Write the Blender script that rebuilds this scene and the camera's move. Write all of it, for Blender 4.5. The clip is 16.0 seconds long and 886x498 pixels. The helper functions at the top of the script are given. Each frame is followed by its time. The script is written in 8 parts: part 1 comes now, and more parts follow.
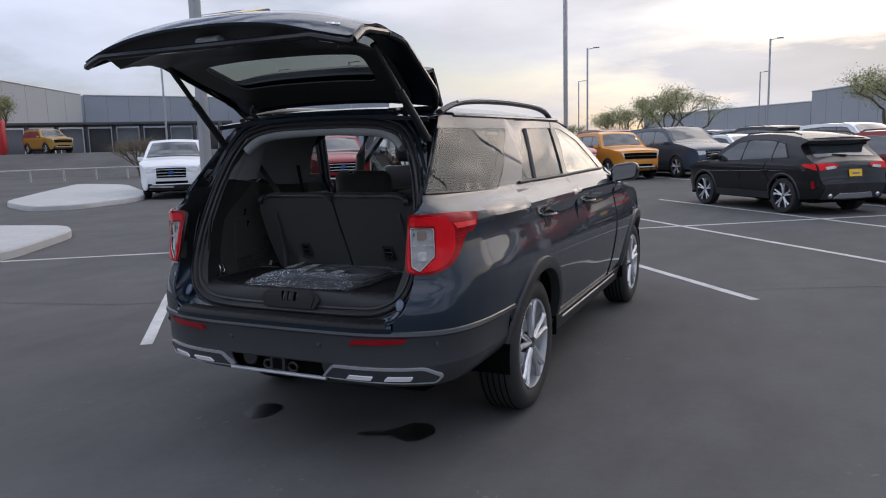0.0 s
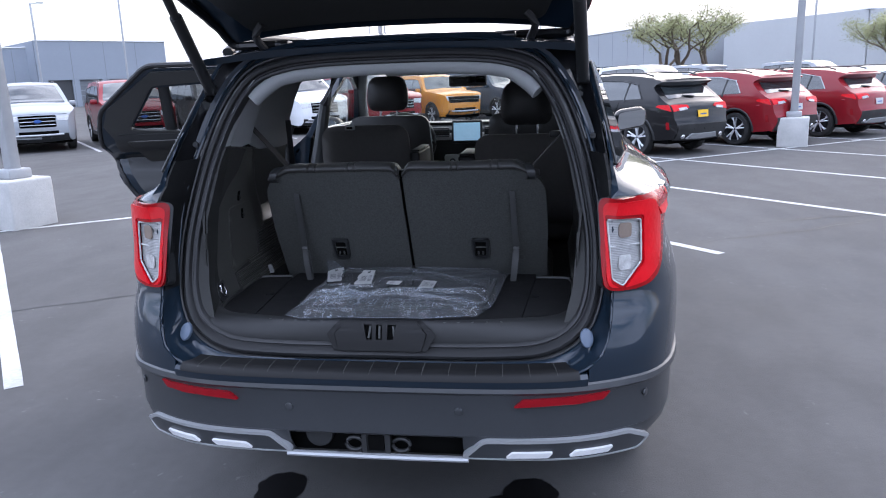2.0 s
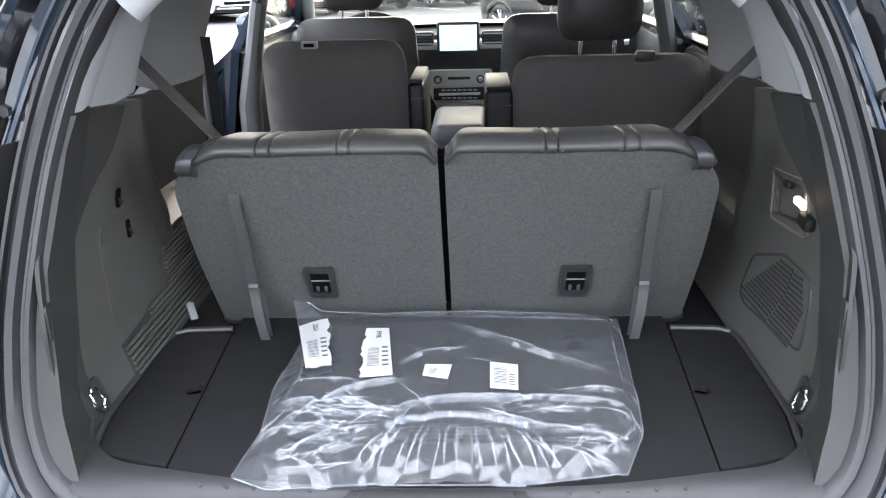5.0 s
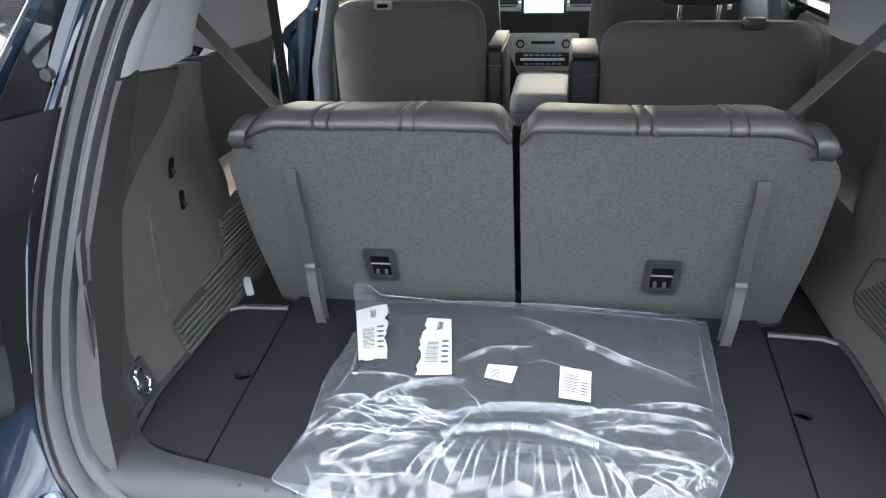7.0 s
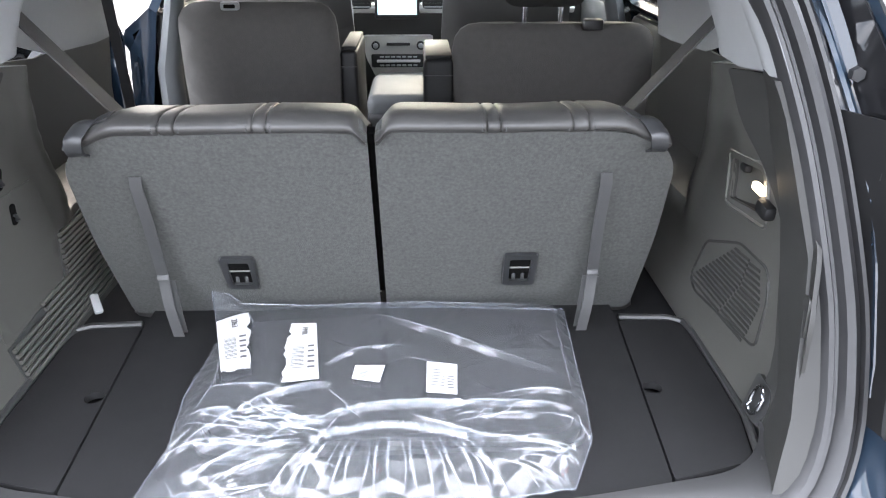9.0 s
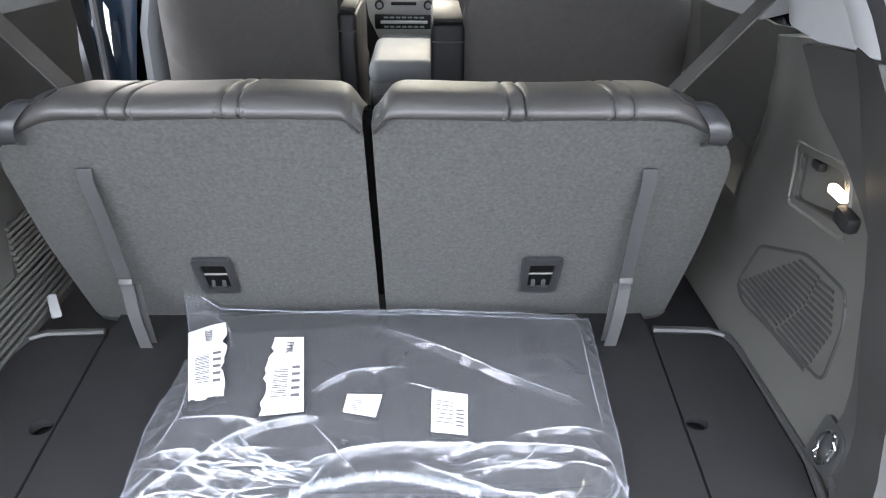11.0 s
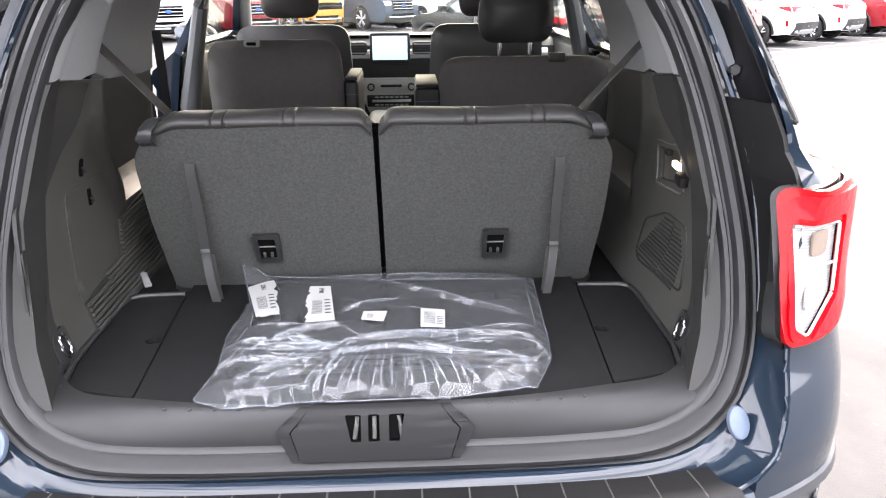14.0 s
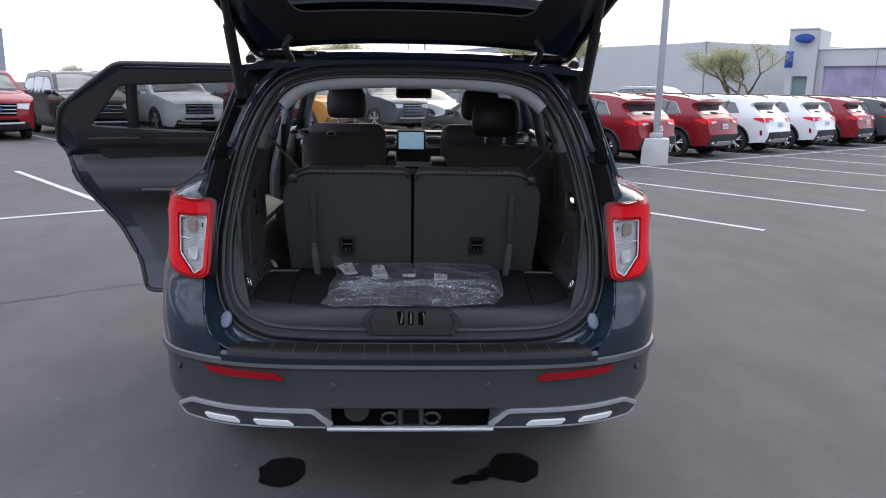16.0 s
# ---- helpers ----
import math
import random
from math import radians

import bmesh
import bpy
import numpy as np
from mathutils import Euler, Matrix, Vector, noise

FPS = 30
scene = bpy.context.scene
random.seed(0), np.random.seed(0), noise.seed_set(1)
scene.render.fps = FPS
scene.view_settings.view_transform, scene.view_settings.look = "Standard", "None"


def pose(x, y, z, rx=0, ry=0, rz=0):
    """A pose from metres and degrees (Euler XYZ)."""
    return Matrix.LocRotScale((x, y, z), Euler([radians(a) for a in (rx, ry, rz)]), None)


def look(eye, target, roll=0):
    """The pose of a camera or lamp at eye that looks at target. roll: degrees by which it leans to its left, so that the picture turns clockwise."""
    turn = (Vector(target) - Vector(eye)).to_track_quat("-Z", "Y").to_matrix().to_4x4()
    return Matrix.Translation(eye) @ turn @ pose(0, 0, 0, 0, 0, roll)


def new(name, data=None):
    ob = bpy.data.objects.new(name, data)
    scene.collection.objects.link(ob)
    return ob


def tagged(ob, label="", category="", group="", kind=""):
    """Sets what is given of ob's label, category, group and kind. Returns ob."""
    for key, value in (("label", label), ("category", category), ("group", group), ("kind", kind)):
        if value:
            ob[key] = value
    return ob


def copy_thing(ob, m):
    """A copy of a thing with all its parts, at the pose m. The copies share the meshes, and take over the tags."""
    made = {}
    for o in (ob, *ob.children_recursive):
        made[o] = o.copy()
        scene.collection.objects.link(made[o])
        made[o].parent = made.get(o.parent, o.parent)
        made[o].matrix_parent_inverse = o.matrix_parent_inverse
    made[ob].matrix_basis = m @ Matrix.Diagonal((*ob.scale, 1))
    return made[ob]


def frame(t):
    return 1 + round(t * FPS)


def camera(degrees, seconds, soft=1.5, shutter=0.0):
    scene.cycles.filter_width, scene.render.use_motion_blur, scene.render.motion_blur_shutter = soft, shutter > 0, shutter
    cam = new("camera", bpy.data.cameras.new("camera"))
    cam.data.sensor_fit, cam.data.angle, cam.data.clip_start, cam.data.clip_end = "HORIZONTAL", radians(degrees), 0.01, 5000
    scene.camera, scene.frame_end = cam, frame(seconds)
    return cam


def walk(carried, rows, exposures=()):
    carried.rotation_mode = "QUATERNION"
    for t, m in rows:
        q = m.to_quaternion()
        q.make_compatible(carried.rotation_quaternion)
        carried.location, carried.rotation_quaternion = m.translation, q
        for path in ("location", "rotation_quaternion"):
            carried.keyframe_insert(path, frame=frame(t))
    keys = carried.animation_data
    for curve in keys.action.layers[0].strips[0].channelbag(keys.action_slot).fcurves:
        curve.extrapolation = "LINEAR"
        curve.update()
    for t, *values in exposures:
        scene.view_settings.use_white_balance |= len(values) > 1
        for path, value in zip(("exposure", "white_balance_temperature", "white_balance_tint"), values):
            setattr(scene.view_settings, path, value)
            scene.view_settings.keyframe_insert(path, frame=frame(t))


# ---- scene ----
cam = camera(62.4, 16.0, soft=1.1)
PATH = [
    (0, (2.262, -2.903, 1.578), (1.422, -1.111, 1.291), -1.6),
    (0.5, (1.827, -2.808, 1.593), (1.132, -0.963, 1.255), -1.9),
    (1, (1.349, -2.642, 1.572), (0.8, -0.754, 1.204), -2.0),
    (1.5, (0.928, -2.38, 1.59), (0.513, -0.467, 1.183), -2.0),
    (2, (0.543, -2.093, 1.608), (0.249, -0.166, 1.158), -2.0),
    (2.5, (0.282, -1.769, 1.617), (0.098, 0.163, 1.135), -1.8),
    (3, (0.12, -1.449, 1.624), (0.038, 0.477, 1.093), -1.6),
    (3.2, (0.065, -1.344, 1.624), (0.02, 0.577, 1.072), -1.5),
    (5.3, (0.065, -0.776, 1.626), (-0.055, 1.068, 0.86), -1.6),
    (5.5, (0.067, -0.753, 1.622), (-0.104, 1.08, 0.842), -1.8),
    (6, (0.07, -0.704, 1.616), (-0.212, 1.107, 0.814), -2.0),
    (6.5, (0.064, -0.68, 1.618), (-0.26, 1.113, 0.794), -1.8),
    (7, (0.066, -0.676, 1.616), (-0.229, 1.121, 0.789), -1.5),
    (7.5, (0.069, -0.674, 1.616), (-0.106, 1.137, 0.787), -1.2),
    (8, (0.078, -0.676, 1.619), (0.066, 1.142, 0.786), -0.8),
    (8.2, (0.083, -0.682, 1.612), (0.131, 1.14, 0.788), -0.7),
    (10.5, (0.076, -0.616, 1.613), (0.125, 1.191, 0.758), 0.8),
    (11, (0.08, -0.463, 1.591), (0.126, 1.311, 0.67), 0.6),
    (11.5, (0.067, -0.27, 1.581), (0.102, 1.456, 0.572), 0.8),
    (12, (0.077, -0.127, 1.559), (0.072, 1.579, 0.515), 1.0),
    (12.5, (0.095, -0.118, 1.574), (0.071, 1.596, 0.544), 0.5),
    (13, (0.034, -0.35, 1.583), (0.079, 1.429, 0.671), 0.4),
    (13.5, (0.032, -0.682, 1.589), (0.116, 1.146, 0.781), -0.1),
    (14, (0.071, -1.052, 1.572), (0.157, 0.826, 0.891), -0.4),
    (14.5, (0.031, -1.423, 1.596), (0.121, 0.481, 0.993), -0.2),
    (15, (0.029, -1.787, 1.605), (0.113, 0.141, 1.079), 0.5),
    (15.5, (0.028, -2.139, 1.623), (0.114, -0.197, 1.153), 0.8),
    (16, (0.003, -2.432, 1.634), (0.085, -0.48, 1.205), 1.0),
]
# seconds, stops, kelvin, tint: the clip's camera opens up and warms as it leans in
EXPOSURE = [(0.0, 0.10, 6250, 17), (0.5, 0.40, 6200, 17), (1.0, 0.65, 6150, 18), (1.5, 0.98, 5950, 18), (2.0, 1.32, 5850, 18), (2.5, 1.58, 5800, 18), (3.0, 1.88, 5950, 18), (3.2, 2.25, 6050, 18), (5.3, 3.4, 6900, 15),
            (7.2, 3.5, 6900, 15), (8.2, 3.8, 6900, 15), (10.3, 3.9, 6900, 15), (12.0, 4.05, 6950, 15), (12.5, 4.2, 7000, 15), (13.0, 4.25, 7100, 16), (13.5, 3.75, 7200, 17), (14.0, 3.3, 7350, 19), (14.5, 2.8, 7550, 21), (15.0, 2.0, 6950, 21), (15.5, 1.5, 6500, 18), (16.0, 1.0, 6350, 17)]
walk(cam, [(t, look(eye, target, roll)) for t, eye, target, roll in PATH], EXPOSURE)

# ---- light: high thin cloud, low sun behind it ahead of the car ----
SUN_ELEV, SUN_TURN = 24.0, 18.0   # degrees above the horizon, degrees right of straight ahead
world = bpy.data.worlds.new("sky")
scene.world = world
world.use_nodes = True
wn, wl = world.node_tree.nodes, world.node_tree.links
wn.clear()
w_out = wn.new("ShaderNodeOutputWorld")
w_bg = wn.new("ShaderNodeBackground")
w_sky = wn.new("ShaderNodeTexSky")
w_sky.sky_type, w_sky.sun_disc = "NISHITA", False
w_sky.sun_elevation, w_sky.sun_rotation = radians(SUN_ELEV), radians(SUN_TURN)
w_sky.dust_density, w_sky.air_density = 2.0, 1.0
w_co = wn.new("ShaderNodeTexCoord")
w_map = wn.new("ShaderNodeMapping")
w_map.inputs["Scale"].default_value = (1.0, 1.6, 4.5)
w_map.inputs["Rotation"].default_value = (0.0, 0.12, 0.6)
w_noise = wn.new("ShaderNodeTexNoise")
w_noise.inputs["Scale"].default_value = 1.7
w_noise.inputs["Detail"].default_value = 7.0
w_noise.inputs["Roughness"].default_value = 0.55
w_ramp = wn.new("ShaderNodeValToRGB")
w_ramp.color_ramp.elements[0].position, w_ramp.color_ramp.elements[1].position = 0.36, 0.52
w_dot = wn.new("ShaderNodeVectorMath")
w_dot.operation = "DOT_PRODUCT"
w_dot.inputs[1].default_value = (math.cos(radians(SUN_ELEV)) * math.sin(radians(SUN_TURN)), math.cos(radians(SUN_ELEV)) * math.cos(radians(SUN_TURN)), math.sin(radians(SUN_ELEV)))
w_near = wn.new("ShaderNodeValToRGB")
w_near.color_ramp.elements[0].position, w_near.color_ramp.elements[0].color = 0.35, (6.6, 7.3, 8.4, 1)
w_near.color_ramp.elements[1].position, w_near.color_ramp.elements[1].color = 1.0, (8.0, 7.4, 6.4, 1)
mid = w_near.color_ramp.elements.new(0.85)
mid.color = (7.5, 7.5, 7.4, 1)
w_grey = wn.new("ShaderNodeTexNoise")
w_grey.inputs["Scale"].default_value = 3.1
w_grey.inputs["Detail"].default_value = 5.0
w_shade = wn.new("ShaderNodeMapRange")
w_shade.inputs["From Min"].default_value, w_shade.inputs["From Max"].default_value = 0.3, 0.7
w_shade.inputs["To Min"].default_value, w_shade.inputs["To Max"].default_value = 0.80, 1.06
w_cloud = wn.new("ShaderNodeVectorMath")
w_cloud.operation = "SCALE"
w_mix = wn.new("ShaderNodeMix")
w_mix.data_type = "RGBA"
wl.new(w_co.outputs["Generated"], w_map.inputs["Vector"])
wl.new(w_map.outputs["Vector"], w_noise.inputs["Vector"])
wl.new(w_map.outputs["Vector"], w_grey.inputs["Vector"])
wl.new(w_noise.outputs["Fac"], w_ramp.inputs["Fac"])
wl.new(w_co.outputs["Generated"], w_dot.inputs[0])
wl.new(w_dot.outputs["Value"], w_near.inputs["Fac"])
wl.new(w_grey.outputs["Fac"], w_shade.inputs["Value"])
wl.new(w_near.outputs["Color"], w_cloud.inputs[0])
w_sep = wn.new("ShaderNodeSeparateXYZ")
w_high = wn.new("ShaderNodeMapRange")       # an overcast dome is brightest overhead
w_high.inputs["From Min"].default_value, w_high.inputs["From Max"].default_value = 0.15, 1.0
w_high.inputs["To Min"].default_value, w_high.inputs["To Max"].default_value = 1.0, 2.3
w_mul = wn.new("ShaderNodeMath")
w_mul.operation = "MULTIPLY"
wl.new(w_co.outputs["Generated"], w_sep.inputs["Vector"])
wl.new(w_sep.outputs["Z"], w_high.inputs["Value"])
wl.new(w_shade.outputs["Result"], w_mul.inputs[0])
wl.new(w_high.outputs["Result"], w_mul.inputs[1])
wl.new(w_mul.outputs["Value"], w_cloud.inputs["Scale"])
wl.new(w_ramp.outputs["Color"], w_mix.inputs["Factor"])
wl.new(w_sky.outputs["Color"], w_mix.inputs["A"])
wl.new(w_cloud.outputs["Vector"], w_mix.inputs["B"])
wl.new(w_mix.outputs["Result"], w_bg.inputs["Color"])
w_bg.inputs["Strength"].default_value = 0.1
wl.new(w_bg.outputs["Background"], w_out.inputs["Surface"])
sun = new("sun", bpy.data.lights.new("sun", "SUN"))
sun.data.energy, sun.data.angle, sun.data.color = 0.55, radians(60), (1.0, 0.93, 0.82)
sun.matrix_world = look((20 * math.sin(radians(SUN_TURN)), 20 * math.cos(radians(SUN_TURN)), 20 * math.tan(radians(SUN_ELEV))), (0, 0, 0))

# ---- materials ----
def mat(name, col, rough=0.5, metal=0.0, coat=0.0, vary=0.12, scale=6.0, bump=0.0, bscale=200.0, spec=0.5, rvary=0.1, island=0.0, emit=None):
    """A procedural surface: colour varied at two scales, roughness varied, fine relief."""
    m = bpy.data.materials.new(name)
    m.use_nodes = True
    n, l = m.node_tree.nodes, m.node_tree.links
    b = n["Principled BSDF"]
    co = n.new("ShaderNodeTexCoord")
    big, small = n.new("ShaderNodeTexNoise"), n.new("ShaderNodeTexNoise")
    big.inputs["Scale"].default_value, big.inputs["Detail"].default_value = scale, 4.0
    small.inputs["Scale"].default_value, small.inputs["Detail"].default_value = scale * 14, 3.0
    l.new(co.outputs["Object"], big.inputs["Vector"])
    l.new(co.outputs["Object"], small.inputs["Vector"])
    add = n.new("ShaderNodeMath")
    add.operation = "MULTIPLY_ADD"
    add.inputs[1].default_value = 0.45
    l.new(small.outputs["Fac"], add.inputs[0])
    l.new(big.outputs["Fac"], add.inputs[2])
    rng = n.new("ShaderNodeMapRange")
    rng.inputs["From Min"].default_value, rng.inputs["From Max"].default_value = 0.4, 1.05
    rng.inputs["To Min"].default_value, rng.inputs["To Max"].default_value = 1 - vary, 1 + vary
    l.new(add.outputs["Value"], rng.inputs["Value"])
    sc = n.new("ShaderNodeVectorMath")
    sc.operation = "SCALE"
    sc.inputs[0].default_value = col
    l.new(rng.outputs["Result"], sc.inputs["Scale"])
    l.new(sc.outputs["Vector"], b.inputs["Base Color"])
    rr = n.new("ShaderNodeMapRange")
    rr.inputs["From Min"].default_value, rr.inputs["From Max"].default_value = 0.3, 0.7
    rr.inputs["To Min"].default_value, rr.inputs["To Max"].default_value = max(0.02, rough * (1 - rvary)), min(1.0, rough * (1 + rvary))
    l.new(big.outputs["Fac"], rr.inputs["Value"])
    l.new(rr.outputs["Result"], b.inputs["Roughness"])
    b.inputs["Metallic"].default_value = metal
    b.inputs["Specular IOR Level"].default_value = spec
    b.inputs["Coat Weight"].default_value = coat
    b.inputs["Coat Roughness"].default_value = 0.03
    if bump:
        fine = n.new("ShaderNodeTexNoise")
        fine.inputs["Scale"].default_value, fine.inputs["Detail"].default_value = bscale, 4.0
        bp = n.new("ShaderNodeBump")
        bp.inputs["Strength"].default_value, bp.inputs["Distance"].default_value = bump, 0.4 / bscale
        l.new(co.outputs["Object"], fine.inputs["Vector"])
        l.new(fine.outputs["Fac"], bp.inputs["Height"])
        l.new(bp.outputs["Normal"], b.inputs["Normal"])
    if emit:
        b.inputs["Emission Color"].default_value, b.inputs["Emission Strength"].default_value = (*emit[:3], 1), emit[3]
    return m


def glass(name, tint, gloss_rough=0.01, base=0.03, steep=5.0):
    """Thin glass: tinted see-through with a clear reflection that grows towards grazing angles."""
    m = bpy.data.materials.new(name)
    m.use_nodes = True
    n, l = m.node_tree.nodes, m.node_tree.links
    n.remove(n["Principled BSDF"])
    tr, gl, mx, fr = n.new("ShaderNodeBsdfTransparent"), n.new("ShaderNodeBsdfGlossy"), n.new("ShaderNodeMixShader"), n.new("ShaderNodeLayerWeight")
    power, ramp = n.new("ShaderNodeMath"), n.new("ShaderNodeMath")
    power.operation, ramp.operation = "POWER", "MULTIPLY_ADD"
    power.inputs[1].default_value, ramp.inputs[1].default_value, ramp.inputs[2].default_value = steep, 1 - base, base
    fr.inputs["Blend"].default_value = 0.5
    tr.inputs["Color"].default_value = (*tint, 1)
    gl.inputs["Roughness"].default_value = gloss_rough
    l.new(fr.outputs["Facing"], power.inputs[0])
    l.new(power.outputs["Value"], ramp.inputs[0])
    l.new(ramp.outputs["Value"], mx.inputs["Fac"])
    l.new(tr.outputs["BSDF"], mx.inputs[1])
    l.new(gl.outputs["BSDF"], mx.inputs[2])
    l.new(mx.outputs["Shader"], n["Material Output"].inputs["Surface"])
    return m


def paint(name, col, flake=0.0, ior=1.5, coat=0.7):
    m = mat(name, col, 0.5, 0.1 if flake else 0.0, coat, 0.05, 1.5, 0.0, rvary=0.05, spec=0.15)
    m.node_tree.nodes["Principled BSDF"].inputs["Coat IOR"].default_value = ior
    return m



def ribbed(name, col):
    """Clear lens over fine level ribs."""
    m = mat(name, col, 0.25, 0.0, 0.5, 0.25, 35)
    n, l = m.node_tree.nodes, m.node_tree.links
    co, wv, bp = n.new("ShaderNodeTexCoord"), n.new("ShaderNodeTexWave"), n.new("ShaderNodeBump")
    wv.wave_type, wv.bands_direction, wv.wave_profile = "BANDS", "Z", "SIN"
    wv.inputs["Scale"].default_value = 62.0
    bp.inputs["Strength"].default_value, bp.inputs["Distance"].default_value = 0.5, 0.002
    l.new(co.outputs["Object"], wv.inputs["Vector"])
    l.new(wv.outputs["Fac"], bp.inputs["Height"])
    l.new(bp.outputs["Normal"], n["Principled BSDF"].inputs["Normal"])
    return m


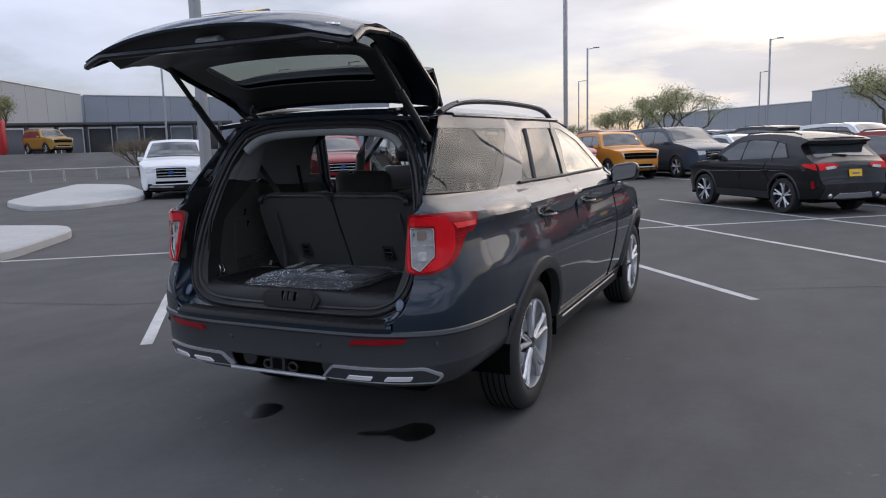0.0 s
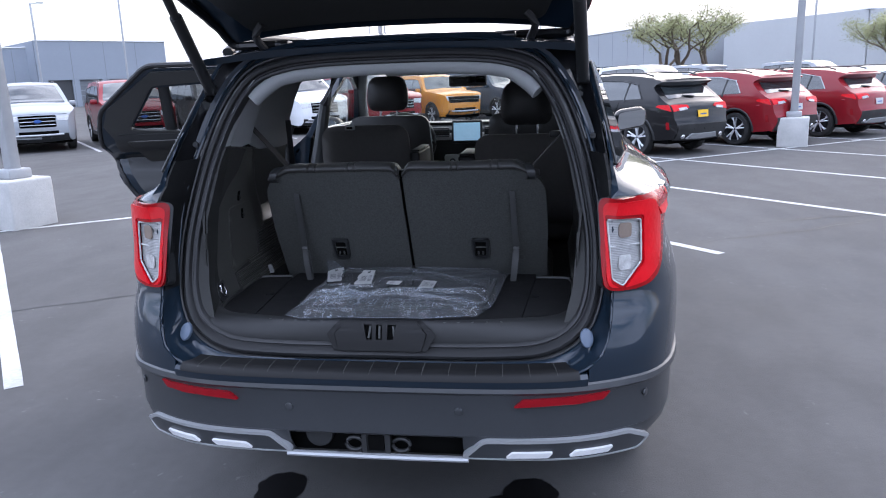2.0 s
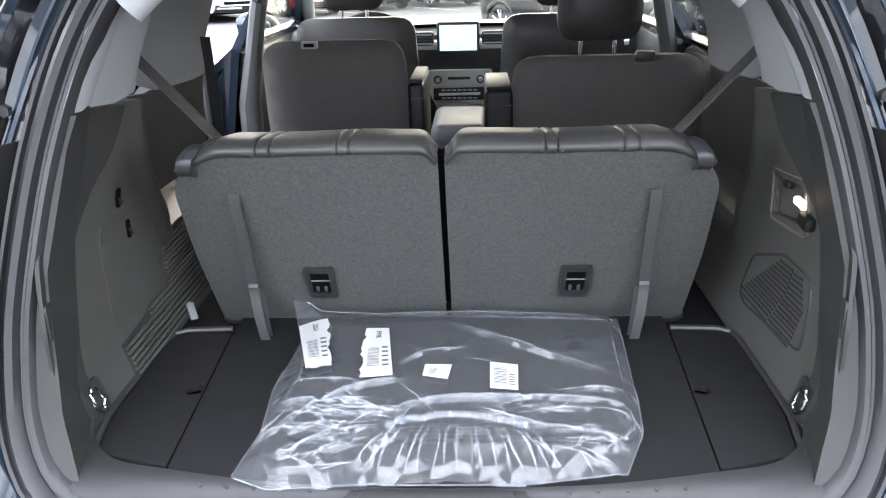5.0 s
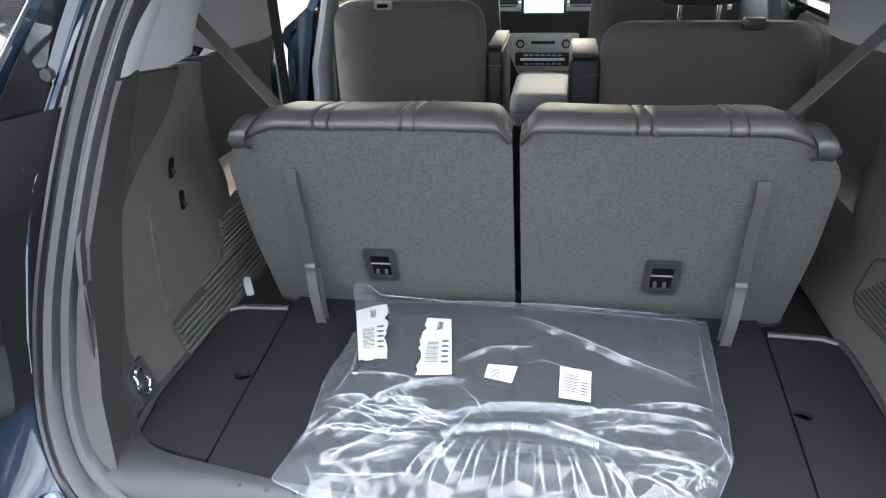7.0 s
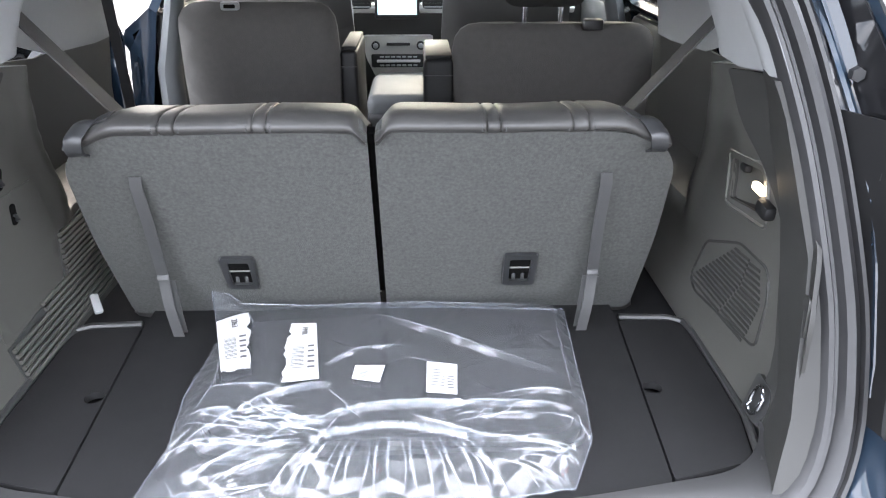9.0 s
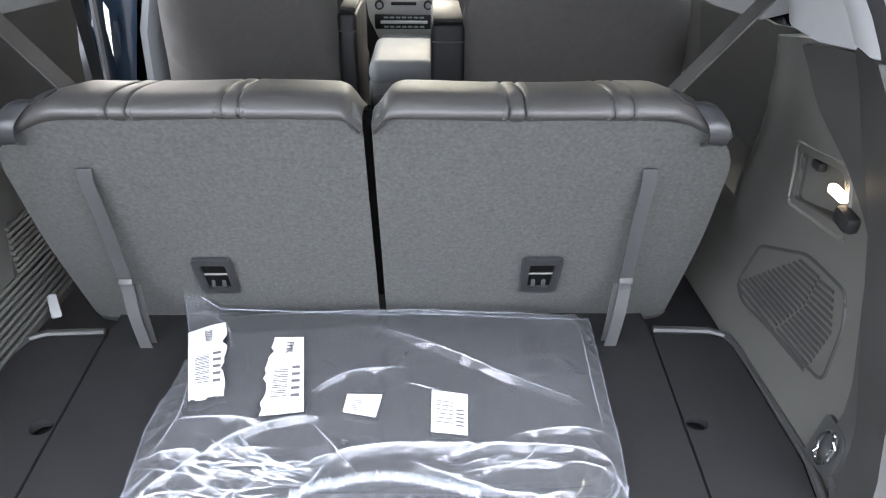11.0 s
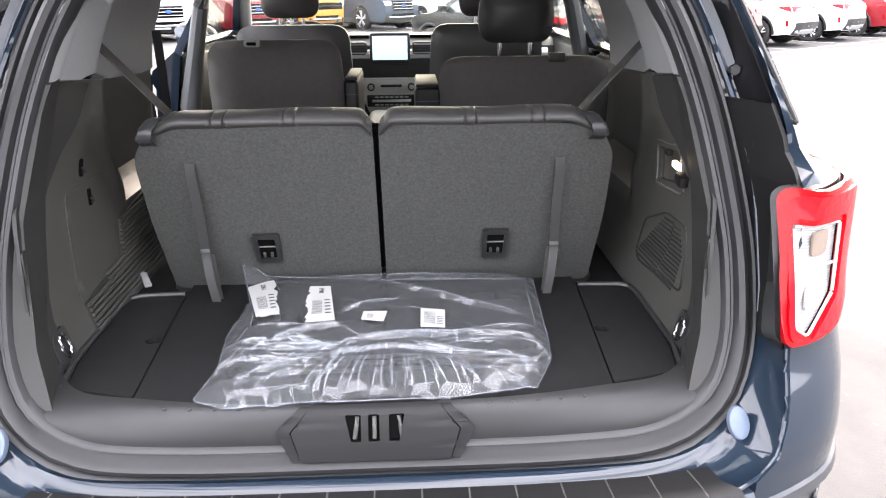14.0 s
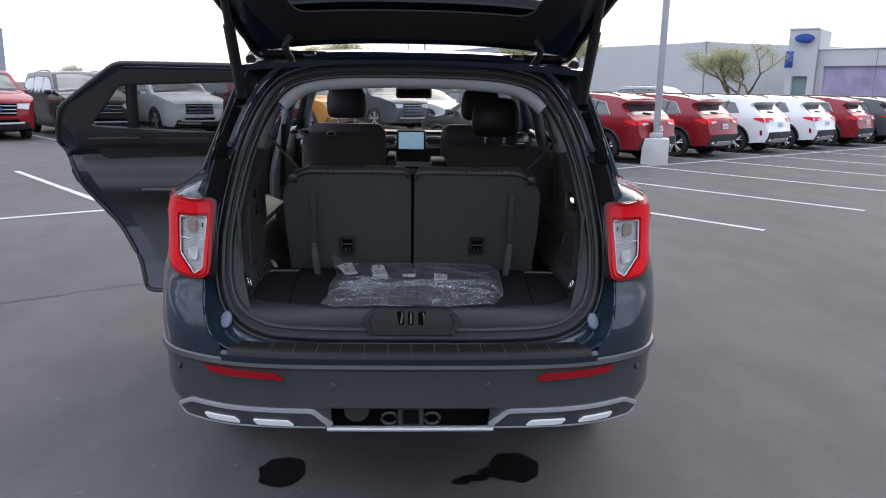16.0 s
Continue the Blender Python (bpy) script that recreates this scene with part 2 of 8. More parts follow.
M = {
    "blue_paint": paint("blue_paint", (0.0068, 0.0160, 0.0285), 1, 1.5, 1.0),
    # blue of the bump stops, made paler to stand in for mirrored sky
    "bump_sheen_paint": paint("bump_sheen_paint", (0.10, 0.13, 0.18), 0, 1.5, 0.5),
    "black_paint": paint("black_paint", (0.004, 0.004, 0.005)),
    "red_paint": paint("red_paint", (0.22, 0.008, 0.014), 1),
    "white_paint": paint("white_paint", (0.72, 0.73, 0.74)),
    "silver_paint": paint("silver_paint", (0.33, 0.35, 0.37), 1),
    "grey_paint": paint("grey_paint", (0.06, 0.066, 0.072), 1),
    "gold_paint": paint("gold_paint", (0.34, 0.20, 0.04), 1),
    "orange_paint": paint("orange_paint", (0.62, 0.25, 0.03), 1),
    "steelblue_paint": paint("steelblue_paint", (0.040, 0.056, 0.080), 1),
    "clad": mat("clad_plastic", (0.020, 0.021, 0.022), 0.42, vary=0.15, bump=0.12, bscale=500),
    "bumper_grey": mat("bumper_dark_paint", (0.031, 0.034, 0.038), 0.38, vary=0.12, coat=0.3, bump=0.05, bscale=500),
    "rubber": mat("rubber", (0.018, 0.018, 0.018), 0.75, vary=0.25, bump=0.15, bscale=300),
    "seal": mat("seal_rubber", (0.020, 0.020, 0.021), 0.5, vary=0.2),
    "silver_trim": mat("satin_silver", (0.40, 0.41, 0.42), 0.33, 0.4, vary=0.06),
    "bright": mat("bright_insert", (0.72, 0.72, 0.72), 0.3, 0.0, coat=0.5, vary=0.05),
    "chrome": mat("chrome", (0.75, 0.76, 0.78), 0.08, 1.0, vary=0.03),
    "rim": mat("machined_alloy", (0.62, 0.63, 0.65), 0.34, 0.75, vary=0.05),
    "rim_dark": mat("dark_alloy", (0.035, 0.036, 0.04), 0.35, 0.5, vary=0.1),
    "red_lens": mat("red_lens", (0.30, 0.002, 0.005), 0.25, coat=0.35, vary=0.12, scale=20, spec=0.12),
    "red_guide": mat("red_guide", (0.62, 0.004, 0.010), 0.3, coat=0.35, vary=0.16, scale=14, spec=0.12, bump=0.25, bscale=60),
    "reflector_red": mat("reflector_red", (0.24, 0.003, 0.008), 0.2, spec=0.2, coat=0.3, vary=0.1, scale=30),
    "ribbed_lens": ribbed("ribbed_lens", (0.30, 0.30, 0.295)),
    "panel_silver": mat("silver_panel", (0.62, 0.62, 0.60), 0.45, 0.0, coat=0.2, vary=0.05),
    "clear_lens": mat("clear_lens", (0.50, 0.50, 0.49), 0.22, 0.2, coat=0.6, vary=0.4, scale=40, bump=0.5, bscale=120),
    "amber_lens": mat("amber_lens", (0.20, 0.155, 0.125), 0.25, coat=0.5, vary=0.2),
    # near-black, almost no gloss: shade inside bores, gaps and hollows put into the colour
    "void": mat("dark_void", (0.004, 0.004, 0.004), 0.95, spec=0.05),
    "sill_trim": mat("sill_plastic", (0.0144, 0.0147, 0.0152), 0.55, vary=0.1, bump=0.2, bscale=900),
    "trim_strip": mat("strip_trim", (0.0272, 0.0272, 0.0256), 0.55, spec=0.35, vary=0.08, bump=0.25, bscale=900),
    "trim_dark": mat("grained_trim", (0.0280, 0.0286, 0.0280), 0.42, vary=0.08, bump=0.25, bscale=900),
    "trim_mid": mat("moulded_trim", (0.0624, 0.0616, 0.0552), 0.34, rvary=0.02, vary=0.08, bump=0.25, bscale=900),
    "trim_light": mat("light_grey_trim", (0.2912, 0.2996, 0.2996), 0.6, vary=0.05, bump=0.2, bscale=700),
    "pillar_grey": mat("pillar_grey_trim", (0.0880, 0.0920, 0.0944), 0.6, vary=0.06, bump=0.2, bscale=700),
    "headliner": mat("headliner_cloth", (0.2352, 0.2352, 0.2296), 0.9, vary=0.07, bump=0.4, bscale=900),
    "carpet": mat("carpet", (0.0100, 0.0100, 0.0104), 0.95, spec=0.2, vary=0.25, scale=20, bump=0.9, bscale=900),
    "seat_carpet": mat("seat_back_carpet", (0.0475, 0.0495, 0.0462), 0.95, vary=0.5, scale=170, bump=1.0, bscale=420),
    "leather": mat("dark_leather", (0.0381, 0.0370, 0.0353), 0.46, vary=0.08, bump=0.35, bscale=350),
    "leather_light": mat("light_vinyl", (0.0520, 0.0552, 0.0528), 0.42, vary=0.06, bump=0.3, bscale=350),
    "seat_cloth": mat("seat_cloth", (0.0700, 0.0661, 0.0616), 0.9, vary=0.2, scale=60, bump=0.8, bscale=420),
    "webbing": mat("grey_webbing", (0.0416, 0.0424, 0.0424), 0.5, vary=0.1, bump=0.7, bscale=500),
    "belt": mat("belt_webbing", (0.0476, 0.0470, 0.0459), 0.6, vary=0.1, bump=0.6, bscale=600),
    "label": mat("white_label", (0.50, 0.50, 0.49), 0.45, vary=0.04),
    "print_grey": mat("grey_print", (0.07, 0.07, 0.075), 0.6),
    "cover_black": mat("black_grained_cover", (0.0072, 0.0072, 0.0076), 0.55, spec=0.3, vary=0.12, bump=0.25, bscale=900),
    "ink": mat("ink", (0.02, 0.02, 0.02), 0.6),
    "yellow": mat("yellow_plate", (0.85, 0.50, 0.02), 0.4, vary=0.05),
    "blue_ink": mat("blue_ink", (0.02, 0.08, 0.30), 0.4),
    "screen": mat("screen", (0.3, 0.5, 0.6), 0.2, emit=(0.45, 0.75, 0.95, 0.16)),
    "lamp_on": mat("lit_lamp", (0.9, 0.85, 0.7), 0.3, emit=(1.0, 0.80, 0.55, 0.8)),
    "glass_dark": glass("privacy_glass", (0.55, 0.565, 0.56), 0.01, 0.05, 5.0),
    "glass_clear": glass("clear_glass", (0.90, 0.93, 0.92)),
    "mirror": mat("mirror", (0.55, 0.58, 0.60), 0.02, 1.0, vary=0.0),
    "glass_far": mat("dark_car_glass", (0.030, 0.037, 0.040), 0.04, coat=1.0, vary=0.3, spec=0.6),
    "concrete": mat("concrete", (0.46, 0.455, 0.44), 0.85, vary=0.16, scale=3, bump=0.4, bscale=60),
    "curb": mat("painted_curb", (0.40, 0.40, 0.39), 0.8, vary=0.14, scale=2, bump=0.3, bscale=60),
    "pole": mat("galvanised_pole", (0.36, 0.37, 0.38), 0.5, 0.3, vary=0.1),
    "line": mat("line_paint", (0.46, 0.46, 0.45), 0.8, vary=0.34, scale=3, bump=0.3, bscale=90),
    "crack": mat("crack_tar", (0.014, 0.014, 0.015), 0.6, vary=0.3),
    "wet": mat("wet_oil", (0.008, 0.008, 0.009), 0.35, vary=0.2, spec=0.35),
    "bld_grey": mat("grey_wall_panel", (0.34, 0.36, 0.38), 0.8, vary=0.06, scale=0.3, bump=0.1, bscale=8),
    "bld_blue": mat("bluegrey_wall_panel", (0.27, 0.30, 0.34), 0.8, vary=0.06, scale=0.3, bump=0.1, bscale=8),
    "bld_white": mat("white_wall_panel", (0.46, 0.47, 0.47), 0.7, vary=0.05, scale=0.3),
    "bld_dark": mat("dark_opening", (0.05, 0.052, 0.055), 0.6, vary=0.3, scale=0.6),
    "bld_glass": mat("facade_glass", (0.10, 0.15, 0.17), 0.1, coat=1.0, vary=0.3, scale=0.5),
    "bld_door": mat("roller_door", (0.17, 0.185, 0.20), 0.6, vary=0.08),
    "container": mat("red_container", (0.42, 0.02, 0.02), 0.5, vary=0.15),
    "bark": mat("bark", (0.11, 0.085, 0.06), 0.9, vary=0.3, scale=8, bump=0.6, bscale=40),
    "leaf": mat("pale_green_leaf", (0.25, 0.255, 0.11), 0.6, vary=0.4, scale=1.2),
    "leaf_dry": mat("dry_leaf", (0.17, 0.135, 0.085), 0.7, vary=0.4, scale=1.2),
    "sign_blue": mat("blue_sign", (0.01, 0.05, 0.25), 0.4),
    "poster": mat("purple_poster", (0.32, 0.28, 0.40), 0.6, vary=0.4, scale=0.6),
}

# ---- building blocks ----
def link_mesh(name, bm, material, parent=None, label="", flat=False, angle=38):
    me = bpy.data.meshes.new(name)
    bmesh.ops.remove_doubles(bm, verts=bm.verts, dist=1e-5)
    bm.normal_update()
    bm.to_mesh(me)
    bm.free()
    me.materials.append(M[material] if isinstance(material, str) else material)
    if not flat:
        me.shade_smooth()
        me.set_sharp_from_angle(angle=radians(angle))
    ob = new(name, me)
    if parent is not None:
        ob.parent = parent
    if label:
        ob["label"] = label
    return ob


def part(name, bm, material, parent, label="", flat=False, angle=38):
    return link_mesh(name, bm, material, parent, label, flat, angle)


def thing(name, label, category, group="", kind="", m=None):
    ob = tagged(new(name), label, category, group, kind)
    ob.empty_display_size = 0.2
    if m is not None:
        ob.matrix_world = m
    return ob


def box(size, at=(0, 0, 0), bevel=0.0, turn=None, seg=2, bm=None):
    bm = bm or bmesh.new()
    m = Matrix.Translation(at) @ (turn or Matrix()) @ Matrix.Diagonal((*size, 1))
    g = bmesh.ops.create_cube(bm, size=1.0, matrix=m)
    if bevel:
        es = list({e for v in g["verts"] for e in v.link_edges})
        bmesh.ops.bevel(bm, geom=es, offset=min(bevel, min(size) * 0.49), segments=seg, affect="EDGES", profile=0.5)
    return bm


def cyl(r, depth, at=(0, 0, 0), turn=None, seg=20, r2=None, bm=None, bevel=0.0):
    bm = bm or bmesh.new()
    m = Matrix.Translation(at) @ (turn or Matrix())
    g = bmesh.ops.create_cone(bm, cap_ends=True, segments=seg, radius1=r, radius2=r if r2 is None else r2, depth=depth, matrix=m)
    if bevel:
        es = [e for e in {e for v in g["verts"] for e in v.link_edges} if any(len(f.verts) > 4 for f in e.link_faces)]
        bmesh.ops.bevel(bm, geom=es, offset=bevel, segments=2, affect="EDGES", profile=0.5)
    return bm


AX = {"x": pose(0, 0, 0, 0, 90, 0), "y": pose(0, 0, 0, -90, 0, 0), "z": Matrix()}


def smooth_line(pts, step, closed=False):
    """Points along a Catmull-Rom curve through pts, about step apart."""
    P = [Vector(p) for p in pts]
    n = len(P)
    out = []
    for i in range(n if closed else n - 1):
        a, b, c, d = (P[(i - 1) % n], P[i], P[(i + 1) % n], P[(i + 2) % n]) if closed else (P[max(i - 1, 0)], P[i], P[i + 1], P[min(i + 2, n - 1)])
        k = max(1, round((c - b).length / step))
        for j in range(k):
            t = j / k
            out.append(0.5 * (2 * b + (c - a) * t + (2 * a - 5 * b + 4 * c - d) * t * t + (3 * b - a - 3 * c + d) * t ** 3))
    if not closed:
        out.append(P[-1].copy())
    return out


def tube(pts, r, closed=False, seg=8, bm=None, flat=1.0, up=None):
    """A round (or flattened) bar along pts."""
    bm = bm or bmesh.new()
    P = [Vector(p) for p in pts]
    n = len(P)
    rings = []
    for i, p in enumerate(P):
        a = P[(i - 1) % n] if closed or i else P[0]
        b = P[(i + 1) % n] if closed or i < n - 1 else P[-1]
        d = (b - a).normalized()
        ref = Vector(up) if up else (Vector((0, 0, 1)) if abs(d.z) < 0.9 else Vector((1, 0, 0)))
        s = d.cross(ref).normalized()
        w = s.cross(d).normalized()
        rr = r[i] if isinstance(r, (list, tuple)) else r
        rings.append([bm.verts.new(p + s * (rr * math.cos(2 * math.pi * k / seg)) + w * (rr * flat * math.sin(2 * math.pi * k / seg))) for k in range(seg)])
    for i in range(n if closed else n - 1):
        A, B = rings[i], rings[(i + 1) % n]
        for k in range(seg):
            bm.faces.new((A[k], A[(k + 1) % seg], B[(k + 1) % seg], B[k]))
    if not closed:
        bm.faces.new(rings[0][::-1])
        bm.faces.new(rings[-1])
    bmesh.ops.recalc_face_normals(bm, faces=bm.faces)
    return bm


def lathe(prof, seg=40, axis="x", at=(0, 0, 0), bm=None, closed=True):
    """Turns a profile of (along, radius) round an axis."""
    bm = bm or bmesh.new()
    rings = []
    for a, r in prof:
        ring = []
        for k in range(seg):
            c, s = r * math.cos(2 * math.pi * k / seg), r * math.sin(2 * math.pi * k / seg)
            v = {"x": (a, c, s), "y": (c, a, s), "z": (c, s, a)}[axis]
            ring.append(bm.verts.new(Vector(v) + Vector(at)))
        rings.append(ring)
    n = len(rings)
    for i in range(n if closed else n - 1):
        A, B = rings[i], rings[(i + 1) % n]
        for k in range(seg):
            bm.faces.new((A[k], A[(k + 1) % seg], B[(k + 1) % seg], B[k]))
    bmesh.ops.recalc_face_normals(bm, faces=bm.faces)
    return bm


def grid(rows, bm=None, thick=0.0, closed=False):
    """A surface through rows of points."""
    bm = bm or bmesh.new()
    V = [[bm.verts.new(p) for p in r] for r in rows]
    fs = []
    for i in range(len(V) - 1):
        for j in range(len(V[i]) - (0 if closed else 1)):
            k = (j + 1) % len(V[i])
            fs.append(bm.faces.new((V[i][j], V[i][k], V[i + 1][k], V[i + 1][j])))
    if thick:
        solid(bm, thick)
    return bm


def solid(bm, thick):
    """Gives an open surface a thickness: thin ones on both sides, thick ones behind the face."""
    bm.normal_update()
    front, back = (thick / 2, -thick / 2) if thick <= 0.0121 else (0.0, -thick)
    fs = list(bm.faces)
    rim = [e for e in bm.edges if len(e.link_faces) == 1]
    rims = []
    for e in rim:
        l = e.link_faces[0].loops
        for lp in l:
            if lp.edge == e:
                rims.append((lp.vert, lp.link_loop_next.vert))
                break
    nor = {v: v.normal.copy() for v in bm.verts}
    twin = {v: bm.verts.new(v.co + nor[v] * back) for v in list(bm.verts)}
    for v in nor:
        v.co += nor[v] * front
    for f in fs:
        bm.faces.new([twin[v] for v in reversed(f.verts)])
    for a, b in rims:
        bm.faces.new((b, a, twin[a], twin[b]))
    return bm


def inside(p, poly):
    x, y = p
    c, n = False, len(poly)
    for i in range(n):
        (x1, y1), (x2, y2) = poly[i], poly[i - 1]
        if (y1 > y) != (y2 > y) and x < (x2 - x1) * (y - y1) / (y2 - y1) + x1:
            c = not c
    return c


def rounded(pts, r, seg=4):
    """A polygon with its corners rounded by about r (one radius, or one a corner)."""
    out = []
    n = len(pts)
    for i, p in enumerate(pts):
        a, b, p = Vector(pts[i - 1]), Vector(pts[(i + 1) % n]), Vector(p)
        rr = r[i] if isinstance(r, (list, tuple)) else r
        k = min(rr, (a - p).length * 0.48, (b - p).length * 0.48)
        if k < 1e-4:
            out.append(tuple(p))
            continue
        s, e = p + (a - p).normalized() * k, p + (b - p).normalized() * k
        for j in range(seg + 1):
            t = j / seg
            q = s * (1 - t) ** 2 + p * (2 * t * (1 - t)) + e * t * t
            out.append((q.x, q.y))
    return out


def arc(cx, cy, r, a0, a1, n=14):
    return [(cx + r * math.cos(radians(a0 + (a1 - a0) * i / n)), cy + r * math.sin(radians(a0 + (a1 - a0) * i / n))) for i in range(n + 1)]


def sheet(outline, holes=(), step=0.06, fmap=None, thick=0.0, bm=None):
    """A plate of the given outline with holes, filled with a fine net, bent by fmap(u, v) -> point, and given a thickness inwards."""
    from mathutils.geometry import delaunay_2d_cdt
    bm = bm or bmesh.new()
    pts, edges = [], []
    for loop in (outline, *holes):
        dense = []
        for i, p in enumerate(loop):
            q = loop[(i + 1) % len(loop)]
            k = max(1, math.ceil(math.dist(p, q) / step))
            dense += [(p[0] + (q[0] - p[0]) * j / k, p[1] + (q[1] - p[1]) * j / k) for j in range(k)]
        o = len(pts)
        pts += dense
        edges += [(o + i, o + (i + 1) % len(dense)) for i in range(len(dense))]
    us, vs = [p[0] for p in outline], [p[1] for p in outline]
    rim = np.array(pts)
    nu, nv = int((max(us) - min(us)) / step) + 1, int((max(vs) - min(vs)) / step) + 1
    for i in range(nu + 1):
        for j in range(nv + 1):
            p = (min(us) + (i + 0.31 + 0.3 * (j % 2)) * step, min(vs) + (j + 0.37) * step)
            if inside(p, outline) and not any(inside(p, h) for h in holes) and ((rim - p) ** 2).sum(1).min() > (0.45 * step) ** 2:
                pts.append(p)
    vv, _, ff = delaunay_2d_cdt([Vector(p) for p in pts], edges, [], 0, 1e-6)[:3]
    V = [bm.verts.new(fmap(v.x, v.y) if fmap else (v.x, v.y, 0)) for v in vv]
    for f in ff:
        c = sum((vv[i] for i in f), Vector((0, 0))) / len(f)
        if inside(c, outline) and not any(inside(c, h) for h in holes):
            try:
                bm.faces.new([V[i] for i in f])
            except ValueError:
                pass
    bmesh.ops.delete(bm, geom=[v for v in bm.verts if not v.link_faces], context="VERTS")
    if thick:
        solid(bm, thick)
    return bm


def mirrored(bm):
    """A copy of bm with x turned round."""
    other = bm.copy()
    for v in other.verts:
        v.co.x = -v.co.x
    bmesh.ops.reverse_faces(other, faces=other.faces)
    return other


def both(name, bm, material, parent, label=""):
    a = mirrored(bm)
    return part(name, bm, material, parent, label), part(name, a, material, parent, label)


def lerp(x, tab):
    """Linear reading of a table of (x, value)."""
    if x <= tab[0][0]:
        return tab[0][1]
    for (a, p), (b, q) in zip(tab, tab[1:]):
        if x <= b:
            return p + (q - p) * (x - a) / (b - a)
    return tab[-1][1]


def ease(t):
    t = min(1.0, max(0.0, t))
    return t * t * (3 - 2 * t)

# ---- ground ----
U, V2 = Vector((-0.6468, 0.7627)), Vector((0.8121, 0.5835))   # along the stall lines, along the row of stalls (a little skew)


def rise(x, y):
    """The lot lies level."""
    return 0.0


def lot(s, v, z=0.0):
    p = U * s + V2 * v
    return Vector((p.x, p.y, rise(p.x, p.y) + z))


def lot_pose(s, v, turn=0.0, z=0.0):
    """A pose on the lot, its y axis along the stalls (turn: degrees to the left of that)."""
    p = lot(s, v, z)
    return pose(p.x, p.y, p.z, 0, 0, math.degrees(math.atan2(-U.x, U.y)) + turn)


def make_asphalt():
    m = mat("asphalt", (0.093, 0.091, 0.090), 0.95, spec=0.2, vary=0.12, scale=1.2, bump=0.5, bscale=130)
    n, l = m.node_tree.nodes, m.node_tree.links
    b = n["Principled BSDF"]
    old = b.inputs["Base Color"].links[0].from_socket
    co = n.new("ShaderNodeTexCoord")
    mp = n.new("ShaderNodeMapping")
    mp.inputs["Scale"].default_value = (0.30, 0.16, 1.0)
    mp.inputs["Rotation"].default_value = (0, 0, radians(35))
    stain = n.new("ShaderNodeTexNoise")
    stain.inputs["Scale"].default_value, stain.inputs["Detail"].default_value = 1.4, 5.0
    r = n.new("ShaderNodeMapRange")
    r.inputs["From Min"].default_value, r.inputs["From Max"].default_value = 0.3, 0.7
    r.inputs["To Min"].default_value, r.inputs["To Max"].default_value = 0.86, 1.16
    mp2 = n.new("ShaderNodeMapping")
    mp2.inputs["Scale"].default_value = (1.6, 0.9, 1.0)
    mp2.inputs["Rotation"].default_value = (0, 0, radians(-62))
    scuff = n.new("ShaderNodeTexNoise")
    scuff.inputs["Scale"].default_value, scuff.inputs["Detail"].default_value = 1.6, 8.0
    r2 = n.new("ShaderNodeMapRange")
    r2.inputs["From Min"].default_value, r2.inputs["From Max"].default_value = 0.38, 0.66
    r2.inputs["To Min"].default_value, r2.inputs["To Max"].default_value = 0.94, 1.08
    mul = n.new("ShaderNodeMath")
    mul.operation = "MULTIPLY"
    sc = n.new("ShaderNodeVectorMath")
    sc.operation = "SCALE"
    l.new(co.outputs["Object"], mp.inputs["Vector"])
    l.new(mp.outputs["Vector"], stain.inputs["Vector"])
    l.new(stain.outputs["Fac"], r.inputs["Value"])
    l.new(co.outputs["Object"], mp2.inputs["Vector"])
    l.new(mp2.outputs["Vector"], scuff.inputs["Vector"])
    l.new(scuff.outputs["Fac"], r2.inputs["Value"])
    l.new(r.outputs["Result"], mul.inputs[0])
    l.new(r2.outputs["Result"], mul.inputs[1])
    # pale scrapes and lost chips, in loose clusters
    grit, patch = n.new("ShaderNodeTexNoise"), n.new("ShaderNodeTexNoise")
    grit.inputs["Scale"].default_value, grit.inputs["Detail"].default_value, grit.inputs["Distortion"].default_value = 19.0, 3.0, 0.6
    patch.inputs["Scale"].default_value, patch.inputs["Detail"].default_value = 1.3, 2.0
    r3, r4, r5 = n.new("ShaderNodeMapRange"), n.new("ShaderNodeMapRange"), n.new("ShaderNodeMath")
    r3.inputs["From Min"].default_value, r3.inputs["From Max"].default_value = 0.66, 0.74
    r3.inputs["To Min"].default_value, r3.inputs["To Max"].default_value = 0.0, 0.9
    r4.inputs["From Min"].default_value, r4.inputs["From Max"].default_value = 0.54, 0.66
    r5.operation = "MULTIPLY"
    add1, mul2 = n.new("ShaderNodeMath"), n.new("ShaderNodeMath")
    add1.operation, mul2.operation = "ADD", "MULTIPLY"
    add1.inputs[1].default_value = 1.0
    for node in (grit, patch):
        l.new(co.outputs["Object"], node.inputs["Vector"])
    l.new(grit.outputs["Fac"], r3.inputs["Value"])
    l.new(patch.outputs["Fac"], r4.inputs["Value"])
    l.new(r3.outputs["Result"], r5.inputs[0])
    l.new(r4.outputs["Result"], r5.inputs[1])
    l.new(r5.outputs["Value"], add1.inputs[0])
    l.new(mul.outputs["Value"], mul2.inputs[0])
    l.new(add1.outputs["Value"], mul2.inputs[1])
    l.new(old, sc.inputs[0])
    l.new(mul2.outputs["Value"], sc.inputs["Scale"])
    l.new(sc.outputs["Vector"], b.inputs["Base Color"])
    return m


M["asphalt"] = make_asphalt()
axis_x = [-900, -400, -200, -120, -80] + list(range(-60, 61, 6)) + [80, 120, 200, 400, 900]
axis_y = [-600, -200, -80, -40, -20, -10, -4] + list(range(0, 45, 2)) + [50, 60, 80, 120, 200, 400, 1200]
ground = link_mesh("ground", grid([[(x, y, rise(x, y)) for x in axis_x] for y in axis_y]), "asphalt")
tagged(ground, "dark grey worn asphalt of a car lot", "asphalt", kind="structure")


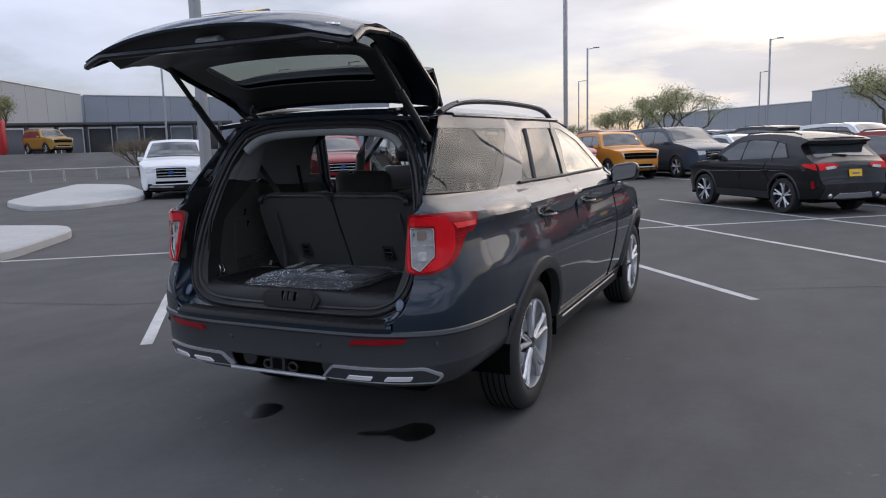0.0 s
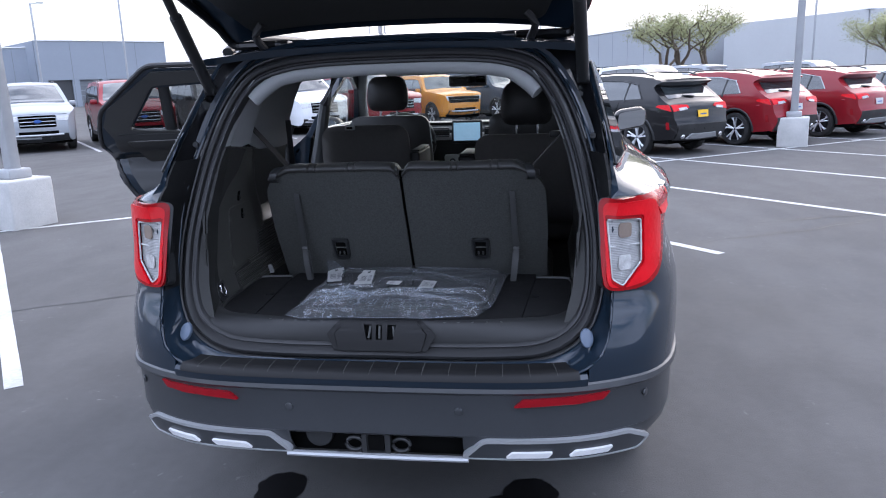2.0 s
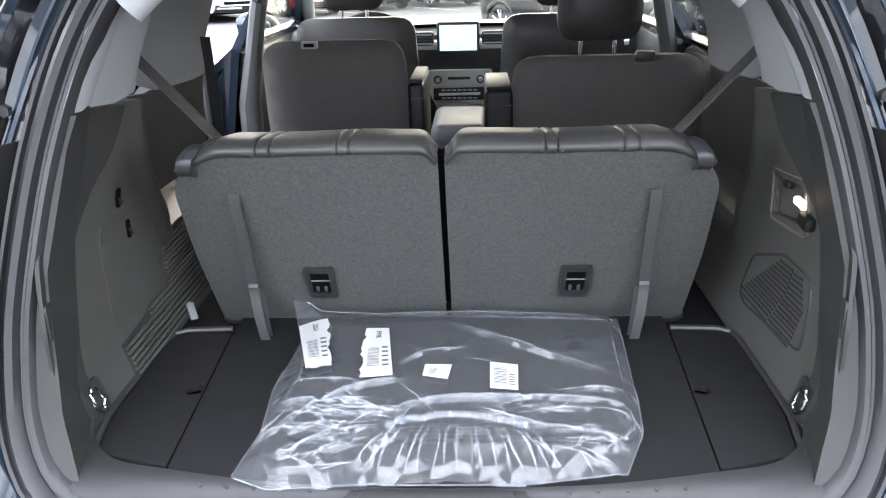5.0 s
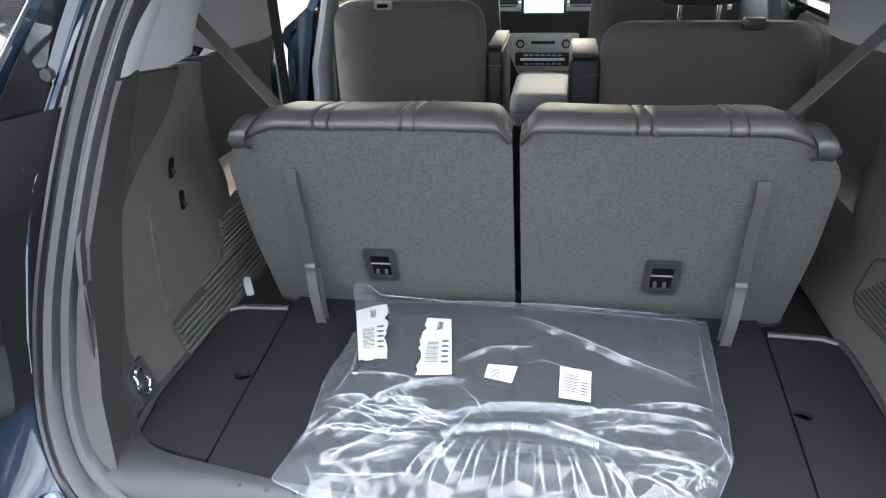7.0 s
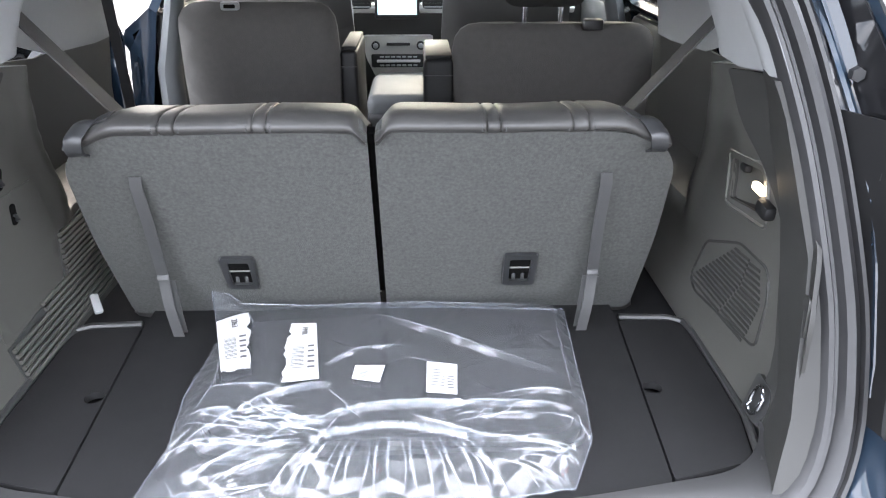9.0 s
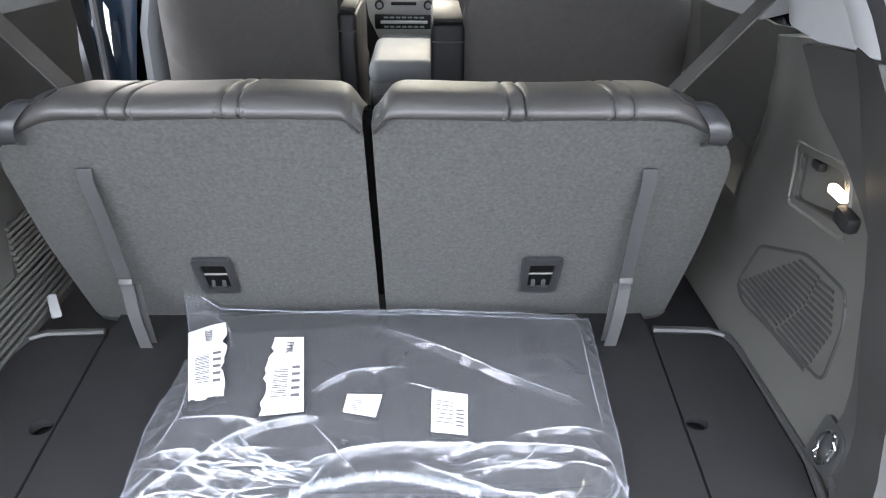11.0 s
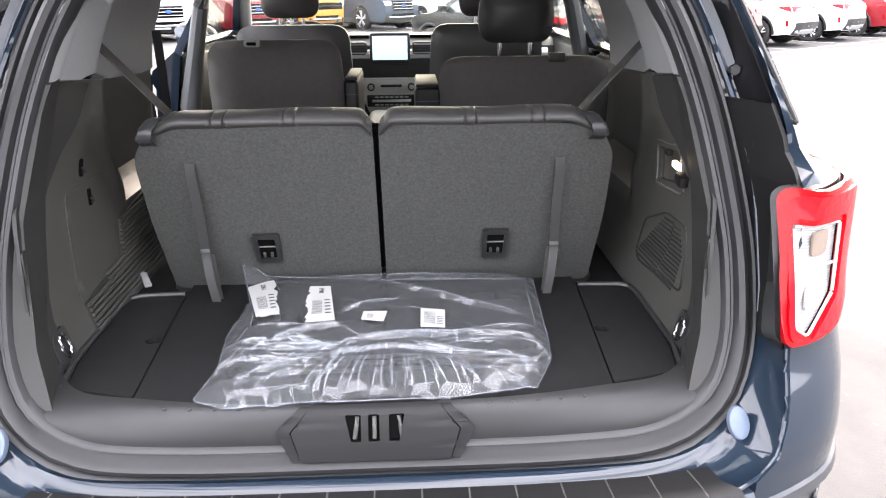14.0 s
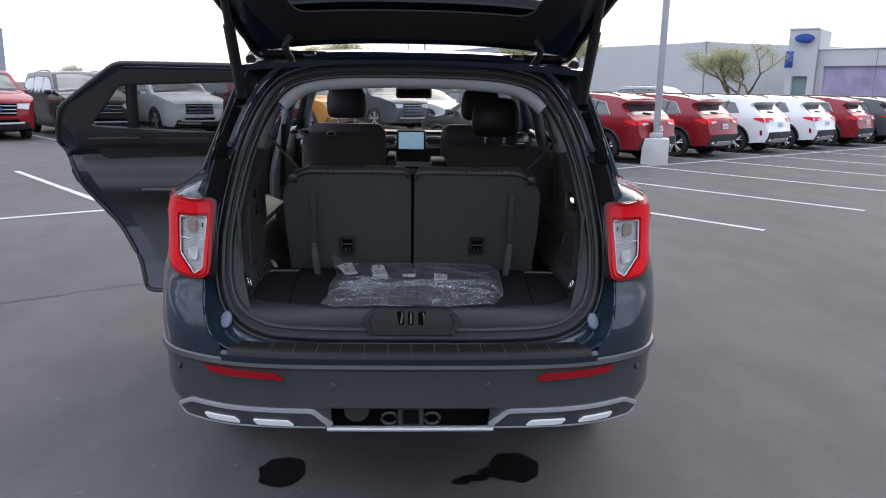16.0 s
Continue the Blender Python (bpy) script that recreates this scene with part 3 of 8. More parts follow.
def strip(a, b, width, z=0.004, n=None):
    """A painted stripe on the ground from a to b, following the slope, with slightly ragged edges."""
    a, b = Vector(a[:2]), Vector(b[:2])
    d = (b - a).normalized()
    w = Vector((-d.y, d.x)) * width / 2
    n = n or max(2, int((b - a).length / 0.25))
    rows = []
    for i in range(n + 1):
        p = a + (b - a) * i / n
        j = [1 + 0.09 * noise.noise((p.x * 3.1, p.y * 3.1, k * 9.0)) for k in (0, 1)]
        L, R = p + w * j[0], p - w * j[1]
        rows.append([(L.x, L.y, rise(L.x, L.y) + z), (R.x, R.y, rise(R.x, R.y) + z)])
    return grid(rows)


PITCH = 2.775          # width of one stall
for k in range(0, 14):
    v = -1.0 + PITCH * k
    ob = link_mesh("parking_line", strip(lot(2.54, v), lot(13.6, v), 0.10), "line")
    tagged(ob, "worn white painted stall line on asphalt", "parking line", "stall lines", "structure")
    ob = link_mesh("parking_line", strip(lot(20.4, v), lot(26.2, v), 0.10), "line")
    tagged(ob, "worn white painted stall line on asphalt", "parking line", "stall lines", "structure")
ob = link_mesh("centre_line", strip(lot(8.2, -9), lot(8.2, 38), 0.10, 0.006), "line")
tagged(ob, "worn white painted line between two rows of stalls", "parking line", "", "structure")


def crack(name, pts, width):
    rows = []
    line = smooth_line([(x, y, 0) for x, y in pts], 0.12)
    for i, p in enumerate(line):
        q = line[min(i + 1, len(line) - 1)] - line[max(i - 1, 0)]
        d = Vector((-q.y, q.x, 0)).normalized()
        off = d * 0.05 * noise.noise(p * 4.0)
        w = width * (0.5 + abs(noise.noise(p * 6.0 + Vector((3, 1, 0)))) * 1.2)
        rows.append([(c.x, c.y, rise(c.x, c.y) + 0.003) for c in (p + off + d * w, p + off - d * w)])
    return tagged(link_mesh(name, grid(rows), "crack"), "thin dark crack in the asphalt", "crack", "", "structure")


crack("pavement_crack", [(-9.5, 1.6), (-6.0, 2.0), (-4.3, 2.35), (-3.2, 2.9), (-2.2, 3.6)], 0.010)
crack("pavement_crack", [(1.18, 4.67), (1.60, 4.82), (2.0, 5.04), (2.48, 5.35), (2.95, 5.53), (3.4, 5.80), (4.6, 6.45), (6.2, 6.9)], 0.012)
crack("pavement_crack", [(2.6, 5.95), (3.6, 6.35), (4.2, 6.5)], 0.016)


def blot(name, spots, label):
    """A flat stain made of overlapping ragged round spots, joined into one outline."""
    bm = bmesh.new()
    for cx, cy, rx, ry, seed in spots:
        ring = []
        for k in range(40):
            a = 2 * math.pi * k / 40
            r = 1 + 0.16 * noise.noise((math.cos(a) * 2.2, math.sin(a) * 2.2, seed)) + 0.08 * noise.noise((math.cos(a) * 7, math.sin(a) * 7, seed + 5))
            ring.append(bm.verts.new((cx + rx * r * math.cos(a), cy + ry * r * math.sin(a), 0.003 + seed * 0.0002)))
        bm.faces.new(ring)
    return tagged(link_mesh(name, bm, "wet", flat=True), label, "stain", "", "structure")


blot("oil_stain", [(-0.555, 0.475, 0.100, 0.125, 1.0)], "round dark wet stain on the asphalt")
blot("oil_stain", [(0.460, 0.510, 0.110, 0.13, 2.0), (0.350, 0.460, 0.06, 0.040, 3.0), (0.275, 0.415, 0.06, 0.028, 4.0), (0.215, 0.385, 0.04, 0.025, 5.0)], "dark wet stain with a trailing tail on the asphalt")


def island(name, pts, label):
    """A raised concrete island with a rounded kerb."""
    outer = rounded(pts, 1.2, 6)
    bm = bmesh.new()
    c = sum((Vector(p) for p in outer), Vector((0, 0))) / len(outer)
    rings = []
    for inset, z in ((0.0, -0.05), (0.0, 0.12), (0.03, 0.15), (0.16, 0.152)):
        ring = []
        for p in outer:
            q = Vector(p)
            q = q + (c - q).normalized() * inset
            ring.append((q.x, q.y, rise(q.x, q.y) + z))
        rings.append(ring)
    grid(rings, bm, closed=True)
    bm.verts.ensure_lookup_table()
    top = [bm.verts.new(p) for p in rings[-1]]
    bm.faces.new(top)
    bmesh.ops.remove_doubles(bm, verts=bm.verts, dist=1e-5)
    bmesh.ops.recalc_face_normals(bm, faces=bm.faces)
    return tagged(link_mesh(name, bm, "curb"), label, "traffic island", "", "structure")


island("kerb_island", [(-19.6, 11.8), (-16.6, 10.6), (-15.8, 11.5), (-16.3, 14.3), (-18.3, 16.3), (-24.1, 20.6), (-27.9, 21.2), (-22.2, 14.6)], "pale concrete raised island with a rounded kerb")
island("kerb_island", [(-8.0, 3.7), (-9.9, 6.6), (-10.8, 7.2), (-16.0, 6.0), (-21.0, 2.6), (-12.0, 1.4)], "pale concrete raised island with a rounded kerb")


def light_pole(height, heads=True, base=True):
    p = thing("light_pole", "tall grey steel lot light on a square concrete base", "light pole", "lot light poles")
    z0 = 0.0
    if base:
        bm = box((0.60, 0.60, 0.66), (0, 0, 0.27), 0.03, seg=3)
        part("base", bm, "concrete", p, "cast concrete footing")
        part("collar", box((0.30, 0.30, 0.12), (0, 0, 0.66), 0.02), "pole", p)
        z0 = 0.62
    part("shaft", box((0.15, 0.15, height - z0), (0, 0, z0 + (height - z0) / 2), 0.03), "pole", p)
    if heads:
        for s in (1,):
            part("arm", tube([(s * 0.05, 0, height - 0.1), (s * 0.5, 0, height - 0.02)], 0.03), "pole", p)
            part("lamp_head", box((0.50, 0.26, 0.09), (s * 0.72, 0, height), 0.03), "pole", p)
    return p


LP = light_pole(9.0)
LP.matrix_world = lot_pose(8.55, -0.68, 32)
for s, v in ((8.50, 13.66), (8.5, -15.0), (8.5, 28.0), (26.8, 13.5)):
    copy_thing(LP, lot_pose(s, v, 32))

# ---- the blue sport utility vehicle, its tail towards the camera's way ----
suv = thing("sport_utility_vehicle", "dark metallic blue sport utility vehicle with raised tailgate and open door", "car")
# half of the body's plan, from the middle of the tail round the corner to the nose: x, y
PLAN = smooth_line([(0.0, -0.088, 0), (0.30, -0.085, 0), (0.50, -0.072, 0), (0.64, -0.042, 0), (0.757, 0.010, 0), (0.845, 0.073, 0), (0.905, 0.165, 0), (0.940, 0.275, 0),
                    (0.960, 0.42, 0), (0.972, 0.70, 0), (0.982, 1.15, 0), (0.982, 2.0, 0), (0.982, 3.2, 0), (0.975, 4.0, 0), (0.950, 4.4, 0), (0.86, 4.72, 0), (0.66, 4.88, 0), (0.3, 4.95, 0), (0.0, 4.96, 0)], 0.02)
RUN = [0.0]
for a, b in zip(PLAN, PLAN[1:]):
    RUN.append(RUN[-1] + (b - a).length)
RUN_NP, PX, PY = np.array(RUN), np.array([p.x for p in PLAN]), np.array([p.y for p in PLAN])


def plan(q):
    return float(np.interp(q, RUN_NP, PX)), float(np.interp(q, RUN_NP, PY))


def q_of_y(y):
    """How far along the plan the side stands at y (past the rear corner)."""
    i = int(np.searchsorted(PY[60:-60], y)) + 60
    return RUN[i]


WAIST = 1.27
HOUSE_Y, HOUSE_X = (0.1, 0.17, 0.80, 1.4, 2.0, 3.2, 4.0), (0.732, 0.741, 0.826, 0.874, 0.892, 0.897, 0.892)
# the flank's relief: a sharp shoulder with a hollow under it, then a swell that falls away to the sill
CREASE = smooth_line([(0.40, -0.022, 0), (0.60, -0.006, 0), (0.76, 0.013, 0), (0.86, 0.017, 0), (0.95, 0.009, 0), (1.04, -0.007, 0), (1.12, -0.022, 0), (1.16, -0.020, 0), (1.195, 0.003, 0), (1.225, 0.004, 0), (1.30, -0.002, 0), (1.80, -0.002, 0)], 0.01)
CREASE_Z, CREASE_X = [p.x for p in CREASE], [p.y for p in CREASE]


def hull(q, z, out=0.0):
    """The body's outer skin: q along the plan, height z. Pulled in towards the roof, and raked at the tail."""
    x, y = plan(q)
    xa, ya = plan(q - 0.03)
    xb, yb = plan(q + 0.03)
    nx, ny = (yb - ya), -(xb - xa)
    k = math.hypot(nx, ny) or 1.0
    nx, ny = nx / k, ny / k
    t = max(0.0, (z - WAIST) / 0.45)
    pull = 0.205 * t ** 1.15
    side = ease((y - (-0.05)) / 0.35)
    low = 0.055 * max(0.0, (0.62 - z) / 0.3) ** 1.5 + 0.012 * max(0.0, (0.95 - z) / 0.4)
    shoulder = float(np.interp(z, CREASE_Z, CREASE_X))
    fade = 1 - ease((y - 0.05) / 0.75)
    house = ease((z - 1.225) / 0.100) * ease((q - 0.715) / 0.03)      # the narrower glasshouse above the shoulder
    rake = 0.16 * max(0.0, z - 0.80) / 0.45 if z < 1.25 else 0.16 + 0.36 * (z - 1.25) / 0.45
    square = ease((x - 0.66) / 0.07) * ease((z - 0.88) / 0.10) * (1 - ease((z - 1.250) / 0.045))      # below the shoulder the rear corner stands nearly upright
    yy = y + (rake + (0.072 + 0.06 * (z - 1.0) - rake) * square + (0.177 + 0.974 * (z - 1.347) - rake) * house) * fade
    x += (float(np.interp(yy, HOUSE_Y, HOUSE_X)) - x) * house
    lean_in = side + (0.40 + 0.60 * min(1.0, max(0.0, (yy - 0.15) / 1.3)) - side) * house
    o = out + (1 - house) * (shoulder * side * ease((y - 0.22) / 0.4) - low - 0.045 * ease((z - 0.93) / 0.2) * (1 - ease((y - 0.15) / 0.7)) * side)
    nx, ny = nx + (0.985 - nx) * house, ny + (-0.17 - ny) * house
    return Vector((x - pull * (0.35 + 0.65 * lean_in) + nx * o, yy + ny * o, z))


def skin(outline, holes=(), step=0.05, out=0.0, thick=0.012):
    return sheet(outline, holes, step, lambda q, z: hull(q, z, out), thick)


QY = q_of_y
Q_HUB_R, Q_HUB_F = QY(1.155), QY(4.18)
Q_CORNER = 0.70           # where the tail opening ends on the plan


def arch(qc, r, a0, a1, n=16):
    return [(qc + r * 1.0 * math.cos(radians(a)), 0.40 + r * math.sin(radians(a))) for a in [a0 + (a1 - a0) * i / n for i in range(n + 1)]]


# quarter panel: from the tail lamp round to the rear door, with the glass opening
q_d0, q_d1, q_d2, q_d3 = QY(1.00), QY(2.02), QY(3.17), QY(4.80)
arc_r = arch(Q_HUB_R, 0.45, 168, 52)
quarter = [(0.657, 0.722), (QY(0.62), 0.722), (QY(0.72), 0.60)] + [p for p in arc_r if p[1] > 0.60 or p[0] > Q_HUB_R] + [(QY(1.46), 0.78), (QY(1.30), 0.94), (QY(1.06), 1.08), (QY(0.97), 1.22), (QY(1.05), 1.30), (QY(1.14), 1.36), (QY(1.30), 1.50), (QY(1.58), 1.72), (0.735, 1.72), (0.735, 1.34), (0.725, 1.25), (0.735, 0.968), (0.732, 0.91), (0.722, 0.85), (0.70, 0.80), (0.657, 0.765)]
glass_q = rounded([(0.86, 1.352), (QY(0.82), 1.352), (QY(0.96), 1.44), (QY(1.24), 1.640), (0.86, 1.640)], 0.03)
pane_q = rounded([(0.748, 1.344), (QY(0.87), 1.318), (QY(1.02), 1.41), (QY(1.33), 1.655), (0.748, 1.652)], [0.012, 0.04, 0.05, 0.02, 0.012])
rear_door = [(QY(1.465), 0.775), (QY(1.305), 0.94), (QY(1.065), 1.08), (QY(0.978), 1.22), (QY(1.058), 1.30), (QY(1.148), 1.36), (QY(1.308), 1.50), (QY(1.59), 1.715), (QY(2.30), 1.715), (QY(2.06), 1.32), (QY(2.04), 0.42), (QY(1.62), 0.42), (QY(1.60), 0.55)]
glass_d = rounded([(QY(1.26), 1.345), (QY(1.60), 1.655), (QY(2.22), 1.665), (QY(2.03), 1.345)], 0.03)
open_door = [(QY(1.40), 0.42), (QY(1.36), 0.60), (QY(1.25), 0.80), (QY(1.06), 1.04), (QY(0.985), 1.22), (QY(0.985), 1.36), (QY(1.04), 1.50), (QY(1.38), 1.735), (QY(2.10), 1.735), (QY(2.03), 1.32), (QY(2.03), 0.42)]
front_door = [(QY(2.045), 0.42), (QY(2.068), 1.32), (QY(2.308), 1.715), (QY(2.52), 1.70), (QY(2.86), 1.60), (QY(3.25), 1.36), (QY(3.25), 1.00), (QY(3.20), 0.42)]
glass_f = rounded([(QY(2.16), 1.345), (QY(2.36), 1.665), (QY(2.50), 1.650), (QY(2.78), 1.57), (QY(3.12), 1.345)], 0.03)
fender = [(QY(3.208), 0.42), (QY(3.258), 1.00), (QY(3.258), 1.345), (QY(3.6), 1.17), (QY(4.2), 1.10), (QY(4.55), 1.02), (QY(4.72), 0.80), (QY(4.72), 0.62)] + arch(Q_HUB_F, 0.45, 28, 175)

for side in (1, -1):
    flip = (lambda bm: bm) if side > 0 else mirrored
    part("quarter_panel", flip(skin(quarter, [glass_q], 0.030)), "blue_paint", suv)
    part("front_fender", flip(skin(fender, [], 0.045)), "blue_paint", suv)
    fd = part("front_door", flip(skin(front_door, [glass_f], 0.038, thick=0.03)), "blue_paint", suv)
    part("front_window", flip(skin(glass_f, [], 0.12, -0.006, 0.004)), "glass_clear", fd, "clear side glass")
    part("quarter_window", flip(skin(pane_q, [], 0.06, 0.012, 0.005)), "glass_dark", suv, "dark privacy glass")
    part("window_moulding", flip(tube([hull(q, z, 0.011) for q, z in pane_q], 0.0045, True, 6)), "clad", suv, "thin black window moulding")
    part("roof_ditch", flip(tube([hull(QY(y), 1.722, 0.0) for y in (0.50, 0.8, 1.2, 1.7, 2.2, 2.5)], 0.015, seg=8)), "blue_paint", suv)
    # wheel arch lips and the sill
    for qc, a0, a1 in ((Q_HUB_R, 6, 172), (Q_HUB_F, 8, 178)):
        ring = [[hull(qc + r * math.cos(radians(a)), 0.40 + r * math.sin(radians(a)), o) for r, o in ((0.505, 0.0), (0.50, 0.022), (0.46, 0.028), (0.435, 0.022), (0.425, -0.03))] for a in range(a0, a1 + 1, 6)]
        part("arch_moulding", flip(grid(ring, thick=0.004)), "clad", suv, "black plastic wheel arch")
        liner = [[Vector((side and s * x0, yc + 0.45 * math.cos(radians(a)), 0.40 + 0.45 * math.sin(radians(a)))) for x0 in (0.95, 0.62)] for s in (1,) for yc in ((1.155 if qc == Q_HUB_R else 4.18),) for a in range(-10, 191, 10)]
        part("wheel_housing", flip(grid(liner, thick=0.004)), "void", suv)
    part("sill_moulding", flip(skin([(QY(1.55), 0.30), (QY(3.75), 0.30), (QY(3.75), 0.425), (QY(1.55), 0.425)], [], 0.08, 0.012, 0.03)), "clad", suv, "black plastic sill")
    part("sill_trim", flip(tube([hull(QY(y), 0.405, 0.03) for y in (1.75, 2.2, 2.8, 3.4)], 0.007)), "silver_trim", suv)

# doors: one closed, one swung wide open
rd = part("rear_door", skin(rear_door, [glass_d], 0.032, thick=0.03), "blue_paint", suv)
part("rear_window", skin(glass_d, [], 0.12, -0.006, 0.004), "glass_dark", rd, "dark privacy glass")
for y0 in (1.26, 2.28):
    h = bmesh.new()
    tube([hull(QY(y0 + d), 1.135, o) for d, o in ((0.0, 0.0), (0.03, 0.035), (0.12, 0.042), (0.21, 0.035), (0.24, 0.0))], 0.014, bm=h, flat=0.8)
    part("door_handle", h, "blue_paint", rd if y0 < 2 else suv)
    c = sheet(arc(QY(y0 + 0.12), 1.13, 0.075, 0, 330, 16), [], 0.05, lambda q, z: hull(q, z, 0.0015), 0.002)
    part("handle_recess", c, "black_paint", suv)
for q, z0, z1, name in ((QY(2.0), 1.325, 1.67, "pillar_cover"),):
    part(name, skin([(QY(2.035), 1.345), (QY(2.225), 1.665), (QY(2.355), 1.665), (QY(2.155), 1.345)], [], 0.06, 0.004, 0.006), "black_paint", suv)
part("division_bar", tube([hull(QY(1.46), 1.345, 0.004), hull(QY(1.70), 1.655, 0.004)], 0.012, flat=0.5), "clad", suv)
for pts in (([(QY(1.20), 1.337), (QY(1.6), 1.337), (QY(2.03), 1.337), (QY(2.6), 1.338), (QY(3.2), 1.338)]),):
    part("belt_moulding", tube([hull(q, z, 0.006) for q, z in pts], 0.009), "clad", suv)

# roof, windscreen, bonnet, nose
def cross(y, z_edge, q_edge, z_mid, n=20, k=3.6):
    e = hull(q_edge, z_edge)
    return [Vector((e.x * s, e.y + (y - e.y) * (1 - abs(s) ** 3), z_edge + (z_mid - z_edge) * (1 - abs(s) ** k))) for s in [i / n * 2 - 1 for i in range(n + 1)]]


roof_rows = [cross(0.50, 1.732, QY(0.42), 1.768), cross(0.62, 1.736, QY(0.60), 1.781), cross(0.95, 1.739, QY(0.95), 1.794), cross(1.5, 1.739, QY(1.5), 1.806), cross(2.1, 1.735, QY(2.1), 1.804), cross(2.48, 1.720, QY(2.48), 1.784), cross(2.72, 1.675, QY(2.72), 1.741)]
part("roof", grid(roof_rows, thick=0.02), "blue_paint", suv)
screen_rows = [cross(2.74, 1.65, QY(2.74), 1.72), cross(3.05, 1.50, QY(3.0), 1.575), cross(3.35, 1.37, QY(3.24), 1.42), cross(3.62, 1.25, QY(3.42), 1.28)]
part("windscreen", grid(screen_rows, thick=0.004), "glass_clear", suv, "clear windscreen")
hood_rows = [cross(3.60, 1.20, QY(3.40), 1.24), cross(3.9, 1.16, QY(3.8), 1.21), cross(4.3, 1.10, QY(4.3), 1.17), cross(4.7, 1.02, QY(4.6), 1.08), cross(4.90, 0.86, QY(4.72), 0.92), cross(4.97, 0.62, QY(4.72), 0.64), cross(4.90, 0.35, QY(4.70), 0.35)]
part("bonnet", grid(hood_rows, thick=0.02), "blue_paint", suv)
for s in (1, -1):
    rail = smooth_line([(s * 0.640, 0.56, 1.735), (s * 0.645, 0.70, 1.775), (s * 0.650, 0.95, 1.803), (s * 0.655, 1.5, 1.815), (s * 0.650, 2.1, 1.804), (s * 0.645, 2.4, 1.772), (s * 0.64, 2.5, 1.735)], 0.06)
    r_ = part("roof_rail", tube(rail, 0.021, flat=0.75), "clad", suv, "dark grey roof rail")
    part("rail_strip", tube([p + Vector((s * 0.013, 0, 0.010)) for p in rail[3:-3]], 0.010), "silver_trim", r_)
# door mirrors
for s in (1, -1):
    mbm = box((0.225, 0.13, 0.150), (s * 1.075, 3.17, 1.305), 0.055, seg=6)
    for v in mbm.verts:
        k = (v.co.x * s - 1.075) / 0.11
        v.co.z += 0.014 * k - 0.010 * k * k * (1 if v.co.z > 1.305 else -1)
        v.co.y += 0.02 * max(0.0, k) ** 2
    mi = part("door_mirror", mbm, "black_paint", suv)
    part("mirror_glass", sheet(rounded([(-0.092, -0.060), (0.086, -0.050), (0.094, 0.054), (-0.088, 0.052)], 0.03), [], 0.1, lambda a, b, s=s: Vector((s * (1.083 + a), 3.100 + a * 0.1, 1.305 + b + 0.12 * a)), 0.004), "mirror", mi, "mirror glass")
    part("mirror_arm", box((0.16, 0.08, 0.045), (s * 0.97, 3.18, 1.262), 0.02), "black_paint", mi)

# ---- tail: bumper, lamps, step pad ----
def band(name, zs, material, q1, label="", q0=None):
    """A strip round the tail, its profile a list of (height, outward)."""
    qs = [q for q in np.linspace(-q1 if q0 is None else q0, q1, 81 if q0 is None else 30)]
    rows = []
    for q in qs:
        row = []
        for z, o in zs:
            p = hull(abs(q), z, o)
            row.append(Vector((p.x * (1 if q >= 0 else -1), p.y, p.z)))
        rows.append(row)
    return part(name, grid(rows, thick=0.006), material, suv, label)


q_end = QY(0.70)
band("bumper_upper", [(0.749, -0.006), (0.748, 0.008), (0.738, 0.016), (0.722, 0.014), (0.710, 0.008)], "blue_paint", 0.650, "blue painted bumper top")
band("bumper_ledge", [(0.726, -0.004), (0.716, 0.010), (0.702, 0.014), (0.692, 0.005)], "bumper_grey", q_end, "dark grey bumper ledge")
band("bumper_face", [(0.694, 0.005), (0.66, 0.0), (0.60, 0.000), (0.555, 0.006), (0.548, 0.0), (0.546, -0.03)], "bumper_grey", QY(0.66), "dark grey lower bumper")
for q0, q1 in ((0.275, QY(0.66)), (-QY(0.66), -0.275)):
    band("bumper_foot", [(0.553, 0.004), (0.52, 0.002), (0.47, -0.02), (0.43, -0.06)], "bumper_grey", q1, "", q0)
# step pad on the bumper's top with raised ribs
PAD = [(0.755, -0.066), (0.763, -0.060), (0.762, -0.02), (0.759, 0.004), (0.752, 0.014), (0.738, 0.019)]
pad = part("step_pad", grid([[Vector((p.x * (1 if x > 0 else -1), p.y, p.z)) for p in [hull(abs(x) * (0.625 if i > 2 else 0.605) / 0.625, z, o) for i, (z, o) in enumerate(PAD)]] for x in np.linspace(-0.625, 0.625, 62)], thick=0.006), "cover_black", suv, "black ribbed step pad")
for i in range(15):
    x = -0.56 + i * 0.08
    rows = []
    for dx in (-0.0035, 0.0, 0.0035):
        rows.append([hull(abs(x + dx), z, o) + Vector((0, 0, 0.004 if dx == 0.0 else 0.0015)) for z, o in PAD[1:5]])
        if x + dx < 0:
            for p in rows[-1]:
                p.x = -p.x
    part("rib", grid(rows), "trim_mid", pad)
# reflectors
for s in (1, -1):
    flip = (lambda bm: bm) if s > 0 else mirrored

    def refl(u, v):
        return hull(u, v, 0.010)
    part("reflector", flip(sheet([(0.432, 0.655), (0.700, 0.667), (0.722, 0.689), (0.458, 0.679)], [], 0.04, refl, 0.012)), "reflector_red", suv, "red bumper reflector")
    for u, v in ((0.265, 0.636), (0.86, 0.655)):
        p = hull(u, v, 0.004)
        part("parking_sensor", cyl(0.013, 0.008, (s * p.x, p.y, p.z), AX["y"] @ pose(0, 0, 0, 0, -60 * s if u > 0.5 else 0, 0) if u < 0.5 else pose(0, 0, 0, 90, 0, s * 62), bevel=0.003), "bumper_grey", suv)
